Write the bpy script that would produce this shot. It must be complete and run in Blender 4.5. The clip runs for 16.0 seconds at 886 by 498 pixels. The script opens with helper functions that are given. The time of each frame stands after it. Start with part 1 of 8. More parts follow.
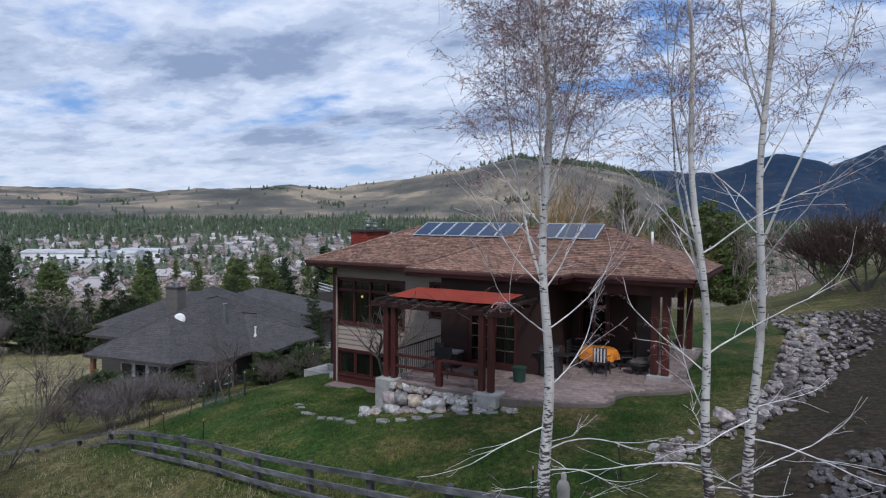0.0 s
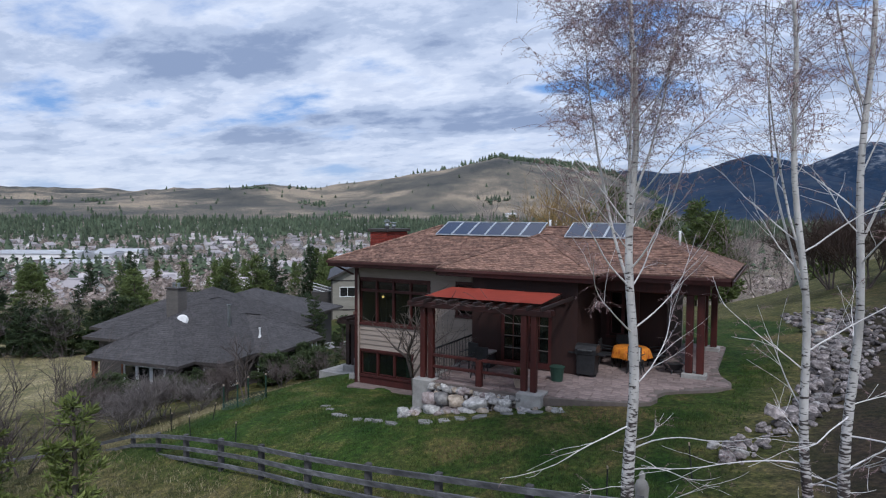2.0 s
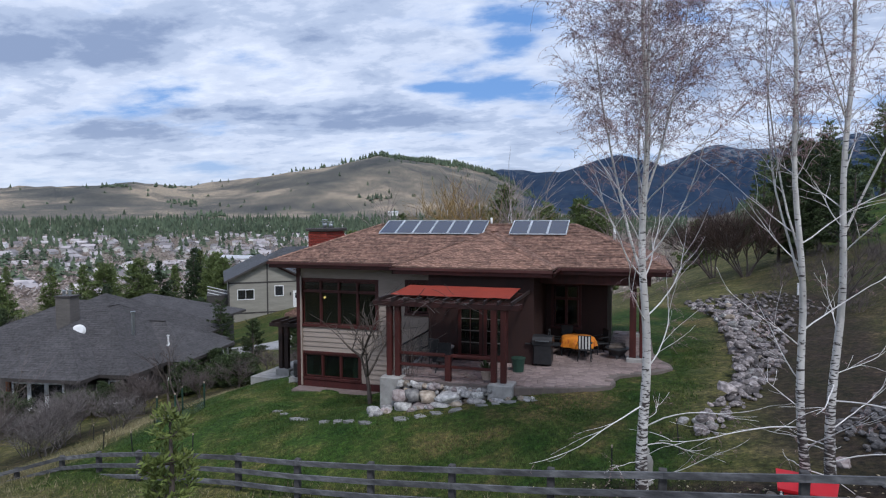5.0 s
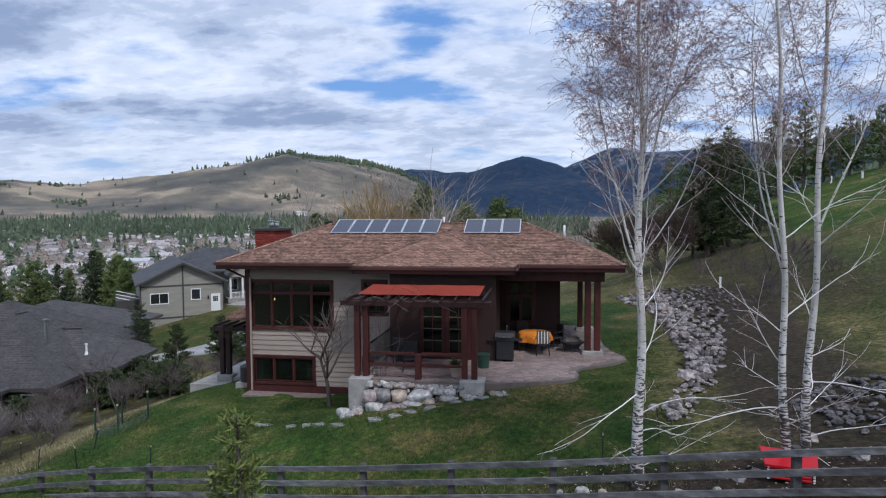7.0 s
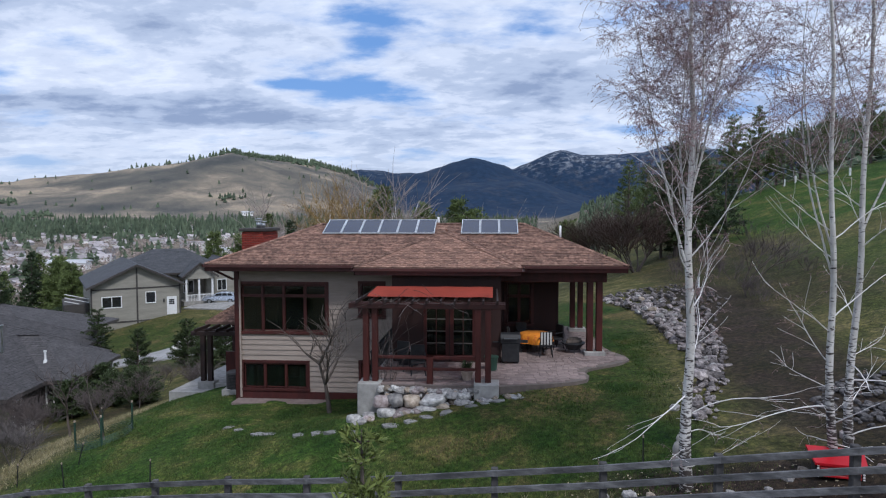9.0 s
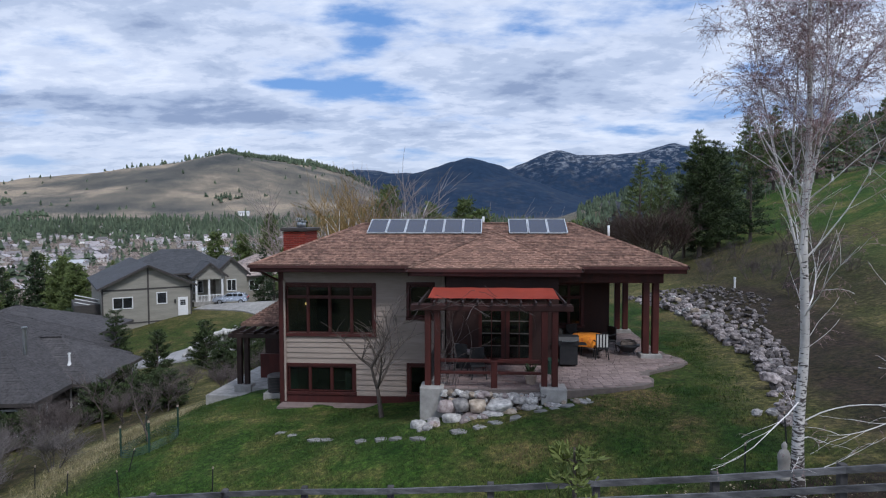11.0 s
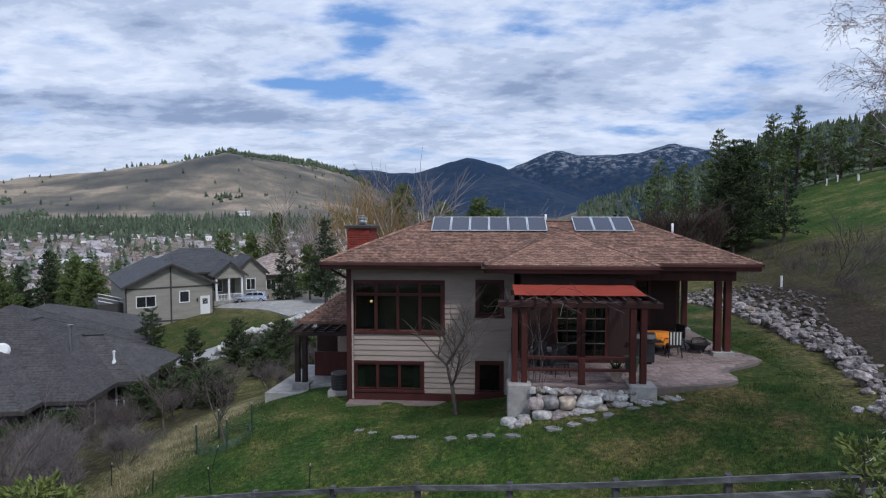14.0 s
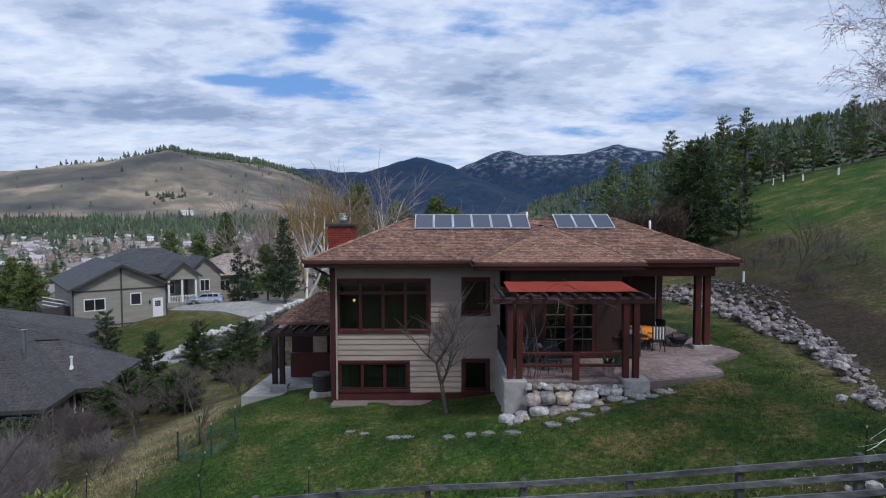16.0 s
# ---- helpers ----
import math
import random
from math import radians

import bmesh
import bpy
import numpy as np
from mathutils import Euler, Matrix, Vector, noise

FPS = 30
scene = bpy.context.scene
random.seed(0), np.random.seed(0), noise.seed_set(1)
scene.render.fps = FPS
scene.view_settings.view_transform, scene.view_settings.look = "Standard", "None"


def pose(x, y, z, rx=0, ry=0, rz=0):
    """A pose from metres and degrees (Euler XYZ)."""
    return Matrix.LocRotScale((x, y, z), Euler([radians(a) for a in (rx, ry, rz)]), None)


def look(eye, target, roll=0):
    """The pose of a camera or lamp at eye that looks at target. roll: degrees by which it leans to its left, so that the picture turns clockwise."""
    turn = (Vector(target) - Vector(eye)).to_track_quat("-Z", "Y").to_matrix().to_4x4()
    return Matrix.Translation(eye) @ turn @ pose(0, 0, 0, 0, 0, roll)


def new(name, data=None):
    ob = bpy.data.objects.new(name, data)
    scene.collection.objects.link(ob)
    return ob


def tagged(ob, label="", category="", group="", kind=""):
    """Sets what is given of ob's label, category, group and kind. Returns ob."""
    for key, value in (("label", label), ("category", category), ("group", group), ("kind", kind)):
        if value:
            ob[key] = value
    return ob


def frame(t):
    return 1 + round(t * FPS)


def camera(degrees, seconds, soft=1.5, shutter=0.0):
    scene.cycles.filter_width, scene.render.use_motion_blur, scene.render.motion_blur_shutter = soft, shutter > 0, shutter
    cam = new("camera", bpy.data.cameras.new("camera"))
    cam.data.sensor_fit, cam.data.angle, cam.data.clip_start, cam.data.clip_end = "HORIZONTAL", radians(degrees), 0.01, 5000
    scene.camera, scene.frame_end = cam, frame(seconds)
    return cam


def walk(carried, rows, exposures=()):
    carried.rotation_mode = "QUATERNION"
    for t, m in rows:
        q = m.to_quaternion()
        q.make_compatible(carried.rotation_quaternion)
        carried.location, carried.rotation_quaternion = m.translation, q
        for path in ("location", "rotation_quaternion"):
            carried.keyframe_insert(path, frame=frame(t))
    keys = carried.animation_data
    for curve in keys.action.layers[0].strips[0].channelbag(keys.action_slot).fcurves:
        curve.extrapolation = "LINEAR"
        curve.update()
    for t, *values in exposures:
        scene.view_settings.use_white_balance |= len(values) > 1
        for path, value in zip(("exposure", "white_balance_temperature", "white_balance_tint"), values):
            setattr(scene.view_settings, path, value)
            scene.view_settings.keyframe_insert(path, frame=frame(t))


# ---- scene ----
cam = camera(70.4, 16.0, soft=1.15)
METRES, EYE, TILT, LEAN, TURN = 15.3, 7.6, 0.0, 0.0, 30.0
ROWS = [
    (0.0, 0.0, 0.0, 0.0, 0.02, -2.77, -0.41),
    (0.5, -0.0308, 0.0011, -0.0012, -0.22, -2.74, -0.45),
    (1.0, -0.0623, 0.0039, -0.0016, -0.54, -2.74, -0.42),
    (1.5, -0.0932, 0.0074, -0.0013, -1.04, -2.76, -0.37),
    (2.0, -0.1244, 0.0085, -0.0016, -1.74, -2.78, -0.36),
    (2.5, -0.1552, 0.0085, -0.0008, -3.05, -2.79, -0.31),
    (3.0, -0.1851, 0.0076, -0.0004, -4.75, -2.8, -0.25),
    (3.5, -0.2149, 0.0069, -0.0003, -6.76, -2.83, -0.15),
    (4.0, -0.2469, 0.0073, -0.0001, -8.85, -2.86, -0.0),
    (6.5, -0.4011, 0.0253, -0.0031, -18.41, -2.95, 0.23),
    (7.0, -0.4325, 0.0392, -0.003, -20.76, -2.96, 0.28),
    (7.5, -0.4619, 0.0558, -0.0031, -22.8, -2.96, 0.27),
    (8.0, -0.4902, 0.0755, -0.0032, -24.24, -2.95, 0.25),
    (10.5, -0.6273, 0.1923, -0.0063, -25.77, -2.86, 0.08),
    (11.0, -0.6562, 0.2155, -0.0058, -25.8, -2.89, 0.1),
    (11.5, -0.6865, 0.2335, -0.0071, -25.74, -2.85, 0.04),
    (12.0, -0.7173, 0.2447, -0.0083, -25.64, -2.84, 0.01),
    (12.5, -0.7461, 0.2546, -0.0098, -25.53, -2.86, 0.0),
    (13.0, -0.7727, 0.2663, -0.0112, -25.46, -2.85, 0.01),
    (13.5, -0.798, 0.2804, -0.0114, -25.48, -2.87, -0.0),
    (14.0, -0.8184, 0.2967, -0.0124, -25.87, -2.89, 0.0),
    (14.5, -0.8374, 0.3112, -0.0139, -26.53, -2.91, 0.02),
    (15.0, -0.8563, 0.3235, -0.0155, -27.82, -2.93, 0.03),
    (15.5, -0.8763, 0.3356, -0.0163, -29.25, -2.94, 0.07),
    (16.0, -0.8955, 0.3506, -0.0173, -30.48, -2.95, 0.09),
]
walk(cam, [(t, pose(0, 0, EYE, TILT, LEAN, TURN) @ pose(METRES * x, METRES * y, METRES * z, 90 + pitch, roll, yaw)) for t, x, y, z, yaw, pitch, roll in ROWS],
     exposures=[(0.0, 0.04, 5900.0, 11.5), (4.0, 0.08, 5900.0, 11.5), (7.2, 0.15, 5900.0, 11.5), (11.0, 0.08, 5900.0, 11.5), (16.0, 0.04, 5900.0, 11.5)])

# ---- world, sun and exposure ----
world = bpy.data.worlds.new("sky")
scene.world = world
world.use_nodes = True
wn, wl = world.node_tree.nodes, world.node_tree.links
wn.clear()
SUN_AZ, SUN_EL = 142.0, 52.0          # degrees clockwise from +y, and above the horizon


def wnode(kind, **kw):
    n = wn.new(kind)
    for k, v in kw.items():
        n.inputs[k].default_value = v
    return n


def wmath(op, a, b):
    n = wn.new("ShaderNodeMath")
    n.operation = op
    for i, v in enumerate((a, b)):
        if isinstance(v, (int, float)):
            n.inputs[i].default_value = v
        else:
            wl.new(v, n.inputs[i])
    return n.outputs[0]


def wramp(fac, stops):
    n = wn.new("ShaderNodeValToRGB")
    n.color_ramp.interpolation = "EASE"
    el = n.color_ramp.elements
    while len(el) < len(stops):
        el.new(0.5)
    for e, (p, c) in zip(el, stops):
        e.position, e.color = p, (*c, 1) if isinstance(c, tuple) else (c, c, c, 1)
    wl.new(fac, n.inputs[0])
    return n.outputs[0]


def wmix(fac, a, b):
    n = wn.new("ShaderNodeMix")
    n.data_type = "RGBA"
    for sock, v in ((n.inputs[0], fac), (n.inputs[6], a), (n.inputs[7], b)):
        if isinstance(v, tuple):
            sock.default_value = (*v, 1)
        elif isinstance(v, float):
            sock.default_value = v
        else:
            wl.new(v, sock)
    return n.outputs[2]


sky = wn.new("ShaderNodeTexSky")
sky.sky_type, sky.sun_disc = "NISHITA", False
sky.sun_elevation, sky.sun_rotation = radians(SUN_EL), radians(SUN_AZ)
coord = wn.new("ShaderNodeTexCoord")
axes = wn.new("ShaderNodeSeparateXYZ")
wl.new(coord.outputs["Generated"], axes.inputs[0])
up = wmath("ADD", wmath("MAXIMUM", axes.outputs[2], 0.0), 0.17)
flat = wn.new("ShaderNodeCombineXYZ")
wl.new(wmath("DIVIDE", axes.outputs[0], up), flat.inputs[0])
wl.new(wmath("DIVIDE", axes.outputs[1], up), flat.inputs[1])


def cloud_noise(scale, detail, rough, dist, shift):
    m = wn.new("ShaderNodeMapping")
    m.inputs["Location"].default_value = shift
    m.inputs["Rotation"].default_value = (0, 0, radians(-14))
    m.inputs["Scale"].default_value = (0.75, 1.0, 1)
    wl.new(flat.outputs[0], m.inputs[0])
    n = wnode("ShaderNodeTexNoise", Scale=scale, Detail=detail, Roughness=rough, Distortion=dist)
    wl.new(m.outputs[0], n.inputs["Vector"])
    return n.outputs["Fac"]


def cloud_spot(x, y, wide, deep, turn):
    """A soft oval in the cloud layer: 1 in its middle, 0 outside."""
    m = wn.new("ShaderNodeMapping")
    m.vector_type = "TEXTURE"
    m.inputs["Location"].default_value = (x, y, 0)
    m.inputs["Rotation"].default_value = (0, 0, radians(turn))
    m.inputs["Scale"].default_value = (wide, deep, 1)
    wl.new(flat.outputs[0], m.inputs[0])
    q = wn.new("ShaderNodeVectorMath")
    q.operation = "LENGTH"
    wl.new(m.outputs[0], q.inputs[0])
    k = wn.new("ShaderNodeMapRange")
    k.interpolation_type = "SMOOTHSTEP"
    for nm, v in (("From Min", 0.3), ("From Max", 1.7), ("To Min", 1.0), ("To Max", 0.0)):
        k.inputs[nm].default_value = v
    wl.new(q.outputs["Value"], k.inputs["Value"])
    return k.outputs[0]


GAPS = ((-1.48, 1.89, 0.16, 0.2, 31), (-2.0, 1.18, 0.16, 0.2, 38), (-0.45, 2.22, 0.09, 0.11, 9), (-0.85, 2.52, 0.22, 0.055, 13), (0.1, 1.97, 0.13, 0.08, 3), (-0.67, 2.55, 0.34, 0.2, 22))
BELLIES = ((-1.77, 1.59, 0.4, 0.2, 35), (-1.76, 2.54, 0.32, 0.19, 30), (-1.33, 2.83, 0.5, 0.16, 17), (-1.56, 2.7, 0.31, 0.2, 15), (-2.32, 2.45, 0.3, 0.16, 35), (1.31, 2.84, 0.34, 0.16, -12))
body = cloud_noise(1.75, 12, 0.58, 0.0, (3.4, 1.2, 0))
shade = cloud_noise(1.2, 8, 0.5, 0.1, (7.1, 4.0, 2.0))
puff = cloud_noise(6.5, 8, 0.6, 0.2, (1.1, 2.0, 5.0))
thin, dense = 0.0, 0.0
for g_ in GAPS:
    thin = wmath("ADD", cloud_spot(*g_), thin)
for g_ in BELLIES:
    dense = wmath("MAXIMUM", cloud_spot(*g_), dense)
body = wmath("SUBTRACT", wmath("ADD", wmath("ADD", body, 0.045), wmath("MULTIPLY", dense, 0.06)), wmath("MULTIPLY", thin, 0.10))
cover = wramp(body, [(0.36, 0.0), (0.53, 1.0)])
core = wmath("ADD", wmath("MULTIPLY", body, 0.62), wmath("MULTIPLY", shade, 0.36))
core = wmath("ADD", core, wmath("ADD", wmath("MULTIPLY", dense, 0.12), wmath("MULTIPLY", wmath("SUBTRACT", puff, 0.5), 0.42)))
lit = wramp(core, [(0.42, (10.2, 10.7, 11.6)), (0.51, (8.4, 9.1, 10.5)), (0.58, (6.3, 7.2, 8.9)), (0.70, (3.7, 4.6, 6.5))])
blue = wmix(0.55, sky.outputs[0], (2.4, 5.2, 11.0))
clouds = wmix(cover, blue, lit)
haze = wramp(axes.outputs[2], [(0.0, 0.55), (0.16, 0.0)])
sky_all = wmix(haze, clouds, (8.2, 8.9, 9.8))
bg = wnode("ShaderNodeBackground", Strength=0.076)
wl.new(sky_all, bg.inputs[0])
wout = wn.new("ShaderNodeOutputWorld")
wl.new(bg.outputs[0], wout.inputs[0])

sun_data = bpy.data.lights.new("sun", "SUN")
sun_data.energy, sun_data.angle, sun_data.color = 1.9, radians(8), (1.0, 0.95, 0.88)
sun = new("sun", sun_data)
sd = Vector((math.sin(radians(SUN_AZ)) * math.cos(radians(SUN_EL)), math.cos(radians(SUN_AZ)) * math.cos(radians(SUN_EL)), math.sin(radians(SUN_EL))))
sun.matrix_world = look(sd * 200, (0, 0, 0))



# ---- materials ----
def surf(name, cols, scale=3.0, rough=0.8, bump=0.2, fine=20.0, metal=0.0, vary=0.0, island=0.0, stretch=(1, 1, 1), stain=0.25, spec=0.4):
    """A procedural surface: grain between the given colours, wide stains, fine relief, and a tone of its own for each piece."""
    m = bpy.data.materials.new(name)
    m.use_nodes = True
    n, l = m.node_tree.nodes, m.node_tree.links
    b = n["Principled BSDF"]
    b.inputs["Metallic"].default_value = metal
    b.inputs["Specular IOR Level"].default_value = spec
    tc = n.new("ShaderNodeTexCoord")
    mp = n.new("ShaderNodeMapping")
    mp.inputs["Scale"].default_value = stretch
    l.new(tc.outputs["Object"], mp.inputs[0])

    def noise_tex(s, d):
        t = n.new("ShaderNodeTexNoise")
        t.inputs["Scale"].default_value, t.inputs["Detail"].default_value = s, d
        t.inputs["Roughness"].default_value = 0.62
        l.new(mp.outputs[0], t.inputs["Vector"])
        return t.outputs["Fac"]

    grain, wide, tiny = noise_tex(scale, 6), noise_tex(scale * 0.13, 3), noise_tex(fine, 4)
    r = n.new("ShaderNodeValToRGB")
    el = r.color_ramp.elements
    while len(el) < len(cols):
        el.new(0.5)
    for i, (e, c) in enumerate(zip(el, cols)):
        e.position, e.color = 0.32 + 0.36 * i / max(1, len(cols) - 1), (*c, 1)
    l.new(grain, r.inputs[0])
    value = n.new("ShaderNodeMapRange")
    value.inputs["From Min"].default_value, value.inputs["From Max"].default_value = 0.3, 0.7
    value.inputs["To Min"].default_value, value.inputs["To Max"].default_value = 1 - stain, 1 + stain
    l.new(wide, value.inputs["Value"])
    factor = value.outputs[0]
    for amount, kind, out in ((vary, "ShaderNodeObjectInfo", "Random"), (island, "ShaderNodeNewGeometry", "Random Per Island")):
        if amount:
            src = n.new(kind)
            mr = n.new("ShaderNodeMapRange")
            mr.inputs["To Min"].default_value, mr.inputs["To Max"].default_value = 1 - amount, 1 + amount
            l.new(src.outputs[out], mr.inputs["Value"])
            mu = n.new("ShaderNodeMath")
            mu.operation = "MULTIPLY"
            l.new(factor, mu.inputs[0]), l.new(mr.outputs[0], mu.inputs[1])
            factor = mu.outputs[0]
    mul = n.new("ShaderNodeVectorMath")
    mul.operation = "SCALE"
    l.new(r.outputs[0], mul.inputs[0]), l.new(factor, mul.inputs["Scale"])
    l.new(mul.outputs[0], b.inputs["Base Color"])
    rr = n.new("ShaderNodeMapRange")
    rr.inputs["To Min"].default_value, rr.inputs["To Max"].default_value = max(0.02, rough - 0.12), min(1, rough + 0.12)
    l.new(grain, rr.inputs["Value"]), l.new(rr.outputs[0], b.inputs["Roughness"])
    if bump:
        bp = n.new("ShaderNodeBump")
        bp.inputs["Strength"].default_value, bp.inputs["Distance"].default_value = bump, 0.02
        l.new(tiny, bp.inputs["Height"]), l.new(bp.outputs[0], b.inputs["Normal"])
    return m


def glass_mat(name, tint, rough=0.03):
    m = bpy.data.materials.new(name)
    m.use_nodes = True
    b = m.node_tree.nodes["Principled BSDF"]
    b.inputs["Base Color"].default_value = (*tint, 1)
    b.inputs["Roughness"].default_value = rough
    b.inputs["Transmission Weight"].default_value = 0.96
    b.inputs["IOR"].default_value = 1.45
    return m


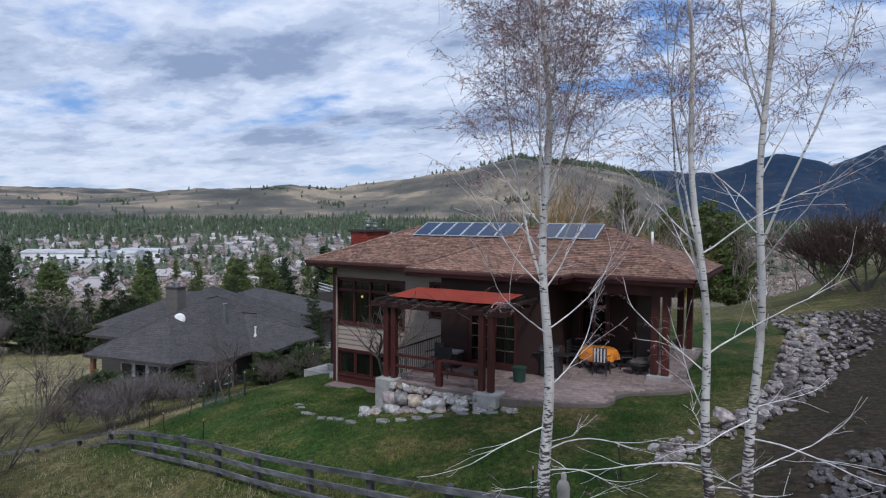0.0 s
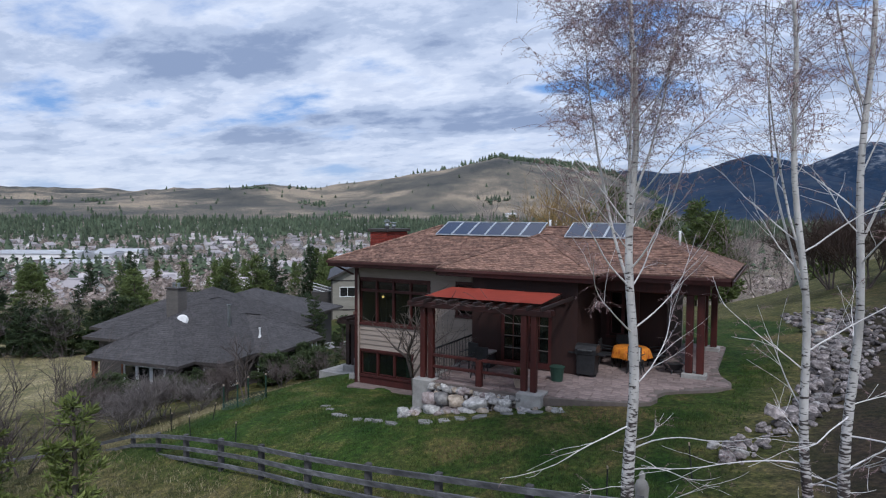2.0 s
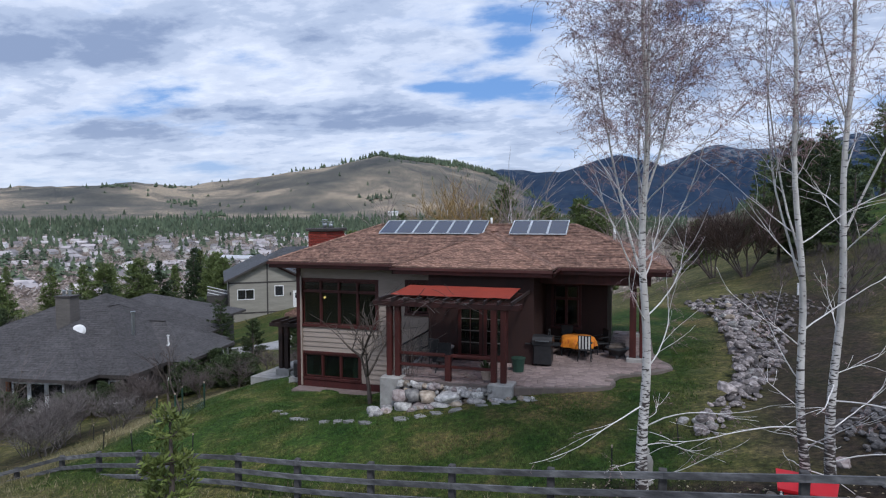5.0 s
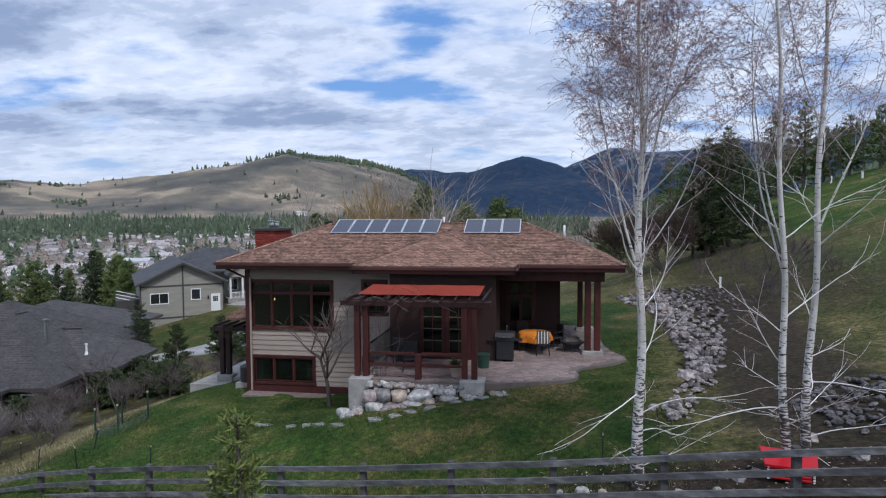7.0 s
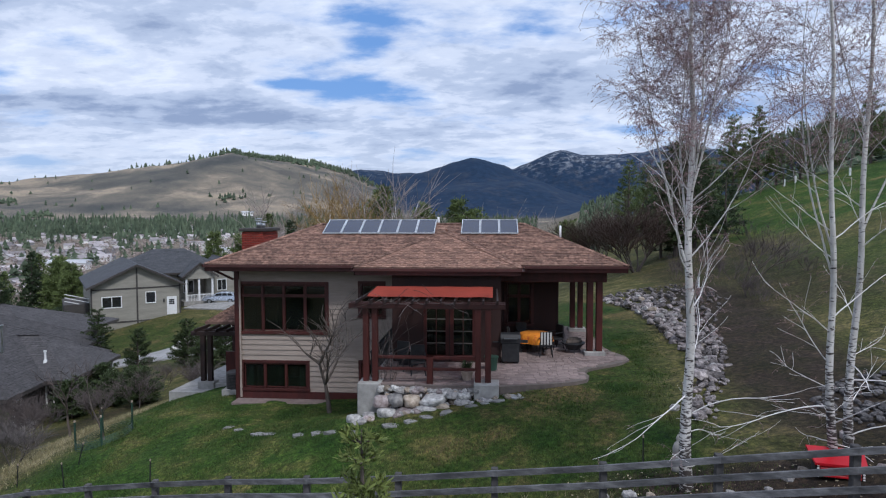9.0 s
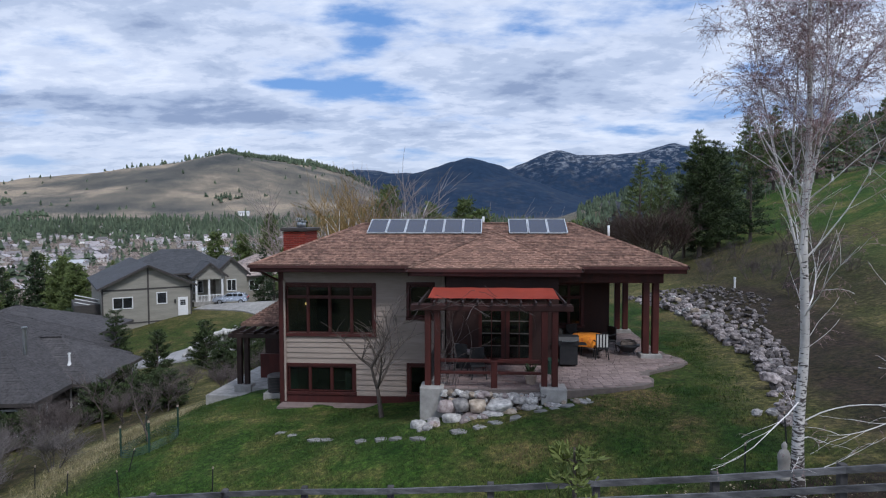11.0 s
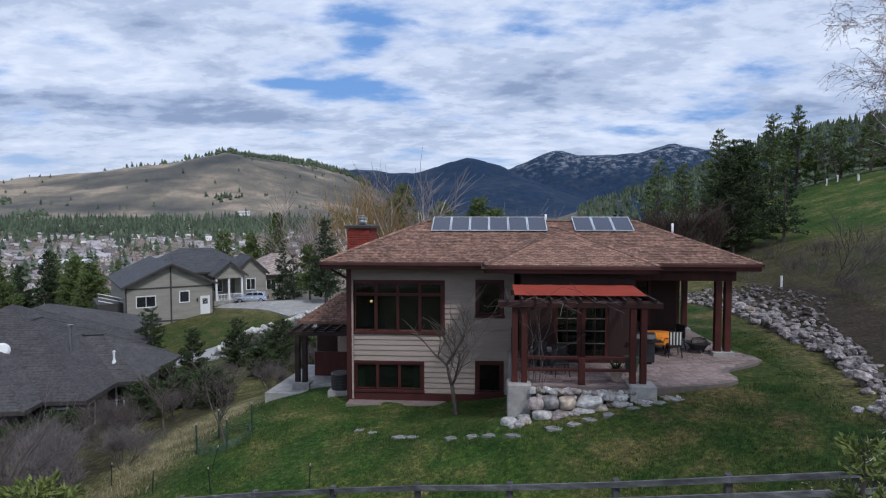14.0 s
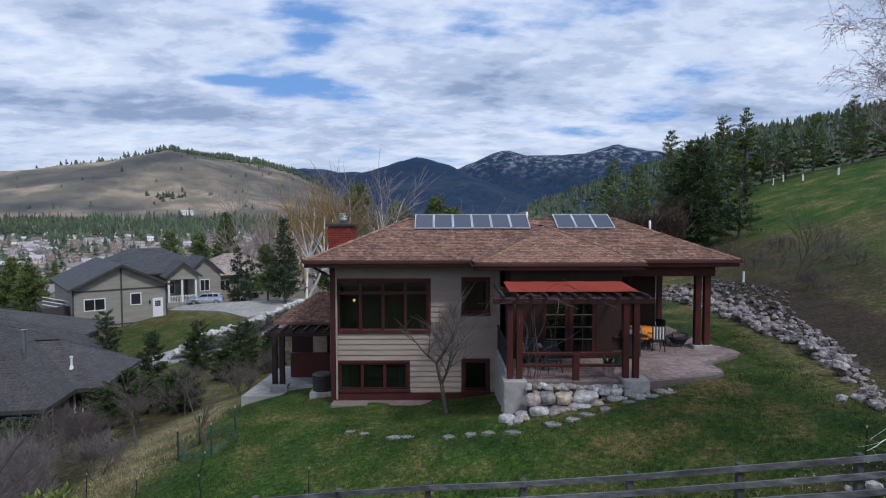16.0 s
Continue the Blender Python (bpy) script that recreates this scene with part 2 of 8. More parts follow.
M = dict(
    siding=surf("siding", [(0.29, 0.235, 0.20), (0.345, 0.285, 0.242)], 6, 0.75, 0.1, 40, vary=0.05, stretch=(0.4, 1, 3), stain=0.12),
    trim_red=surf("red_stain", [(0.045, 0.010, 0.009), (0.07, 0.015, 0.012)], 9, 0.55, 0.15, 50, vary=0.12, stretch=(1, 1, 0.25)),
    post_red=surf("red_timber", [(0.047, 0.010, 0.008), (0.078, 0.016, 0.012)], 9, 0.55, 0.2, 50, vary=0.12, stretch=(1, 1, 0.2)),
    trim_dark=surf("dark_red_beam", [(0.030, 0.009, 0.008), (0.05, 0.013, 0.010)], 9, 0.6, 0.2, 50, vary=0.12, stretch=(0.25, 1, 1)),
    wall_brown=surf("brown_boards", [(0.022, 0.009, 0.008), (0.034, 0.014, 0.011)], 8, 0.7, 0.2, 40, vary=0.1, stretch=(1, 1, 0.2)),
    soffit=surf("soffit_wood", [(0.020, 0.011, 0.010), (0.03, 0.016, 0.013)], 8, 0.7, 0.1, 40),
    shingle=surf("brown_shingle", [(0.09, 0.045, 0.033), (0.215, 0.12, 0.087), (0.36, 0.22, 0.162)], 7, 0.9, 0.5, 60, island=0.34, vary=0.34, stain=0.15),
    roof_base=surf("roof_felt", [(0.12, 0.075, 0.058), (0.17, 0.105, 0.08)], 7, 0.95, 0.3, 60),
    gutter=surf("gutter_metal", [(0.06, 0.022, 0.02), (0.085, 0.032, 0.028)], 4, 0.4, 0.0, metal=0.0),
    white=surf("white_paint", [(0.72, 0.72, 0.72), (0.8, 0.8, 0.79)], 5, 0.5, 0.05, stain=0.08),
    glass=glass_mat("window_glass", (0.10, 0.125, 0.115)),
    # shade of unlit rooms is put into this near-black colour
    room_shade=surf("painted_room_shade", [(0.018, 0.017, 0.016), (0.03, 0.028, 0.026)], 2, 0.9, 0.0),
    curtain=surf("curtain_cloth", [(0.30, 0.36, 0.36), (0.40, 0.46, 0.45)], 5, 0.9, 0.1, stretch=(4, 1, 0.3)),
    curtain_green=surf("green_cloth", [(0.10, 0.20, 0.16), (0.14, 0.25, 0.2)], 5, 0.9, 0.1, stretch=(4, 1, 0.3)),
    awning=surf("red_canvas", [(0.45, 0.065, 0.035), (0.52, 0.085, 0.048)], 3, 0.8, 0.1, 80, stain=0.1),
    brick=surf("red_brick", [(0.15, 0.022, 0.016), (0.26, 0.045, 0.03)], 12, 0.85, 0.4, 60, vary=0.3),
    mortar=surf("mortar", [(0.25, 0.16, 0.13), (0.3, 0.2, 0.17)], 12, 0.95, 0.3, 60),
    cap=surf("dark_cap", [(0.045, 0.04, 0.038), (0.07, 0.06, 0.055)], 6, 0.6, 0.1),
    steel=surf("galvanised_steel", [(0.35, 0.37, 0.39), (0.48, 0.5, 0.52)], 6, 0.35, 0.05, metal=0.9),
    pv=surf("solar_cells", [(0.012, 0.018, 0.042), (0.02, 0.028, 0.06)], 30, 0.12, 0.0, stain=0.1, spec=0.8),
    alu=surf("aluminium_frame", [(0.6, 0.62, 0.65), (0.7, 0.72, 0.74)], 6, 0.35, 0.0, metal=0.6),
    concrete=surf("concrete", [(0.22, 0.212, 0.20), (0.37, 0.358, 0.338)], 3, 0.9, 0.4, 35, stain=0.2),
    paver=surf("pink_paver", [(0.20, 0.15, 0.138), (0.295, 0.23, 0.213)], 5, 0.9, 0.4, 40, vary=0.2, island=0.2, stain=0.15),
    joint=surf("paver_joint", [(0.12, 0.10, 0.09), (0.17, 0.14, 0.125)], 5, 0.95, 0.3, 40),
    rock=surf("boulder", [(0.17, 0.165, 0.165), (0.32, 0.305, 0.295), (0.46, 0.44, 0.41)], 3.5, 0.9, 0.6, 22, vary=0.38, stain=0.3),
    rock_dim=surf("scree_rock", [(0.080, 0.069, 0.067), (0.165, 0.145, 0.142), (0.32, 0.285, 0.275)], 3.5, 0.9, 0.6, 22, island=0.4, vary=0.35, stain=0.3),
    rock_slate=surf("slate_rock", [(0.045, 0.042, 0.043), (0.095, 0.088, 0.089), (0.20, 0.188, 0.187)], 3.5, 0.9, 0.6, 22, vary=0.35, stain=0.3),
    rock_pale=surf("pale_boulder", [(0.22, 0.213, 0.205), (0.40, 0.388, 0.37), (0.56, 0.545, 0.52)], 5.0, 0.88, 0.7, 22, vary=0.25, stain=0.35),
    rock_warm=surf("tan_boulder", [(0.21, 0.165, 0.125), (0.34, 0.28, 0.22), (0.44, 0.38, 0.31)], 3.5, 0.9, 0.6, 22, vary=0.3, stain=0.3),
    rock_pink=surf("pinkish_boulder", [(0.21, 0.16, 0.155), (0.34, 0.285, 0.275), (0.45, 0.40, 0.385)], 3.5, 0.9, 0.6, 22, vary=0.3, stain=0.3),
    flagstone=surf("flagstone", [(0.17, 0.168, 0.165), (0.27, 0.265, 0.255)], 4, 0.9, 0.5, 30, vary=0.25),
    fence=surf("weathered_rail", [(0.055, 0.056, 0.062), (0.115, 0.115, 0.122), (0.21, 0.21, 0.22)], 5, 0.85, 0.5, 40, vary=0.2, stretch=(0.25, 1.5, 1.5)),
    post_dark=surf("weathered_post", [(0.05, 0.048, 0.05), (0.1, 0.095, 0.095)], 6, 0.85, 0.5, 40, vary=0.2),
    bark=surf("brown_bark", [(0.075, 0.06, 0.05), (0.14, 0.115, 0.1)], 8, 0.95, 0.6, 25, stretch=(1, 1, 0.3)),
    twig=surf("birch_twig", [(0.20, 0.128, 0.13), (0.36, 0.255, 0.25)], 6, 0.9, 0.0, island=0.3),
    limb=surf("birch_limb", [(0.60, 0.57, 0.56), (0.80, 0.78, 0.77)], 8, 0.8, 0.1, 30),
    brown_twig=surf("brown_twigs", [(0.05, 0.032, 0.026), (0.10, 0.066, 0.052)], 6, 0.95, 0.0, island=0.35),
    litter=surf("dead_leaves", [(0.26, 0.21, 0.13), (0.48, 0.42, 0.30)], 6, 0.95, 0.0, island=0.4),
    shrub=surf("bare_shrub", [(0.075, 0.06, 0.056), (0.14, 0.115, 0.108)], 6, 0.95, 0.0, island=0.3),
    needle=surf("pine_needles", [(0.072, 0.104, 0.032), (0.155, 0.195, 0.062)], 2, 0.8, 0.0, island=0.35),
    needle_dark=surf("fir_needles", [(0.022, 0.042, 0.018), (0.052, 0.076, 0.032)], 2, 0.8, 0.0, island=0.35),
    needle_new=surf("young_pine_needles", [(0.10, 0.135, 0.03), (0.20, 0.24, 0.065)], 2, 0.8, 0.0, island=0.3),
    needle_mid=surf("juniper_needles", [(0.034, 0.052, 0.018), (0.062, 0.09, 0.032)], 2, 0.8, 0.0, island=0.35),
    grey_roof=surf("grey_shingle", [(0.042, 0.039, 0.041), (0.068, 0.064, 0.066), (0.092, 0.087, 0.088)], 6, 0.95, 0.4, 50, island=0.13, vary=0.1, stain=0.1),
    grey_roof_b=surf("slate_shingle", [(0.05, 0.053, 0.06), (0.085, 0.088, 0.097)], 6, 0.95, 0.4, 50, island=0.15, stain=0.1),
    wall_grey=surf("dark_grey_boards", [(0.05, 0.046, 0.044), (0.072, 0.066, 0.062)], 5, 0.85, 0.15, 30, stretch=(0.4, 0.4, 3), stain=0.15),
    wall_olive=surf("olive_grey_boards", [(0.255, 0.242, 0.207), (0.305, 0.29, 0.25)], 5, 0.85, 0.15, 30, stretch=(0.4, 0.4, 3), stain=0.15),
    wood_orange=surf("cedar_post", [(0.20, 0.07, 0.03), (0.28, 0.10, 0.045)], 8, 0.7, 0.2, 40, stretch=(1, 1, 0.3)),
    asphalt=surf("concrete_road", [(0.25, 0.248, 0.25), (0.33, 0.326, 0.325)], 1.2, 0.9, 0.3, 30, stain=0.18),
    car=surf("silver_paint", [(0.42, 0.46, 0.52), (0.46, 0.5, 0.56)], 4, 0.25, 0.0, metal=0.6, stain=0.05),
    tyre=surf("tyre_rubber", [(0.02, 0.02, 0.02), (0.03, 0.03, 0.03)], 10, 0.85, 0.2),
    black=surf("black_metal", [(0.015, 0.016, 0.018), (0.03, 0.03, 0.032)], 8, 0.5, 0.1),
    dark_glass=surf("dark_pane", [(0.012, 0.014, 0.016), (0.02, 0.022, 0.024)], 2, 0.06, 0.0, spec=0.7),
    cloth=surf("orange_tablecloth", [(0.55, 0.14, 0.01), (0.72, 0.26, 0.02), (0.45, 0.09, 0.02)], 5, 0.85, 0.1, 60, stretch=(2, 2, 0.5)),
    stripe=surf("striped_cushion", [(0.5, 0.5, 0.47), (0.6, 0.6, 0.56)], 5, 0.9, 0.1),
    green_plastic=surf("green_plastic", [(0.02, 0.05, 0.035), (0.03, 0.07, 0.05)], 5, 0.5, 0.05),
    clay=surf("pale_clay", [(0.36, 0.28, 0.22), (0.45, 0.36, 0.29)], 6, 0.85, 0.2),
    red_plastic=surf("red_plastic", [(0.40, 0.006, 0.014), (0.48, 0.010, 0.018)], 3, 0.35, 0.0, stain=0.05),
    far_wall=surf("pale_house_walls", [(0.46, 0.44, 0.43), (0.78, 0.77, 0.76)], 0.02, 0.9, 0.0, island=0.5),
    far_roof=surf("town_roofs", [(0.23, 0.21, 0.216), (0.44, 0.405, 0.41)], 0.02, 0.9, 0.0, island=0.55),
    far_white=surf("white_hall", [(0.7, 0.72, 0.75), (0.8, 0.8, 0.82)], 0.05, 0.8, 0.0, stain=0.05),
    # conifer green made paler: haze of the distance is in the colour
    far_pine=surf("far_conifers", [(0.052, 0.078, 0.048), (0.108, 0.138, 0.084)], 0.05, 0.95, 0.0, island=0.35),
    far_bare=surf("far_bare_trees", [(0.25, 0.20, 0.18), (0.40, 0.335, 0.305)], 0.05, 0.95, 0.0, island=0.4),
    wall_taupe=surf("taupe_boards", [(0.115, 0.105, 0.098), (0.155, 0.142, 0.132)], 5, 0.85, 0.15, 30, stretch=(0.4, 0.4, 3), stain=0.15),
    grass=surf("grass_blades", [(0.022, 0.055, 0.008), (0.055, 0.092, 0.018), (0.13, 0.132, 0.045)], 0.55, 0.85, 0.0, island=0.5, stain=0.3),
    straw=surf("dry_grass_blades", [(0.12, 0.115, 0.05), (0.24, 0.21, 0.12), (0.36, 0.32, 0.20)], 0.7, 0.9, 0.0, island=0.4, stain=0.2),
    brush_grey=surf("grey_brushwood", [(0.10, 0.088, 0.086), (0.19, 0.168, 0.163)], 6, 0.95, 0.0, island=0.35),
    gold=surf("catkin_twigs", [(0.24, 0.15, 0.05), (0.33, 0.22, 0.085)], 1, 0.9, 0.0, island=0.3),
)


def birch_bark():
    m = surf("birch_bark", [(0.46, 0.44, 0.42), (0.68, 0.66, 0.64)], 5, 0.75, 0.35, 30, stretch=(1, 1, 0.6))
    n, l = m.node_tree.nodes, m.node_tree.links
    b = n["Principled BSDF"]
    tc = n.new("ShaderNodeTexCoord")
    mp = n.new("ShaderNodeMapping")
    mp.inputs["Scale"].default_value = (7, 7, 26)
    l.new(tc.outputs["Object"], mp.inputs[0])
    t = n.new("ShaderNodeTexNoise")
    t.inputs["Scale"].default_value, t.inputs["Detail"].default_value = 1.0, 5
    l.new(mp.outputs[0], t.inputs["Vector"])
    sep = n.new("ShaderNodeSeparateXYZ")
    l.new(tc.outputs["Object"], sep.inputs[0])
    low = n.new("ShaderNodeMapRange")            # old rough bark near the foot has more dark fissures
    low.inputs["From Min"].default_value, low.inputs["From Max"].default_value = 0.0, 3.0
    low.inputs["To Min"].default_value, low.inputs["To Max"].default_value = 0.2, 0.0
    l.new(sep.outputs[2], low.inputs["Value"])
    add = n.new("ShaderNodeMath")
    l.new(t.outputs["Fac"], add.inputs[0]), l.new(low.outputs[0], add.inputs[1])
    r = n.new("ShaderNodeValToRGB")
    r.color_ramp.elements[0].position, r.color_ramp.elements[1].position = 0.58, 0.66
    l.new(add.outputs[0], r.inputs[0])
    mix = n.new("ShaderNodeMix")
    mix.data_type = "RGBA"
    l.new(r.outputs[0], mix.inputs[0])
    src = b.inputs["Base Color"].links[0].from_socket
    l.new(src, mix.inputs[6])
    mix.inputs[7].default_value = (0.055, 0.045, 0.042, 1)
    l.new(mix.outputs[2], b.inputs["Base Color"])
    return m


M["birch"] = birch_bark()


# ---- building helpers ----
ORIGIN = {}


def thing(name, loc=(0, 0, 0), rz=0.0, label="", category="", group="", kind="", in_world=False):
    """An empty at a thing's base. in_world: its parts are given in world coordinates."""
    e = new(name)
    e.empty_display_size = 0.2
    e.matrix_world = pose(*loc, 0, 0, rz)
    ORIGIN[e] = Vector(loc) if in_world else Vector((0, 0, 0))
    return tagged(e, label, category, group, kind)


def finish(name, bm, material, smooth=False):
    me = bpy.data.meshes.new(name)
    bm.to_mesh(me)
    bm.free()
    me.materials.append(M[material] if isinstance(material, str) else material)
    if smooth:
        me.polygons.foreach_set("use_smooth", [True] * len(me.polygons))
    return me


def part(name, bm, material, parent, label="", smooth=False, kind=""):
    o = ORIGIN.get(parent, Vector((0, 0, 0)))
    bmesh.ops.recalc_face_normals(bm, faces=bm.faces)
    if o.length > 0:
        bmesh.ops.translate(bm, verts=bm.verts, vec=-o)
    ob = new(name, finish(name, bm, material, smooth))
    ob.parent = parent
    ORIGIN[ob] = o
    return tagged(ob, label, kind=kind)


def piece(name, me, parent, m):
    """A piece that shares its mesh with others, at m in the parent's coordinates."""
    ob = new(name, me)
    ob.parent = parent
    o = ORIGIN.get(parent, Vector((0, 0, 0)))
    ob.matrix_basis = Matrix.Translation(-o) @ m
    return ob


def solo(name, bm, material, loc=(0, 0, 0), label="", category="", group="", kind="", smooth=False):
    """A thing that is one mesh, given in world coordinates."""
    bmesh.ops.recalc_face_normals(bm, faces=bm.faces)
    bmesh.ops.translate(bm, verts=bm.verts, vec=-Vector(loc))
    ob = new(name, finish(name, bm, material, smooth))
    ob.location = loc
    return tagged(ob, label, category, group, kind)


def box(x0, x1, y0, y1, z0, z1, bm=None, bevel=0.0):
    bm = bm or bmesh.new()
    r = bmesh.ops.create_cube(bm, size=1)
    for v in r["verts"]:
        v.co = Vector(((x0 + x1) / 2 + v.co.x * (x1 - x0), (y0 + y1) / 2 + v.co.y * (y1 - y0), (z0 + z1) / 2 + v.co.z * (z1 - z0)))
    if bevel:
        edges = list({e for v in r["verts"] for e in v.link_edges})
        bmesh.ops.bevel(bm, geom=edges, offset=bevel, segments=1, affect="EDGES")
    return bm


def poly_slab(points, z0, z1, bm=None):
    """A slab with the outline given, from z0 up to z1."""
    bm = bm or bmesh.new()
    lo = [bm.verts.new((x, y, z0)) for x, y in points]
    hi = [bm.verts.new((x, y, z1)) for x, y in points]
    bm.faces.new(hi), bm.faces.new(lo[::-1])
    for i in range(len(points)):
        j = (i + 1) % len(points)
        bm.faces.new((lo[i], lo[j], hi[j], hi[i]))
    return bm


def thick_face(points, t, bm=None):
    """A sloping plate: the points are its upper face, t its thickness straight down."""
    bm = bm or bmesh.new()
    hi = [bm.verts.new(p) for p in points]
    lo = [bm.verts.new((p[0], p[1], p[2] - t)) for p in points]
    bm.faces.new(hi), bm.faces.new(lo[::-1])
    for i in range(len(points)):
        j = (i + 1) % len(points)
        bm.faces.new((lo[i], lo[j], hi[j], hi[i]))
    return bm


def beam(a, b, w, h, bm=None, up=(0, 0, 1)):
    """A straight timber from a to b, w wide and h high."""
    bm = bm or bmesh.new()
    a, b = Vector(a), Vector(b)
    d = (b - a).normalized()
    s = d.cross(Vector(up))
    s = s.normalized() if s.length > 1e-4 else Vector((1, 0, 0))
    u = s.cross(d)
    vs = [bm.verts.new(p + s * (sx * w / 2) + u * (sz * h / 2)) for p in (a, b) for sx, sz in ((-1, -1), (1, -1), (1, 1), (-1, 1))]
    for f in ((0, 1, 2, 3), (7, 6, 5, 4), (0, 4, 5, 1), (1, 5, 6, 2), (2, 6, 7, 3), (3, 7, 4, 0)):
        bm.faces.new([vs[i] for i in f])
    return bm


def cyl(x, y, z0, z1, r0, r1=None, n=12, bm=None):
    bm = bm or bmesh.new()
    r1 = r0 if r1 is None else r1
    rings = [[bm.verts.new((x + r * math.cos(6.2832 * i / n), y + r * math.sin(6.2832 * i / n), z)) for i in range(n)] for r, z in ((r0, z0), (r1, z1))]
    bm.faces.new(rings[0][::-1]), bm.faces.new(rings[1])
    for i in range(n):
        j = (i + 1) % n
        bm.faces.new((rings[0][i], rings[0][j], rings[1][j], rings[1][i]))
    return bm


class Soup:
    """Many small faces gathered quickly into one mesh."""

    def __init__(self):
        self.v, self.f = [], []

    def tube(self, pts, radii, n=4):
        base = len(self.v)
        for i, p in enumerate(pts):
            d = (pts[min(i + 1, len(pts) - 1)] - pts[max(i - 1, 0)])
            d = d.normalized() if d.length > 1e-6 else Vector((0, 0, 1))
            s = d.cross(Vector((0.31, 0.95, 0.05)))
            s = s.normalized() if s.length > 1e-3 else Vector((1, 0, 0))
            u = d.cross(s)
            for k in range(n):
                a = 6.28319 * k / n
                self.v.append(tuple(p + (s * math.cos(a) + u * math.sin(a)) * radii[i]))
        for i in range(len(pts) - 1):
            for k in range(n):
                k2 = (k + 1) % n
                self.f.append((base + i * n + k, base + i * n + k2, base + (i + 1) * n + k2, base + (i + 1) * n + k))

    def face(self, *pts):
        base = len(self.v)
        self.v.extend(tuple(p) for p in pts)
        self.f.append(tuple(range(base, base + len(pts))))

    def solid(self, verts, faces):
        base = len(self.v)
        self.v.extend(tuple(p) for p in verts)
        self.f.extend(tuple(base + i for i in f) for f in faces)

    def make(self, name, material, parent=None, loc=(0, 0, 0), smooth=False, **tags):
        me = bpy.data.meshes.new(name)
        me.from_pydata(self.v, [], self.f)
        me.materials.append(M[material] if isinstance(material, str) else material)
        if smooth:
            me.polygons.foreach_set("use_smooth", [True] * len(me.polygons))
        ob = new(name, me)
        if parent:
            ob.parent = parent
        ob.location = loc
        return tagged(ob, **tags)


# ---- the ground ----
GX = [-70, -48, -34, -27, -22, -18.5, -14, -12.6, -8, -2, 5, 20, 60]
GY = [-14, 4, 11, 15.5, 17.7, 20, 24, 30, 40, 55, 75, 110]
GZ = np.array([
    [-9.0, -7.0, -5.0, -4.0, -3.0, -2.6, -2.0, -1.7, -1.0, 0.2, 2.5, 7.0, 17],
    [-9.0, -6.3, -4.2, -3.0, -2.0, -1.6, -1.0, -0.7, 0.0, 1.4, 3.2, 8.0, 18],
    [-8.5, -5.9, -3.7, -2.6, -1.6, -1.15, -0.2, 0.05, 0.95, 2.25, 3.6, 8.5, 19],
    [-8.2, -5.6, -3.8, -2.3, -0.9, -0.15, 0.85, 1.15, 1.75, 2.2, 3.4, 8.5, 20],
    [-8.1, -5.5, -3.9, -2.25, -0.65, -0.1, 0.6, 1.3, 1.95, 2.15, 3.4, 8.5, 20],
    [-8.0, -5.4, -4.0, -2.2, -0.4, 0.02, 0.15, 0.3, 1.9, 2.1, 3.4, 8.5, 20],
    [-8.0, -5.4, -4.1, -2.3, -0.5, 0.0, 0.02, 0.1, 1.9, 2.1, 3.4, 8.5, 20],
    [-8.0, -5.5, -4.3, -2.9, -1.1, -0.5, -0.1, 0.0, 1.75, 2.1, 3.5, 8.5, 20],
    [-8.0, -5.8, -4.7, -3.8, -2.4, -1.6, -0.8, -0.5, 1.5, 2.2, 3.5, 8.5, 20],
    [-8.5, -6.4, -5.2, -4.6, -3.6, -3.1, -2.5, -2.2, -1.0, 1.0, 3.5, 9.0, 21],
    [-9.0, -3.2, -2.9, -3.0, -3.4, -3.35, -3.3, -3.2, -2.5, -0.5, 3.0, 10, 23],
    [-12.0, -7.0, -4.5, -4.0, -3.8, -3.7, -3.5, -3.3, -2.5, -0.5, 3.5, 12, 27]])
CX, CY = -10.0, 14.0
# ridges: distance, how far in front the foot lies, and the height seen over the eye by azimuth
RIDGES = [
    (2500.0, 0.52, (-180, -90, -70, -58, -51, -44, -39, -34.5, -31, -27, -23, -18.6, -13.8, -10, -5, 0, 180),
     (0.02, 0.022, 0.026, 0.029, 0.0335, 0.0455, 0.0435, 0.056, 0.066, 0.079, 0.092, 0.086, 0.068, 0.035, 0.0, -0.02, -0.02)),
    (3100.0, 0.7, (-180, -16, -11, -6, -2, 2, 6, 9, 14, 25, 180), (-0.02, -0.02, 0.035, 0.046, 0.052, 0.054, 0.040, 0.02, 0.0, 0.0, 0.0)),
    (3600.0, 0.75, (-180, -16, -11, -5, -1.8, 2, 7, 12, 180), (-0.02, 0.0, 0.060, 0.081, 0.092, 0.072, 0.04, 0.0, 0.0)),
    (4400.0, 0.8, (-180, -20, -13, -11.9, -9, -5, 1.6, 4, 6.2, 8, 10.5, 13, 16, 19, 24, 40, 180),
     (0.0, 0.05, 0.073, 0.077, 0.070, 0.07, 0.0755, 0.092, 0.1045, 0.099, 0.100, 0.099, 0.1065, 0.1, 0.09, 0.03, 0.03)),
    (1400.0, 0.35, (-180, 2, 6, 10, 14, 18, 20.5, 23, 28, 35, 60, 140, 180), (-0.03, -0.025, -0.002, 0.02, 0.043, 0.06, 0.075, 0.098, 0.118, 0.135, 0.16, 0.15, 0.0)),
]


def smooth(a, b, v):
    t = np.clip((v - a) / (b - a), 0, 1)
    return t * t * (3 - 2 * t)


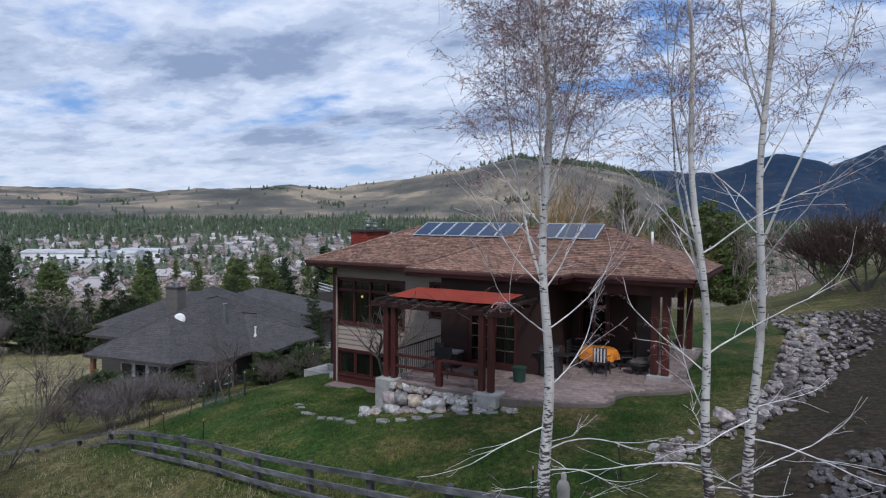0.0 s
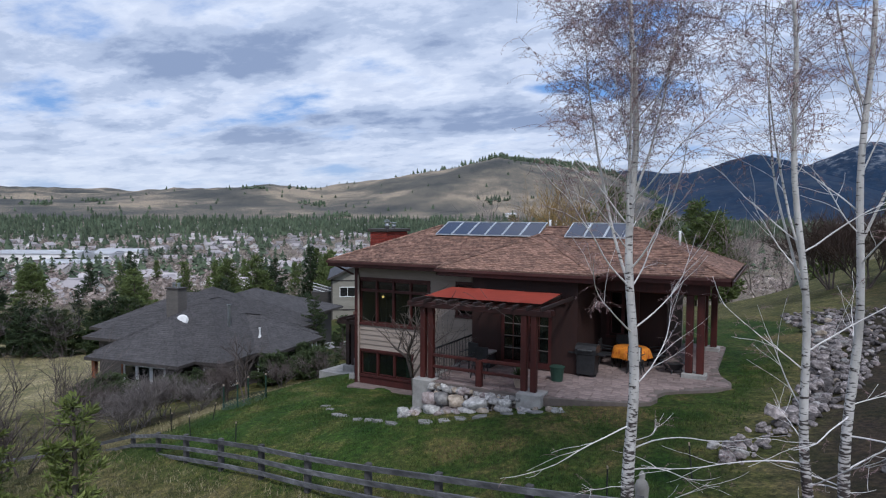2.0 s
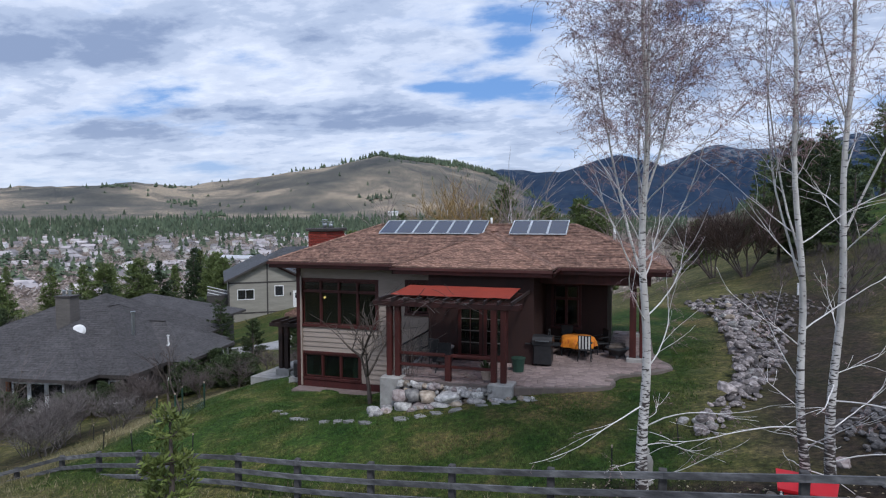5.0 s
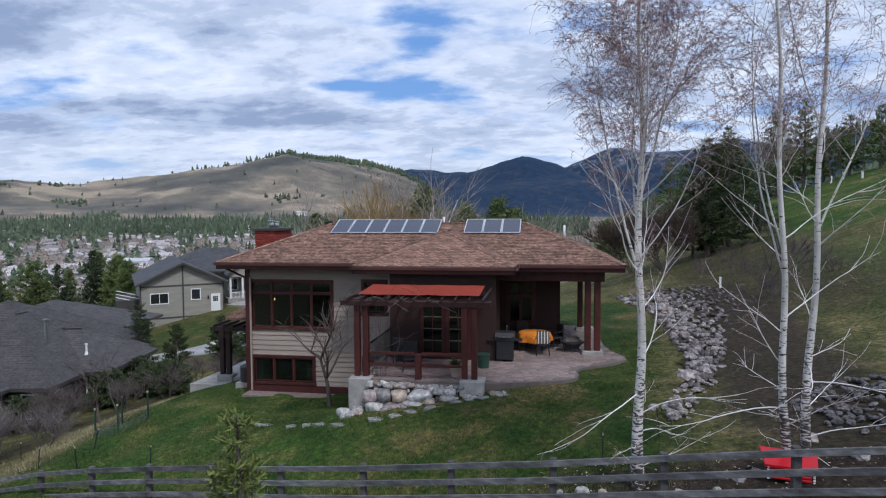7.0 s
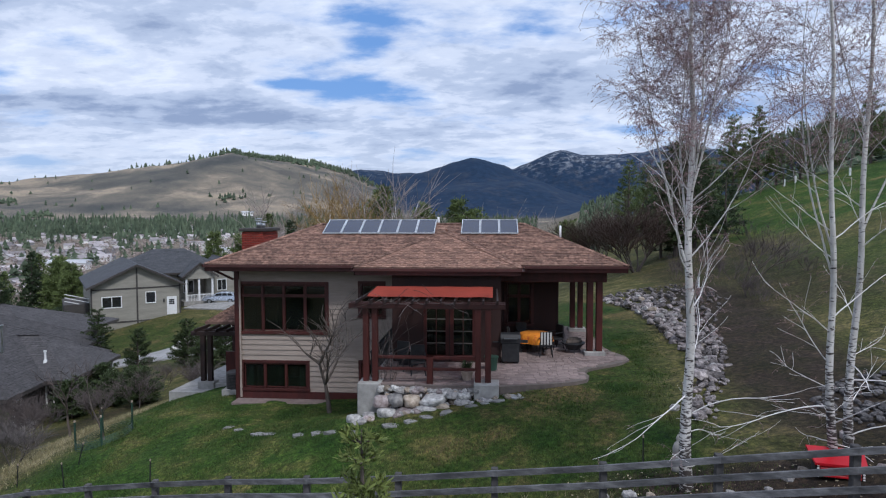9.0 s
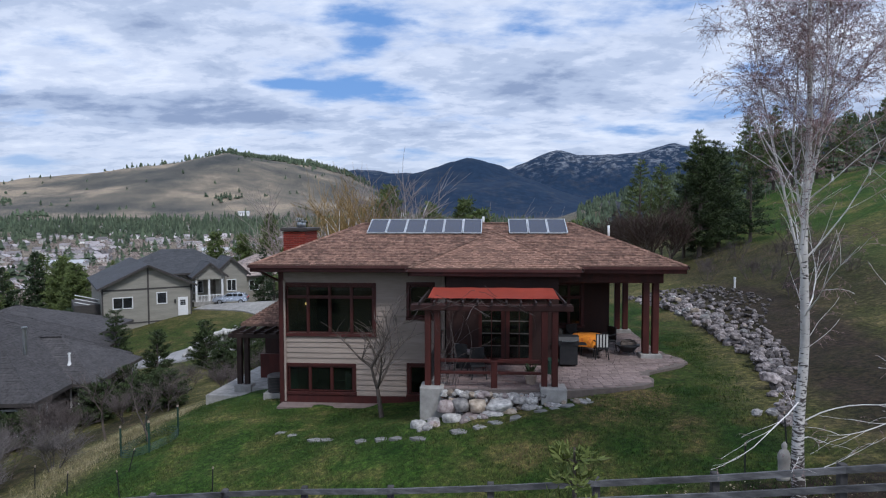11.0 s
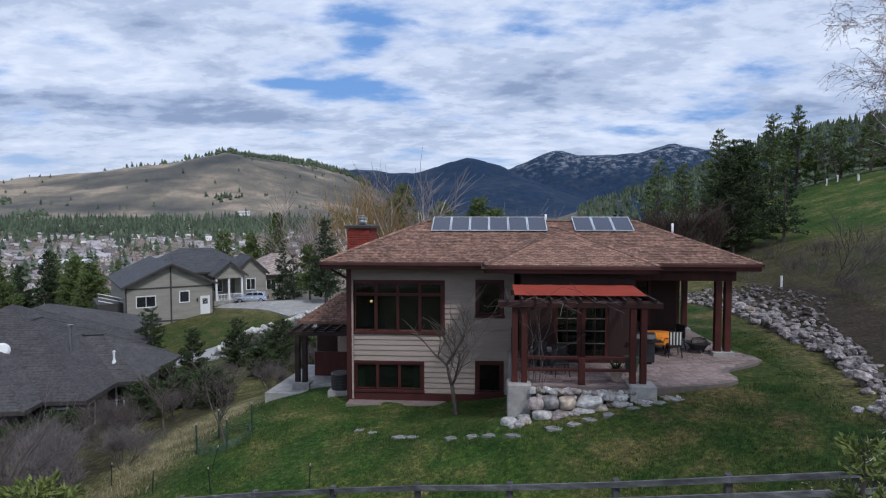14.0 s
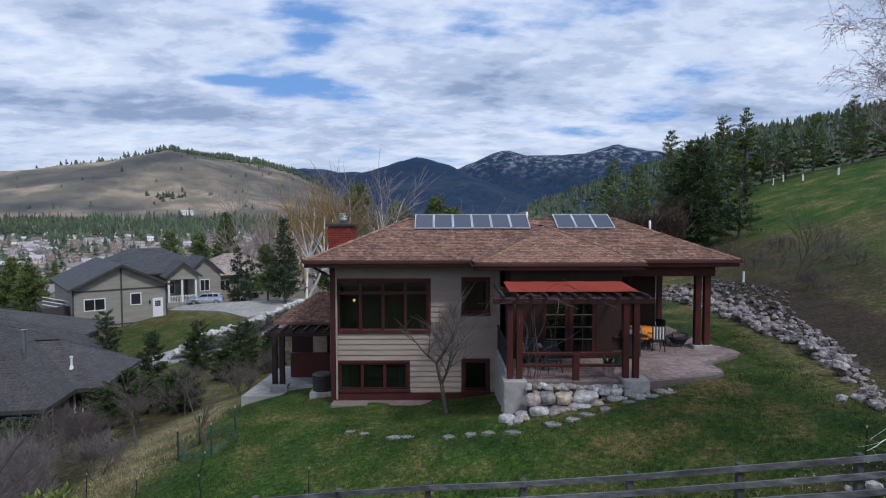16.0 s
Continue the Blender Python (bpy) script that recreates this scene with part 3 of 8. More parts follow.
def bilinear(x, y):
    i = np.clip(np.searchsorted(GX, x) - 1, 0, len(GX) - 2)
    j = np.clip(np.searchsorted(GY, y) - 1, 0, len(GY) - 2)
    gx, gy = np.array(GX, float), np.array(GY, float)
    u = np.clip((x - gx[i]) / (gx[i + 1] - gx[i]), 0, 1)
    v = np.clip((y - gy[j]) / (gy[j + 1] - gy[j]), 0, 1)
    return (GZ[j, i] * (1 - u) + GZ[j, i + 1] * u) * (1 - v) + (GZ[j + 1, i] * (1 - u) + GZ[j + 1, i + 1] * u) * v


def height(x, y):
    x, y = np.asarray(x, float), np.asarray(y, float)
    near = 0
    for dx in (-0.9, 0, 0.9):
        for dy in (-1.2, 0, 1.2):
            near = near + bilinear(x + dx, y + dy) / 9
    d = np.hypot(x - CX, y - CY)
    az = np.degrees(np.arctan2(x - CX, y - CY))
    hill = smooth(12, 34, az) * (1 - smooth(130, 175, az))
    valley = np.interp(d, [0, 70, 120, 220, 420, 700, 1000, 1300, 1700, 2200], [-4, -7, -12, -23, -31, -29, -22, -9, 7, 14])
    slope = np.interp(d, [0, 60, 110, 170, 260, 600], [2, 8.5, 13.5, 16.5, 24, 60])
    far = valley * (1 - hill) + slope * hill
    base = far
    for dist, foot, azs, es in RIDGES:
        top = 7.5 + np.interp(az, azs, es) * dist
        up = smooth(dist * foot, dist, d) ** 1.15
        far = np.maximum(far, base + np.maximum(top - base, 0) * up)
    w = smooth(62, 105, d)
    return near * (1 - w) + far * w


def gully(x, y, z, d):
    return min(1.0, (d - 320) / 1500) * 30 * noise.fractal((x / 420, y / 420, 0.7), 0.9, 2.1, 5) * max(0.0, min(1.0, (z + 5) / 110))


def ground_z(x, y):
    z, d = float(height(np.array([x]), np.array([y]))[0]), math.hypot(x - CX, y - CY)
    return z + gully(x, y, z, d) if d > 320 else z


def build_ground():
    radii = list(np.arange(0.4, 50, 0.45)) + list(50 * 1.034 ** np.arange(0, 138))
    radii = np.array([r for r in radii if r < 4850])
    na = 720
    az = np.linspace(0, 2 * math.pi, na, endpoint=False)
    R, A = np.meshgrid(radii, az, indexing="ij")
    X, Y = CX + R * np.sin(A), CY + R * np.cos(A)
    Z = height(X, Y)
    # gullies and spurs far off, bumps in the turf near by
    rough = np.zeros_like(Z)
    for i in range(R.shape[0]):
        if radii[i] > 320:
            rough[i] = [gully(X[i, k], Y[i, k], Z[i, k], radii[i]) for k in range(na)]
        elif radii[i] < 70:
            rough[i] = [0.07 * noise.noise((X[i, k] * 0.55, Y[i, k] * 0.55, 3.0)) for k in range(na)]
    Z = Z + rough
    verts = np.stack([X, Y, Z], -1).reshape(-1, 3)
    verts = np.vstack([[[CX, CY, ground_z(CX, CY)]], verts])
    faces = [(0, 1 + (k + 1) % na, 1 + k) for k in range(na)]
    for i in range(len(radii) - 1):
        a, b = 1 + i * na, 1 + (i + 1) * na
        faces += [(a + k, a + (k + 1) % na, b + (k + 1) % na, b + k) for k in range(na)]
    me = bpy.data.meshes.new("ground")
    me.from_pydata(verts.tolist(), [], faces)
    x, y, z = verts.T
    d = np.hypot(x - CX, y - CY)
    a = np.degrees(np.arctan2(x - CX, y - CY))
    # what grows where
    crest = np.interp(y, [5, 11, 16, 19.5, 24, 28, 34], [-30, -26.5, -24.0, -23.2, -23.6, -23.4, -23])
    lawn = smooth(-1.5, 1.5, x - crest) * (1 - smooth(-2.4, -0.4, x - np.interp(y, [11, 16, 21, 31], [-1, -1.8, -0.8, 0.6]))) * smooth(9.6, 12.6, y + 0.18 * (x + 8)) * (1 - smooth(36, 40, y))
    lawn = np.maximum(lawn, smooth(8, 11, x) * smooth(37, 42, d) * (1 - smooth(130, 175, d)) * smooth(18, 26, a) * 0.95)
    lawn = np.maximum(lawn, 0.5 * smooth(5, 8, x) * smooth(12, 17, y) * (1 - smooth(30, 36, d)))
    lawn = np.maximum(lawn, 0.75 * (1 - smooth(6, 11, np.hypot((x + 42.5) * 0.8, (y - 57) * 0.8))))
    bare = (1 - smooth(1.2, 3.2, np.abs(x - np.interp(y, [11, 14, 21, 26, 32, 40], [1.5, 0.8, 1.6, 2.6, 3.2, 3])))) * smooth(8, 11, y) * (1 - smooth(35, 42, y)) * 0.9
    bare = np.maximum(bare, (1 - smooth(0.8, 2.2, np.abs(x - crest + 6.2))) * smooth(14, 18, y) * (1 - smooth(30, 36, y)) * 0.6)
    bare = np.maximum(bare, (1 - smooth(0.9, 1.9, np.abs(y - np.interp(x, [-6, 0, 4], [10.5, 10.0, 9.6])))) * smooth(-7, -4.5, x) * (1 - smooth(4, 7, x)))
    bare = np.maximum(bare, 0.55 * smooth(1.5, 4, x) * (1 - smooth(8, 12, x - 0.08 * (y - 30))) * smooth(22, 28, y) * (1 - smooth(44, 54, y)))
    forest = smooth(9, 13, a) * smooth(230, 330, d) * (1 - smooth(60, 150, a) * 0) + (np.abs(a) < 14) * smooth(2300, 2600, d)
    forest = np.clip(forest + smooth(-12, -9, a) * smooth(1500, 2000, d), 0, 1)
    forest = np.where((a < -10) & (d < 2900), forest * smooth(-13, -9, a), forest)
    snow = 0.07 * smooth(3950, 4150, d) * smooth(240, 430, z) * (np.abs(a - 4) < 22)
    town = smooth(180, 300, d) * (1 - smooth(1200, 1500, d)) * (1 - smooth(0, 12, a))
    dry = (1 - smooth(-50, -40, x)) * smooth(-5, 6, y) * (1 - smooth(48, 60, y)) * (1 - smooth(140, 180, d))
    dry = np.maximum(dry, 0.5 * (1 - smooth(0.3, 2.6, np.abs(x - crest + 3.0))) * smooth(12, 16, y) * (1 - smooth(29, 34, y)))
    lush = np.maximum((1 - smooth(-15, -7, x)) * (1 - smooth(38, 50, y)), smooth(7, 10, x))
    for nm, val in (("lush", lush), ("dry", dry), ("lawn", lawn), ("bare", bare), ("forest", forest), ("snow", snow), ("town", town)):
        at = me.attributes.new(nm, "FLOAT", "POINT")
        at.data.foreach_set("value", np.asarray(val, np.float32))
    me.polygons.foreach_set("use_smooth", [True] * len(me.polygons))
    m = bpy.data.materials.new("turf_and_hills")
    m.use_nodes = True
    n, l = m.node_tree.nodes, m.node_tree.links
    b = n["Principled BSDF"]
    b.inputs["Roughness"].default_value = 0.95
    b.inputs["Specular IOR Level"].default_value = 0.15
    geo = n.new("ShaderNodeNewGeometry")

    def tex(s, det=6, ro=0.6):
        t = n.new("ShaderNodeTexNoise")
        t.inputs["Scale"].default_value, t.inputs["Detail"].default_value, t.inputs["Roughness"].default_value = s, det, ro
        l.new(geo.outputs["Position"], t.inputs["Vector"])
        return t.outputs["Fac"]

    def ramp(fac, stops):
        r = n.new("ShaderNodeValToRGB")
        el = r.color_ramp.elements
        while len(el) < len(stops):
            el.new(0.5)
        for e, (p, c) in zip(el, stops):
            e.position, e.color = p, (*c, 1)
        l.new(fac, r.inputs[0])
        return r.outputs[0]

    def mix(fac, a_, b_):
        q = n.new("ShaderNodeMix")
        q.data_type = "RGBA"
        l.new(fac, q.inputs[0]), l.new(a_, q.inputs[6]), l.new(b_, q.inputs[7])
        return q.outputs[2]

    def attr(nm, breakup, amount):
        q = n.new("ShaderNodeAttribute")
        q.attribute_name = nm
        s = n.new("ShaderNodeMath")
        s.operation = "MULTIPLY_ADD"
        l.new(breakup, s.inputs[0])
        s.inputs[1].default_value, s.inputs[2].default_value = amount, -amount / 2
        t = n.new("ShaderNodeMath")
        t.use_clamp = True
        l.new(q.outputs["Fac"], t.inputs[0]), l.new(s.outputs[0], t.inputs[1])
        z_ = n.new("ShaderNodeMath")
        z_.operation, z_.use_clamp = "MULTIPLY", True
        k = n.new("ShaderNodeMapRange")
        k.inputs["From Max"].default_value = 0.2
        l.new(q.outputs["Fac"], k.inputs["Value"])
        l.new(t.outputs[0], z_.inputs[0]), l.new(k.outputs[0], z_.inputs[1])
        return z_.outputs[0]

    blade, patch, wide, huge = tex(6.0, 10, 0.82), tex(0.9, 6, 0.68), tex(0.16, 4), tex(0.004, 6)
    meadow = ramp(patch, [(0.3, (0.035, 0.046, 0.013)), (0.5, (0.08, 0.08, 0.03)), (0.7, (0.18, 0.15, 0.075))])
    # dry grass and brush tones; their strong contrast also paints cloud shade and sun
    hills = ramp(huge, [(0.36, (0.07, 0.074, 0.076)), (0.46, (0.115, 0.112, 0.105)), (0.54, (0.18, 0.162, 0.14)), (0.61, (0.32, 0.27, 0.215))])
    far_q = n.new("ShaderNodeAttribute")
    far_q.attribute_name = "hills"
    lump = n.new("ShaderNodeMath")
    lump.operation = "MULTIPLY_ADD"
    l.new(tex(0.55, 6, 0.7), lump.inputs[0])
    lump.inputs[1].default_value = 0.7
    low = n.new("ShaderNodeMath")
    low.operation = "MULTIPLY"
    l.new(wide, low.inputs[0])
    low.inputs[1].default_value = 0.4
    l.new(low.outputs[0], lump.inputs[2])
    green = ramp(lump.outputs[0], [(0.38, (0.008, 0.026, 0.004)), (0.50, (0.021, 0.049, 0.008)), (0.58, (0.042, 0.058, 0.014)), (0.68, (0.115, 0.09, 0.04))])
    fresh = ramp(lump.outputs[0], [(0.40, (0.016, 0.047, 0.007)), (0.53, (0.039, 0.078, 0.014)), (0.60, (0.080, 0.098, 0.027)), (0.68, (0.16, 0.138, 0.058))])
    green = mix(attr("lush", patch, 0.8), green, fresh)
    tuft = ramp(blade, [(0.38, (0.34, 0.36, 0.36)), (0.5, (0.86, 0.86, 0.84)), (0.61, (1.95, 1.8, 1.5))])
    soil = ramp(patch, [(0.3, (0.017, 0.013, 0.011)), (0.6, (0.038, 0.028, 0.023)), (0.75, (0.085, 0.064, 0.048))])
    # forest colour shifted to dark blue: distance haze put into the base colour
    hazy_wood = ramp(tex(0.03, 8, 0.8), [(0.3, (0.007, 0.018, 0.042)), (0.55, (0.015, 0.034, 0.070)), (0.78, (0.036, 0.056, 0.088))])
    white = ramp(huge, [(0.3, (0.7, 0.72, 0.76)), (0.7, (0.8, 0.82, 0.85))])
    # town ground, lightened in its colour to stand for haze
    brown = ramp(tex(0.03, 6, 0.7), [(0.3, (0.105, 0.10, 0.074)), (0.5, (0.20, 0.172, 0.145)), (0.7, (0.30, 0.262, 0.225))])
    at = me.attributes.new("hills", "FLOAT", "POINT")
    at.data.foreach_set("value", np.asarray(smooth(700, 1400, d), np.float32))
    c = mix(far_q.outputs["Fac"], meadow, hills)
    c = mix(attr("town", patch, 0.3), c, brown)
    straw = ramp(lump.outputs[0], [(0.36, (0.10, 0.105, 0.05)), (0.52, (0.21, 0.19, 0.105)), (0.66, (0.33, 0.29, 0.18))])
    c = mix(attr("dry", patch, 0.7), c, straw)
    c = mix(attr("lawn", patch, 0.7), c, green)
    c = mix(attr("bare", patch, 0.9), c, soil)
    sc = n.new("ShaderNodeMix")
    sc.data_type, sc.blend_type = "RGBA", "MULTIPLY"
    sc.inputs[0].default_value = 1.0
    l.new(c, sc.inputs[6]), l.new(tuft, sc.inputs[7])
    c = sc.outputs[2]
    c = mix(attr("forest", tex(0.012, 6, 0.7), 0.9), c, hazy_wood)
    c = mix(attr("snow", tex(0.020, 9, 0.72), 7.5), c, white)
    l.new(c, b.inputs["Base Color"])
    bp = n.new("ShaderNodeBump")
    bp.inputs["Strength"].default_value, bp.inputs["Distance"].default_value = 0.7, 0.06
    l.new(blade, bp.inputs["Height"]), l.new(bp.outputs[0], b.inputs["Normal"])
    me.materials.append(m)
    tagged(new("ground", me), "grassy hillside above a valley with bare hills beyond", "ground", kind="structure")


build_ground()


# ---- the main house ----
XL, XR, YF, YR, YB, ZE, SL = -19.62, -3.05, 21.55, 25.3, 29.05, 5.69, 0.415
ZR = ZE + SL * (YR - YF)
WL, WF, WMID = -18.75, 22.5, -12.1      # left wall, front wall, where the siding ends
house = thing("house", (-12.0, 25.0, 0.0), label="brown two-storey house with red trim and a shingled hip roof", category="house", in_world=True)


def cut_wall(x0, x1, z0, z1, holes, y0, y1):
    """One wall from x0 to x1 and z0 to z1 with openings (x0, x1, z0, z1) through it."""
    bm = bmesh.new()
    xs = sorted({x0, x1, *[h[0] for h in holes], *[h[1] for h in holes]})
    zs = sorted({z0, z1, *[max(h[2], z0) for h in holes], *[h[3] for h in holes]})
    grid = [[[bm.verts.new((x, y, z)) for y in (y0, y1)] for z in zs] for x in xs]

    def full(i, k):
        if not (0 <= i < len(xs) - 1 and 0 <= k < len(zs) - 1):
            return False
        mx, mz = (xs[i] + xs[i + 1]) / 2, (zs[k] + zs[k + 1]) / 2
        return not any(h[0] < mx < h[1] and h[2] < mz < h[3] for h in holes)
    for i in range(len(xs) - 1):
        for k in range(len(zs) - 1):
            if not full(i, k):
                continue
            c = [grid[i][k], grid[i + 1][k], grid[i + 1][k + 1], grid[i][k + 1]]
            for s in (0, 1):
                bm.faces.new([q[s] for q in c])
            for (a, b), other in (((0, 1), (i, k - 1)), ((1, 2), (i + 1, k)), ((2, 3), (i, k + 1)), ((3, 0), (i - 1, k))):
                if not full(*other):
                    bm.faces.new((c[a][0], c[b][0], c[b][1], c[a][1]))
    bmesh.ops.delete(bm, geom=[v for v in bm.verts if not v.link_faces], context="VERTS")
    return bm


HOLES_A = [(-18.5, -14.95, 2.85, 4.78), (-18.45, -15.78, 0.48, 1.52), (-13.5, -12.6, 3.55, 4.82), (-13.5, -12.6, 0.45, 1.58)]
front = part("wall", cut_wall(WL, WMID, -0.3, 5.4, HOLES_A, WF, WF + 0.2), "siding", house, "beige lap siding wall")


def lap_boards():
    step, z = 0.215, 0.36
    while z < 5.38:
        top = min(z + step, 5.4)
        runs = [(WL + 0.16, WMID - 0.1)]
        for a, b, c, d in HOLES_A:
            if c - 0.12 < (z + top) / 2 < d + 0.12:
                runs = [r for q in runs for r in ((q[0], min(q[1], a - 0.11)), (max(q[0], b + 0.11), q[1])) if r[1] - r[0] > 0.05]
        for a, b in runs:
            bm = bmesh.new()
            vs = [bm.verts.new((x, y, zz)) for x in (a, b) for y, zz in ((WF - 0.002, z), (WF - 0.045, z), (WF - 0.008, top), (WF - 0.002, top))]
            for f in ((0, 1, 2, 3), (7, 6, 5, 4), (0, 4, 5, 1), (1, 5, 6, 2), (2, 6, 7, 3)):
                bm.faces.new([vs[i] for i in f])
            part("siding_board", bm, "siding", front)
        z += step


lap_boards()
part("baseboard", box(WL - 0.02, WMID, WF - 0.05, WF - 0.003, -0.1, 0.34, bevel=0.01), "trim_red", house, "dark red skirting board")
part("corner_board", box(WL - 0.05, WL + 0.15, WF - 0.06, WF + 0.1, -0.3, 5.4, bevel=0.01), "trim_red", house)
part("corner_board", box(WMID - 0.1, WMID + 0.02, WF - 0.05, WF + 0.1, 0.3, 5.4, bevel=0.01), "siding", house)
part("wall", box(WL, WL + 0.2, WF + 0.2, 28.2, -1.6, 5.4), "siding", house)
part("wall", box(WL, -5.4, 28.2, 28.4, -1.6, 5.4), "siding", house)
part("wall", box(-5.6, -5.4, 24.2, 28.2, 2.0, 5.4), "wall_brown", house, "dark brown board wall")
# recessed brown walls behind the pergola and the covered porch
BAY = 20.5
HOLES_B = [(-10.72, -9.78, 2.2, 4.32), (-9.72, -8.78, 2.2, 4.32)]
part("wall", cut_wall(-11.9, -7.85, 2.0, 5.4, HOLES_B, BAY, BAY + 0.2), "wall_brown", house, "dark brown board wall")
for x in (-11.9, -8.05):
    part("wall", box(x, x + 0.2, BAY + 0.21, 22.79 if x > -9 else 22.49, 2.0, 5.39), "wall_brown", house)
part("floor", box(-11.7, -8.06, BAY + 0.21, 22.84, 2.05, 2.18), "wall_brown", house)
part("wall", box(-8.1, -7.9, 22.8, 24.2, 2.0, 5.4), "wall_brown", house)
HOLES_C = [(-7.55, -6.55, 3.05, 4.75)]
part("wall", cut_wall(-8.1, -5.4, 2.0, 5.4, HOLES_C, 24.0, 24.2), "wall_brown", house, "dark brown board wall")
part("floor", box(WL + 0.2, -5.6, 22.85, 28.2, 2.0, 2.14), "wall_brown", house)
# added interior planes, near-black so the windows look into shade
part("floor", box(WL + 0.2, -8.1, 22.75, 28.2, -0.2, -0.05), "room_shade", house)
part("partition", box(WL + 0.2, -8.0, 26.0, 26.1, 0.0, 5.4), "room_shade", house, "added interior wall with painted near-black room shade")
part("partition", box(-14.2, -14.1, 22.75, 26.0, 0.0, 5.4), "room_shade", house, "added interior wall with painted near-black room shade")
part("ceiling", box(WL + 0.02, -5.42, 22.72, 28.2, 5.405, 5.45), "soffit", house)


def window(parent, x0, x1, z0, z1, y, cols, transom=None, sill=True, depth=0.1, material="trim_red"):
    w = part("window", box(x0 - 0.12, x1 + 0.12, y - 0.055, y - 0.004, z1, z1 + 0.13, bevel=0.008), material, parent, "dark red framed window")
    for a, b in ((x0 - 0.12, x0), (x1, x1 + 0.12)):
        part("casing", box(a, b, y - 0.05, y + depth, z0, z1), material, w)
    part("sill", box(x0 - 0.14, x1 + 0.14, y - 0.09, y + depth, z0 - 0.12, z0, bevel=0.01), material, w)
    bays = [x0 + (x1 - x0) * i / cols for i in range(cols + 1)]
    for xm in bays[1:-1]:
        part("mullion", box(xm - 0.045, xm + 0.045, y - 0.03, y + depth, z0, z1), material, w)
    levels = [z0, z1] if transom is None else [z0, transom, z1]
    if transom is not None:
        part("transom_bar", box(x0, x1, y - 0.035, y + depth, transom - 0.04, transom + 0.04), material, w)
    for a, b in zip(bays, bays[1:]):
        for c, d in zip(levels, levels[1:]):
            p = part("pane", box(a + 0.02, b - 0.02, y + 0.05, y + 0.06, c + 0.02, d - 0.02), "glass", w)
            p.visible_shadow = False
            bm = bmesh.new()
            e = 0.045
            for q in ((a + e, b - e, c + 0.02, c + 0.02 + e), (a + e, b - e, d - 0.02 - e, d - 0.02), (a + 0.02, a + 0.02 + e, c + 0.02, d - 0.02), (b - 0.02 - e, b - 0.02, c + 0.02, d - 0.02)):
                box(q[0], q[1], y + 0.02, y + 0.048, q[2], q[3], bm)
            part("sash", bm, material, w)
    return w


def drape(parent, x0, x1, y, z0, z1, material):
    bm = bmesh.new()
    n = 14
    rows = [[bm.verts.new((x0 + (x1 - x0) * i / n, y + 0.03 * math.sin(i * 2.1), z)) for i in range(n + 1)] for z in (z0, z1)]
    for i in range(n):
        bm.faces.new((rows[0][i], rows[0][i + 1], rows[1][i + 1], rows[1][i]))
    bmesh.ops.solidify(bm, geom=bm.faces[:], thickness=0.015)
    part("curtain", bm, material, parent, "pale hanging curtain")


w1 = window(house, *HOLES_A[0], WF, 4, 4.32)
w2 = window(house, *HOLES_A[1], WF, 3)
w3 = window(house, *HOLES_A[2], WF, 1)
w4 = window(house, *HOLES_A[3], WF, 1)
window(house, *HOLES_C[0], 24.0, 2, 4.2)
drape(house, -18.4, -18.1, WF + 0.16, 0.5, 1.5, "curtain_green")
drape(house, -16.15, -15.82, WF + 0.16, 0.5, 1.5, "curtain_green")
for i in range(4):
    xa = -18.5 + 3.55 * i / 4
    part("roller_blind", box(xa + 0.08, xa + 0.8, WF + 0.12, WF + 0.15, 4.58, 4.74), "curtain", house)
# glazed doors
for x0, x1, z0, z1 in HOLES_B:
    d = part("door", cut_wall(x0, x1, z0, z1, [(x0 + 0.12, x1 - 0.12, z0 + 0.2, z1 - 0.12)], BAY + 0.02, BAY + 0.1), "trim_red", house, "red framed glazed door")
    p = part("pane", box(x0 + 0.12, x1 - 0.12, BAY + 0.05, BAY + 0.06, z0 + 0.2, z1 - 0.12), "glass", d)
    p.visible_shadow = False
    for k in range(1, 4):
        zz = z0 + 0.2 + (z1 - z0 - 0.32) * k / 4
        part("glazing_bar", box(x0 + 0.12, x1 - 0.12, BAY + 0.03, BAY + 0.09, zz - 0.016, zz + 0.016), "wall_taupe", d)
    xm = (x0 + x1) / 2
    part("glazing_bar", box(xm - 0.015, xm + 0.015, BAY + 0.028, BAY + 0.092, z0 + 0.2, z1 - 0.12), "trim_red", d)
drape(house, -9.3, -8.9, BAY + 0.32, 2.3, 4.15, "curtain")
bm = bmesh.new()
bmesh.ops.create_icosphere(bm, subdivisions=2, radius=0.06, matrix=Matrix.Translation((-18.0, 23.6, 3.9)))
glow = bpy.data.materials.new("lamp_glow")
glow.use_nodes = True
glow.node_tree.nodes["Principled BSDF"].inputs["Emission Color"].default_value = (1, 0.6, 0.2, 1)
glow.node_tree.nodes["Principled BSDF"].inputs["Emission Strength"].default_value = 6.0
solo("pendant_lamp", bm, glow, (-18.0, 23.6, 5.4), "small glowing pendant lamp behind a window", "lamp", smooth=True).location = (-18.0, 23.6, 5.4)
cord = bpy.data.objects["pendant_lamp"]
bm = bmesh.new()
cyl(0, 0, -1.45, 0.0, 0.008, n=6, bm=bm)
c = new("cord", finish("cord", bm, "black"))
c.parent = cord

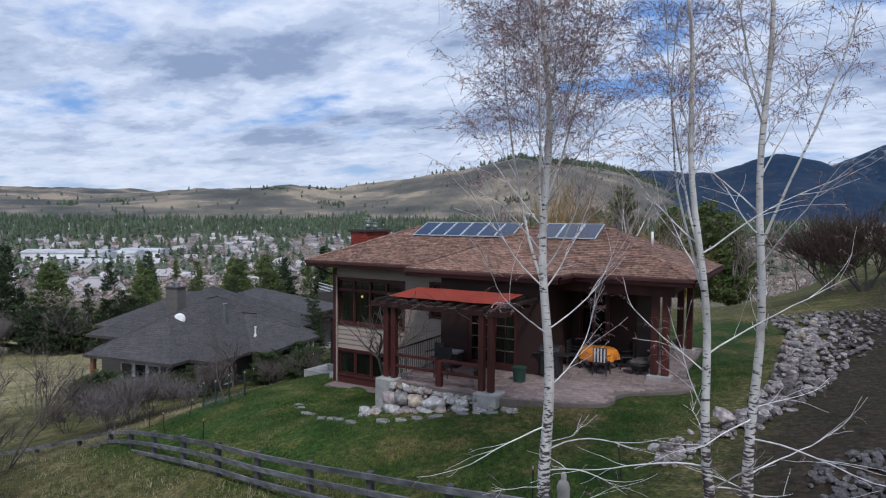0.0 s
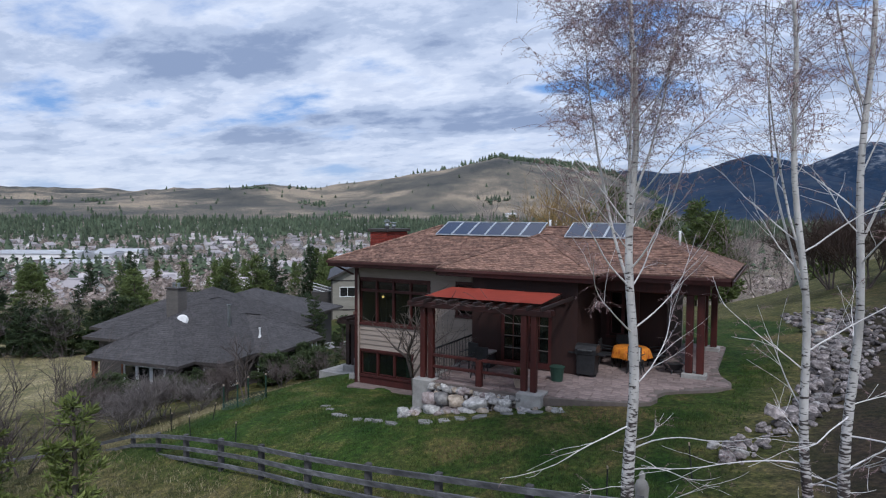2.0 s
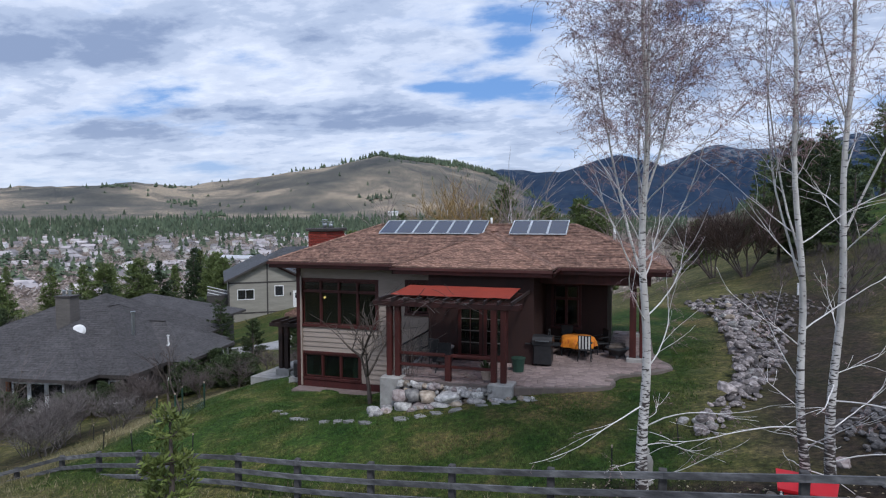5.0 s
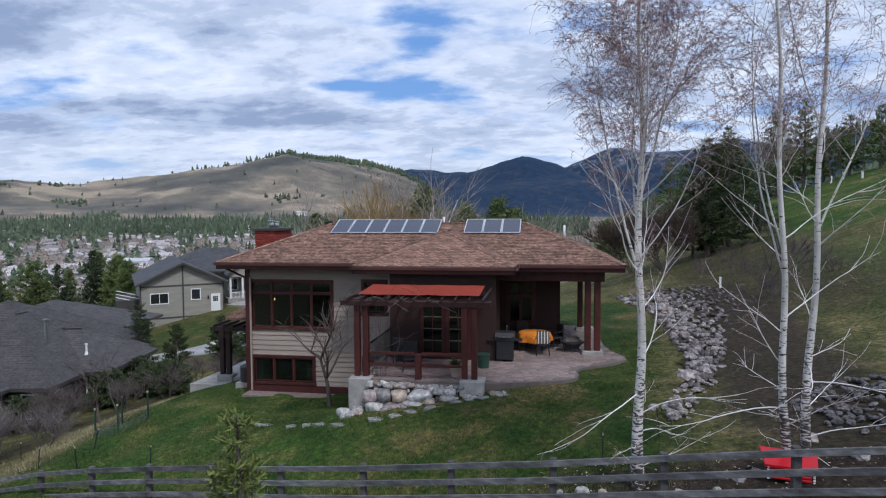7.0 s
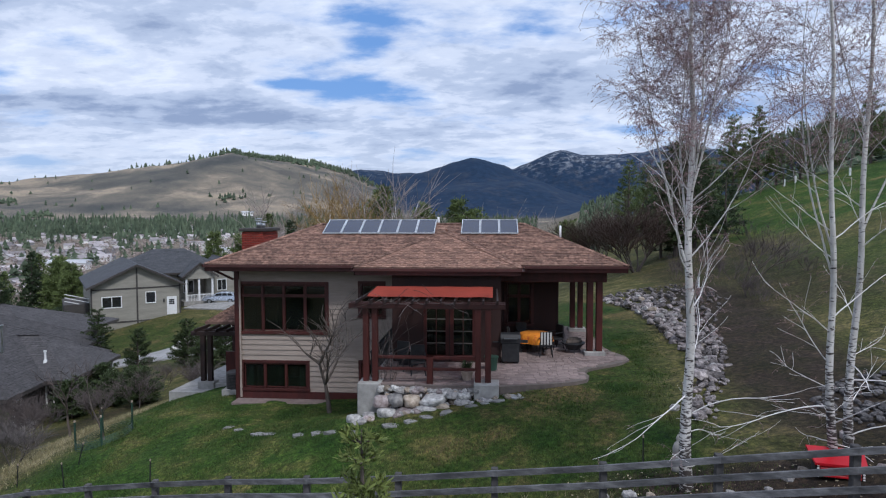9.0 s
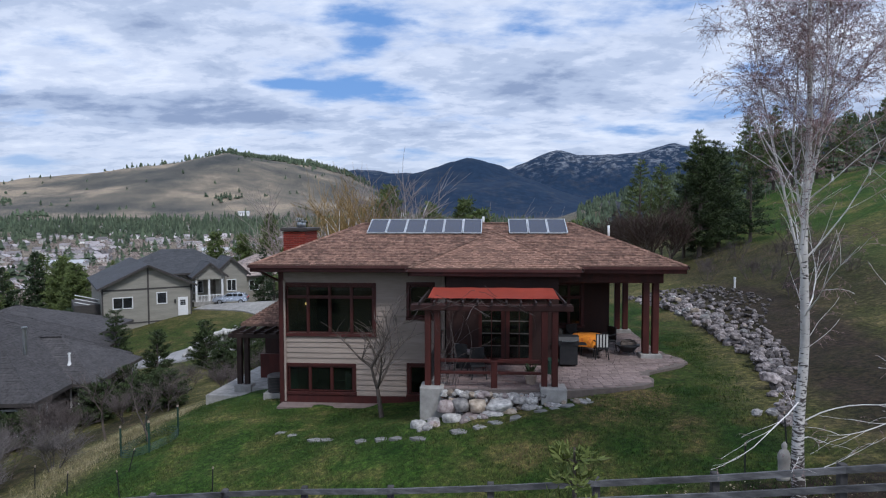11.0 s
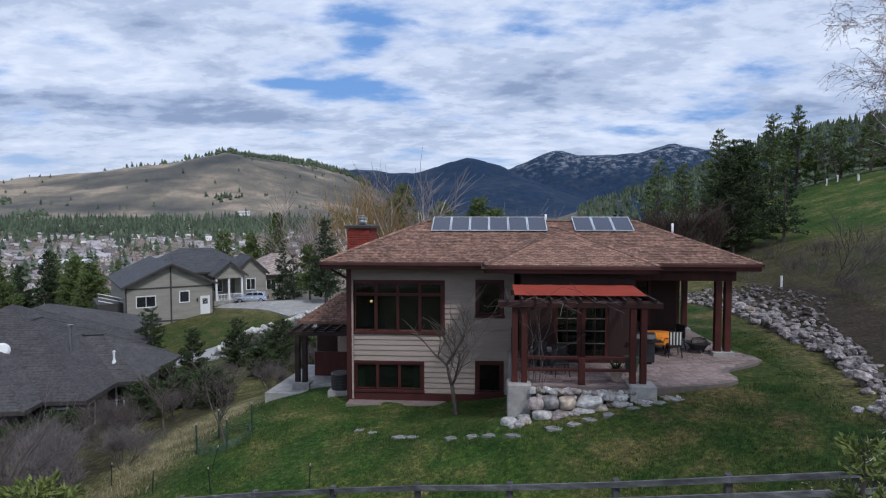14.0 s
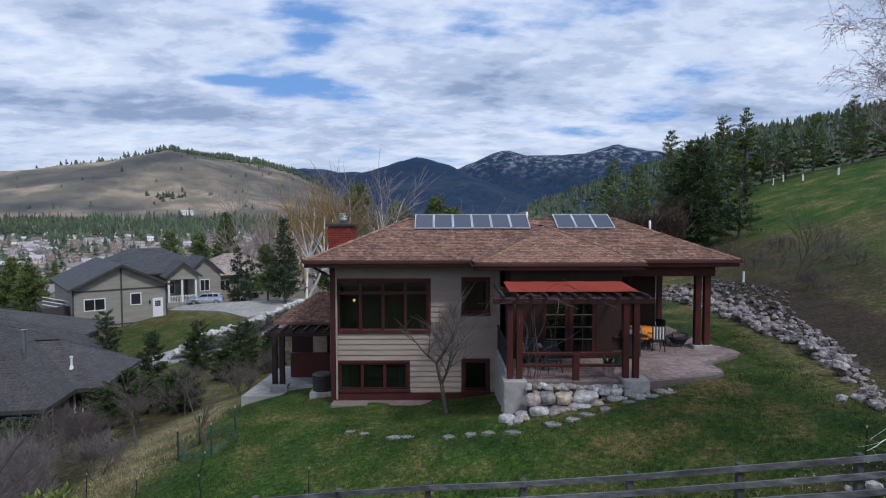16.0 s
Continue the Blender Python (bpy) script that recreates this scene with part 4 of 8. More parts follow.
# roof
roof = part("roof", thick_face([(XL, YF, ZE), (XR, YF, ZE), (XR - 3.75, YR, ZR), (XL + 3.75, YR, ZR)], 0.12), "roof_base", house, "brown asphalt shingle hip roof")
BX0, BX1, BY = -13.25, -7.1, 20.1
BM, BA = (BX0 + BX1) / 2, (BX1 - BX0) / 2
BZ = ZE + SL * BA
PLANES = [
    [(XL, YF, ZE), (XR, YF, ZE), (XR - 3.75, YR, ZR), (XL + 3.75, YR, ZR)],
    [(XR, YF, ZE), (XR, YB, ZE), (XR - 3.75, YR, ZR)],
    [(XL, YB, ZE), (XL, YF, ZE), (XL + 3.75, YR, ZR)],
    [(XR, YB, ZE), (XL, YB, ZE), (XL + 3.75, YR, ZR), (XR - 3.75, YR, ZR)],
    [(BX0, YF, ZE + 0.01), (BX0, BY, ZE + 0.01), (BM, BY + BA, BZ + 0.01), (BM, YF + BA, BZ + 0.01)],
    [(BX1, BY, ZE + 0.01), (BX1, YF, ZE + 0.01), (BM, YF + BA, BZ + 0.01), (BM, BY + BA, BZ + 0.01)],
    [(BX0, BY, ZE + 0.01), (BX1, BY, ZE + 0.01), (BM, BY + BA, BZ + 0.01)],
]
for p in PLANES[1:]:
    part("deck", thick_face(p, 0.12), "roof_base", roof)
rnd = random.Random(5)


def shingle_rows(poly, expose=0.145, width=0.34):
    """Where the tabs of a roof plane lie: (origin, along, up, normal, width, height) for each."""
    a, b = Vector(poly[0]), Vector(poly[1])
    u = (b - a).normalized()
    nrm = u.cross(Vector(poly[2]) - b).normalized()
    if nrm.z < 0:
        nrm = -nrm
    v = nrm.cross(u)
    if v.z < 0:
        v = -v
    pts = [((Vector(p) - a).dot(u), (Vector(p) - a).dot(v)) for p in poly]
    top = max(q[1] for q in pts)
    out = []
    k = 0
    while k * expose < top - 0.04:
        h = k * expose + expose * 0.4
        cross = []
        for (u0, v0), (u1, v1) in zip(pts, pts[1:] + pts[:1]):
            if (v0 - h) * (v1 - h) < 0:
                cross.append(u0 + (u1 - u0) * (h - v0) / (v1 - v0))
        if len(cross) >= 2:
            lo, hi = min(cross), max(cross)
            x = lo - rnd.random() * width * 0.6
            while x < hi:
                w = width * rnd.uniform(0.55, 1.15)
                x0, x1 = max(lo, x), min(hi, x + w - 0.008)
                if x1 - x0 > 0.04:
                    out.append((a + u * x0 + v * (k * expose), u, v, nrm, x1 - x0, expose * 1.06, rnd.uniform(0.012, 0.026)))
                x += w
        k += 1
    return out


def shingle_geometry(o, u, v, n, w, h, t):
    vs = [o + n * t, o + u * w + n * t, o + u * w + v * h + n * 0.006, o + v * h + n * 0.006, o, o + u * w]
    return vs, [(0, 1, 2, 3), (4, 5, 1, 0), (4, 0, 3), (5, 2, 1)]


field = Soup()
for p in PLANES[:6]:
    for s in shingle_rows(p):
        vs, fs = shingle_geometry(*s)
        field.solid([q - ORIGIN[house] for q in vs], fs)
field.make("shingle_field", "shingle", roof, kind="stuff")


def ridge_caps(a, b):
    a, b = Vector(a), Vector(b)
    s = Soup()
    n = int((b - a).length / 0.2)
    d = (b - a) / n
    side = d.cross(Vector((0, 0, 1))).normalized()
    for i in range(n):
        p = a + d * i - ORIGIN[house]
        t = 0.05
        s.solid([p + side * 0.13 + Vector((0, 0, 0.005)), p + Vector((0, 0, t)), p - side * 0.13 + Vector((0, 0, 0.005)),
                 p + d + side * 0.13 - Vector((0, 0, 0.01)), p + d + Vector((0, 0, t - 0.015)), p + d - side * 0.13 - Vector((0, 0, 0.01))],
                [(0, 1, 4, 3), (1, 2, 5, 4), (0, 2, 1)])
    s.make("ridge_cap", "shingle", roof, kind="stuff")


for a, b in (((XL, YF, ZE), (XL + 3.75, YR, ZR)), ((XR, YF, ZE), (XR - 3.75, YR, ZR)), ((XL + 3.75, YR, ZR), (XR - 3.75, YR, ZR)),
             ((BX0, BY, ZE + 0.01), (BM, BY + BA, BZ + 0.01)), ((BX1, BY, ZE + 0.01), (BM, BY + BA, BZ + 0.01)), ((BM, BY + BA, BZ + 0.01), (BM, YF + BA, BZ + 0.01)),
             ((XR, YB, ZE), (XR - 3.75, YR, ZR))):
    ridge_caps(a, b)

# eaves: fascia, gutter and soffit
EAVE = [(XL, YF, BX0, YF), (BX0, YF, BX0, BY), (BX0, BY, BX1, BY), (BX1, BY, BX1, YF), (BX1, YF, XR, YF), (XR, YF, XR, YB), (XR, YB, XL, YB), (XL, YB, XL, YF)]
for x0, y0, x1, y1 in EAVE:
    a, b = Vector((x0, y0, 0)), Vector((x1, y1, 0))
    d = (b - a).normalized()
    out = Vector((d.y, -d.x, 0))
    if (out.x * (x0 + 11) + out.y * (y0 - 25)) < 0 and not (x0 == x1 and x0 in (BX0, BX1)):
        out = -out
    if x0 == x1 == BX0:
        out = Vector((-1, 0, 0))
    if x0 == x1 == BX1:
        out = Vector((1, 0, 0))
    p0, p1 = a + out * -0.02, b + out * -0.02
    part("fascia", beam((*p0.xy, ZE - 0.16), (*p1.xy, ZE - 0.16), 0.04, 0.24), "trim_red", house, "dark red fascia board")
    g0, g1 = a + out * 0.055, b + out * 0.055
    bm = bmesh.new()
    beam((*g0.xy, ZE - 0.115), (*g1.xy, ZE - 0.115), 0.1, 0.012, bm)
    beam((*(g0 + out * 0.05).xy, ZE - 0.07), (*(g1 + out * 0.05).xy, ZE - 0.07), 0.012, 0.1, bm)
    part("gutter", bm, "gutter", house, "reddish metal rain gutter")
part("soffit", box(XL + 0.02, XR - 0.02, YF + 0.02, WF - 0.07, 5.405, 5.43), "soffit", house)
part("soffit", box(BX0 + 0.02, BX1 - 0.02, BY + 0.02, YF + 0.0, 5.405, 5.43), "soffit", house)
part("soffit", box(-5.38, XR - 0.02, WF - 0.05, YB - 0.02, 5.405, 5.43), "soffit", house)
part("soffit", box(WMID + 0.03, -5.4, WF - 0.06, 23.98, 5.40, 5.425), "soffit", house)
part("soffit", box(XL + 0.02, WL - 0.06, WF - 0.05, YB - 0.02, 5.405, 5.43), "soffit", house)
part("soffit", box(WL, -5.4, 28.42, YB - 0.02, 5.405, 5.43), "soffit", house)
part("porch_beam", box(-7.9, -3.75, 22.05, 22.3, 5.0, 5.40, bevel=0.015), "post_red", house)
part("porch_beam", box(-4.15, -3.9, 22.32, 27.6, 5.0, 5.39, bevel=0.015), "post_red", house)
part("downpipe", beam((XL + 0.2, YF + 0.1, 5.5), (WL - 0.06, WF - 0.1, 5.0), 0.08, 0.08), "gutter", house)
part("downpipe", box(WL + 0.17, WL + 0.24, WF - 0.12, WF - 0.06, 0.1, 5.0), "siding", house)
for px, py in ((-4.38, 22.18), (-4.02, 22.18), (-4.4, 27.4), (-4.04, 27.4)):
    part("porch_post", box(px - 0.12, px + 0.12, py - 0.12, py + 0.12, 2.3, 5.0 if py < 25 else 5.38, bevel=0.015), "post_red", house, "dark red timber porch post")
for py in (22.18, 27.4):
    part("post_base", box(-4.6, -3.8, py - 0.28, py + 0.28, 2.1, 2.3, bevel=0.02), "concrete", house)

# chimney
CH = (-19.15, -18.2, 24.2, 26.1)
chimney = part("chimney", box(CH[0] + 0.03, CH[1] - 0.03, CH[2] + 0.03, CH[3] - 0.03, -1.0, 6.92), "mortar", house, "red brick chimney with a dark cap")
BRICKS = {}


def brick(w, d, h, m):
    key = (round(w, 3), round(d, 3), round(h, 3))
    if key not in BRICKS:
        BRICKS[key] = finish("brick", box(-w / 2, w / 2, -d / 2, d / 2, -h / 2, h / 2, bevel=0.008), "brick")
    piece("brick", BRICKS[key], chimney, m)


for k in range(18):
    z = 5.55 + k * 0.077
    off = 0.12 if k % 2 else 0.0
    for face in range(2):
        x = CH[0] if face == 0 else CH[2]
        end = CH[1] if face == 0 else CH[3]
        x -= off
        while x < end - 0.03:
            a, b = max(x, CH[0] if face == 0 else CH[2]), min(x + 0.225, end)
            if b - a > 0.05:
                if face == 0:
                    brick(round(b - a, 2), 0.08, 0.065, pose((a + b) / 2, CH[2] + 0.03, z))
                else:
                    brick(0.08, round(b - a, 2), 0.065, pose(CH[1] - 0.03, (a + b) / 2, z))
            x += 0.237
part("cap", box(CH[0] - 0.1, CH[1] + 0.1, CH[2] - 0.1, CH[3] + 0.1, 6.93, 7.07, bevel=0.02), "cap", chimney)
bm = cyl(-18.65, 24.9, 7.07, 7.35, 0.1, n=14)
cyl(-18.65, 24.9, 7.38, 7.41, 0.17, n=14, bm=bm), cyl(-18.65, 24.9, 7.47, 7.5, 0.17, 0.05, n=14, bm=bm)
for i in range(4):
    cyl(-18.65 + 0.13 * math.cos(i * 1.571), 24.9 + 0.13 * math.sin(i * 1.571), 7.3, 7.5, 0.01, n=5, bm=bm)
part("flue", bm, "steel", chimney, "galvanised flue with a rain cap", smooth=True)
bm = cyl(-18.65, 25.5, 7.07, 7.3, 0.09, n=14)
cyl(-18.65, 25.5, 7.33, 7.37, 0.15, n=14, bm=bm)
part("flue", bm, "steel", chimney, smooth=True)
for x, y, z, h in ((-10.6, 25.6, ZR - 0.15, 0.35), (-5.2, 25.4, 6.5, 0.55)):
    solo("roof_vent", cyl(x, y, z, z + h + 0.1, 0.05, n=10), "white", (x, y, z), "short white plastic roof vent pipe", "vent", smooth=True)


# solar arrays
def solar_array(x0, n):
    w, z0, z1, y0, y1 = 0.815, 6.86, 7.42, 24.15, 25.42
    arr = thing("solar_array", (x0, y0, z0), label="row of dark blue solar panels on the roof", category="solar panel", group="solar arrays on the roof", in_world=True)
    s = (z1 - z0) / (y1 - y0)
    up = Vector((0, y1 - y0, z1 - z0)).normalized()
    for i in range(n):
        a, b = x0 + i * w + 0.01, x0 + (i + 1) * w - 0.01
        p = part("solar_panel", thick_face([(a + 0.025, y0 + 0.025, z0 + 0.025 * s), (b - 0.025, y0 + 0.025, z0 + 0.025 * s), (b - 0.025, y1 - 0.025, z1 - 0.025 * s), (a + 0.025, y1 - 0.025, z1 - 0.025 * s)], 0.03), "pv", arr)
        bm = bmesh.new()
        for q0, q1 in (((a, y0, z0), (b, y0, z0)), ((a, y1, z1), (b, y1, z1)), ((a + 0.015, y0, z0), (a + 0.015, y1, z1)), ((b - 0.015, y0, z0), (b - 0.015, y1, z1))):
            beam(q0, q1, 0.035, 0.045, bm)
        part("frame", bm, "alu", p)
    for k in (0.25, 0.75):
        y, z = y0 + (y1 - y0) * k, z0 + (z1 - z0) * k - 0.06
        part("mounting_rail", beam((x0, y, z), (x0 + n * w, y, z), 0.05, 0.05), "alu", arr)
        for x in (x0 + 0.3, x0 + n * w - 0.3):
            part("bracket", box(x - 0.03, x + 0.03, y - 0.03, y + 0.03, z - 0.3, z - 0.02), "alu", arr)


solar_array(-15.53, 6)
solar_array(-9.52, 3)

# ---- patio, retaining wall and pergola ----
PATIO = [(-12.1, 17.25), (-7.9, 17.3), (-6.5, 17.7), (-5.4, 18.1), (-5.0, 18.45), (-4.87, 18.9), (-4.95, 19.4), (-4.78, 19.85), (-4.2, 20.3), (-3.4, 20.95),
         (-2.98, 21.5), (-3.02, 22.1), (-3.4, 22.9), (-3.6, 24.0), (-3.65, 28.6), (-5.35, 28.6), (-5.35, 23.95), (-7.85, 23.95), (-7.85, 22.58), (-12.1, 22.58)]
patio = thing("patio", (-8, 20, 2.1), label="pinkish paved patio with a wavy edge beside the house", category="patio", kind="structure", in_world=True)
part("slab", poly_slab(PATIO, 1.3, 2.125), "joint", patio)


def inside(x, y, poly):
    c = False
    for (x0, y0), (x1, y1) in zip(poly, poly[1:] + poly[:1]):
        if (y0 > y) != (y1 > y) and x < (x1 - x0) * (y - y0) / (y1 - y0) + x0:
            c = not c
    return c


retaining = thing("retaining_wall", (-12.1, 19.9, 0.0), label="pale concrete retaining wall beside the basement windows", category="wall", kind="structure", in_world=True)
part("wall", box(-12.3, -12.1, 17.9, 22.42, -0.4, 2.16, bevel=0.015), "concrete", retaining)
part("pier", box(-12.5, -11.76, 17.1, 17.88, 0.4, 2.2, bevel=0.025), "concrete", retaining)
part("pier", box(-8.75, -7.95, 17.02, 17.75, 1.0, 2.24, bevel=0.025), "concrete", retaining)

pergola = thing("pergola", (-10.1, 18.9, 2.1), label="red timber pergola with a red canvas awning over the patio", category="pergola", in_world=True)
for px, py in ((-12.27, 17.48), (-11.97, 17.48), (-8.62, 17.4), (-8.3, 17.4)):
    zb = 2.2 if py < 18 else 2.13
    part("post", box(px - 0.095, px + 0.095, py - 0.095, py + 0.095, zb, 4.72, bevel=0.012), "post_red", pergola)
for py in (17.3, 17.62, 20.455):
    out = 0.4 if py < 20 else -0.1
    part("beam", box(-12.4 - out, -8.15 + out, py - 0.04, py + 0.04, 4.6, 4.78, bevel=0.01), "trim_dark", pergola)
for i in range(11):
    x = -12.5 + i * 0.45
    part("rafter", box(x - 0.03, x + 0.03, 17.1, 20.49, 4.785, 4.9, bevel=0.008), "soffit", pergola)
bm = bmesh.new()
n = 10
hi = [[bm.verts.new((x, 17.55 + 2.0 * k / 6, 4.96 + 0.12 * k / 6 - 0.012 * math.sin(3.14 * ((i * 2) % 3) / 3))) for i, x in enumerate(np.linspace(-12.28, -8.15, n + 1))] for k in range(7)]
for k in range(6):
    for i in range(n):
        bm.faces.new((hi[k][i], hi[k][i + 1], hi[k + 1][i + 1], hi[k + 1][i]))
bmesh.ops.solidify(bm, geom=bm.faces[:], thickness=0.02)
part("awning", bm, "awning", pergola, "faded red canvas awning", smooth=True)
part("railing_post", box(-10.28, -10.08, 17.36, 17.54, 1.9, 3.0, bevel=0.01), "post_red", pergola)
for z, h in ((3.0, 0.1), (2.62, 0.09)):
    part("rail", box(-11.87, -10.29, 17.40, 17.5, z - h / 2, z + h / 2, bevel=0.01), "post_red", pergola)
    part("rail", box(-10.07, -8.72, 17.40, 17.5, z - h / 2, z + h / 2, bevel=0.01), "post_red", pergola)
rail = thing("guard_rail", (-12.2, 20, 2.1), label="dark metal guard rail along the retaining wall", category="railing", in_world=True)
part("top_rail", beam((-12.2, 17.9, 3.05), (-12.2, 22.4, 3.05), 0.05, 0.05), "black", rail)
for i in range(34):
    y = 17.95 + i * 0.13
    part("baluster", box(-12.21, -12.19, y - 0.01, y + 0.01, 2.1, 3.03), "black", rail)

# ---- side entrance ----
porch = thing("side_porch", (-20.6, 27.6, -0.6), label="small side porch with a brown shingle roof and dark beams", category="porch", in_world=True)
SE = [(-22.24, 27.0), (-18.78, 27.0), (-18.78, 30.4), (-22.24, 30.4)]
p1 = [(-22.24, 27.0, 2.42), (-18.78, 27.0, 2.42), (-18.78, 28.75, 3.6), (-20.5, 28.75, 3.6)]
p2 = [(-22.24, 30.4, 2.42), (-22.24, 27.0, 2.42), (-20.5, 28.75, 3.6)]
p3 = [(-18.78, 30.4, 2.42), (-22.24, 30.4, 2.42), (-20.5, 28.75, 3.6), (-18.78, 28.75, 3.6)]
pr = part("roof", thick_face(p1, 0.12), "roof_base", porch)
part("deck", thick_face(p2, 0.12), "roof_base", pr), part("deck", thick_face(p3, 0.12), "roof_base", pr)
sp = Soup()
for p in (p1, p2):
    for s in shingle_rows(p):
        vs, fs = shingle_geometry(*s)
        sp.solid([q - ORIGIN[porch] for q in vs], fs)
sp.make("shingle_field", "shingle", pr, kind="stuff")
for y in (25.7, 26.2, 26.7):
    part("beam", box(-22.3, -18.82, y - 0.06, y + 0.06, 2.0, 2.2, bevel=0.01), "soffit", porch)
for x in (-22.0, -21.5, -21.0, -20.5, -20.0, -19.5, -19.0):
    part("rafter", box(x - 0.03, x + 0.03, 25.4, 27.05, 2.21, 2.34), "soffit", porch)
for x in (-22.02, -21.68):
    part("post", box(x - 0.11, x + 0.11, 26.2, 26.42, -0.3, 2.0, bevel=0.01), "soffit", porch)
part("post", box(-22.0, -21.8, 30.0, 30.2, -0.5, 2.3), "soffit", porch)
part("back_wall", box(-22.0, -18.8, 29.6, 29.8, -0.5, 2.4), "wall_brown", porch)
part("panel", box(-20.9, -20.2, 29.52, 29.58, 0.2, 1.6), "clay", porch, "pale door panel")
part("low_wall", box(-21.75, -18.8, 28.2, 28.35, -0.5, 0.7, bevel=0.01), "post_red", porch)
part("plinth", box(-22.2, -21.4, 26.0, 26.6, -0.75, -0.3, bevel=0.02), "concrete", porch)
part("pad", poly_slab([(-23.3, 25.4), (-18.8, 25.4), (-18.8, 31), (-22.9, 31)], -1.6, -0.62), "concrete", porch)
part("step", box(-21.4, -18.8, 26.1, 26.7, -0.62, -0.4, bevel=0.02), "concrete", porch)


def air_conditioner(x, y, z):
    a = thing("air_conditioner", (x, y, z), label="dark grey outdoor air conditioner unit on a pad", category="air conditioner")
    part("housing", cyl(0, 0, 0.06, 0.72, 0.4, n=20), "black", a, smooth=False)
    for i in range(9):
        z0 = 0.12 + i * 0.065
        part("louvre", cyl(0, 0, z0, z0 + 0.02, 0.415, n=20), "cap", a)
    part("top", cyl(0, 0, 0.72, 0.78, 0.43, 0.36, n=20), "cap", a)
    part("base", box(-0.46, 0.46, -0.46, 0.46, -0.3, 0.06), "concrete", a)


air_conditioner(-19.4, 23.9, 0.02)
part("gravel_strip", poly_slab([(-18.7, 21.75), (-12.6, 21.8), (-12.6, 22.44), (-18.7, 22.44)], -0.3, 0.05), "paver", house, "pale paved strip along the wall")


# ---- trees ----
def curve(p, d, length, n, droop, wob, r):
    pts = [Vector(p)]
    d = Vector(d).normalized()
    for i in range(n):
        d = (d + Vector((r.uniform(-wob, wob), r.uniform(-wob, wob), r.uniform(-wob, wob) + droop))).normalized()
        pts.append(pts[-1] + d * (length / n))
    return pts


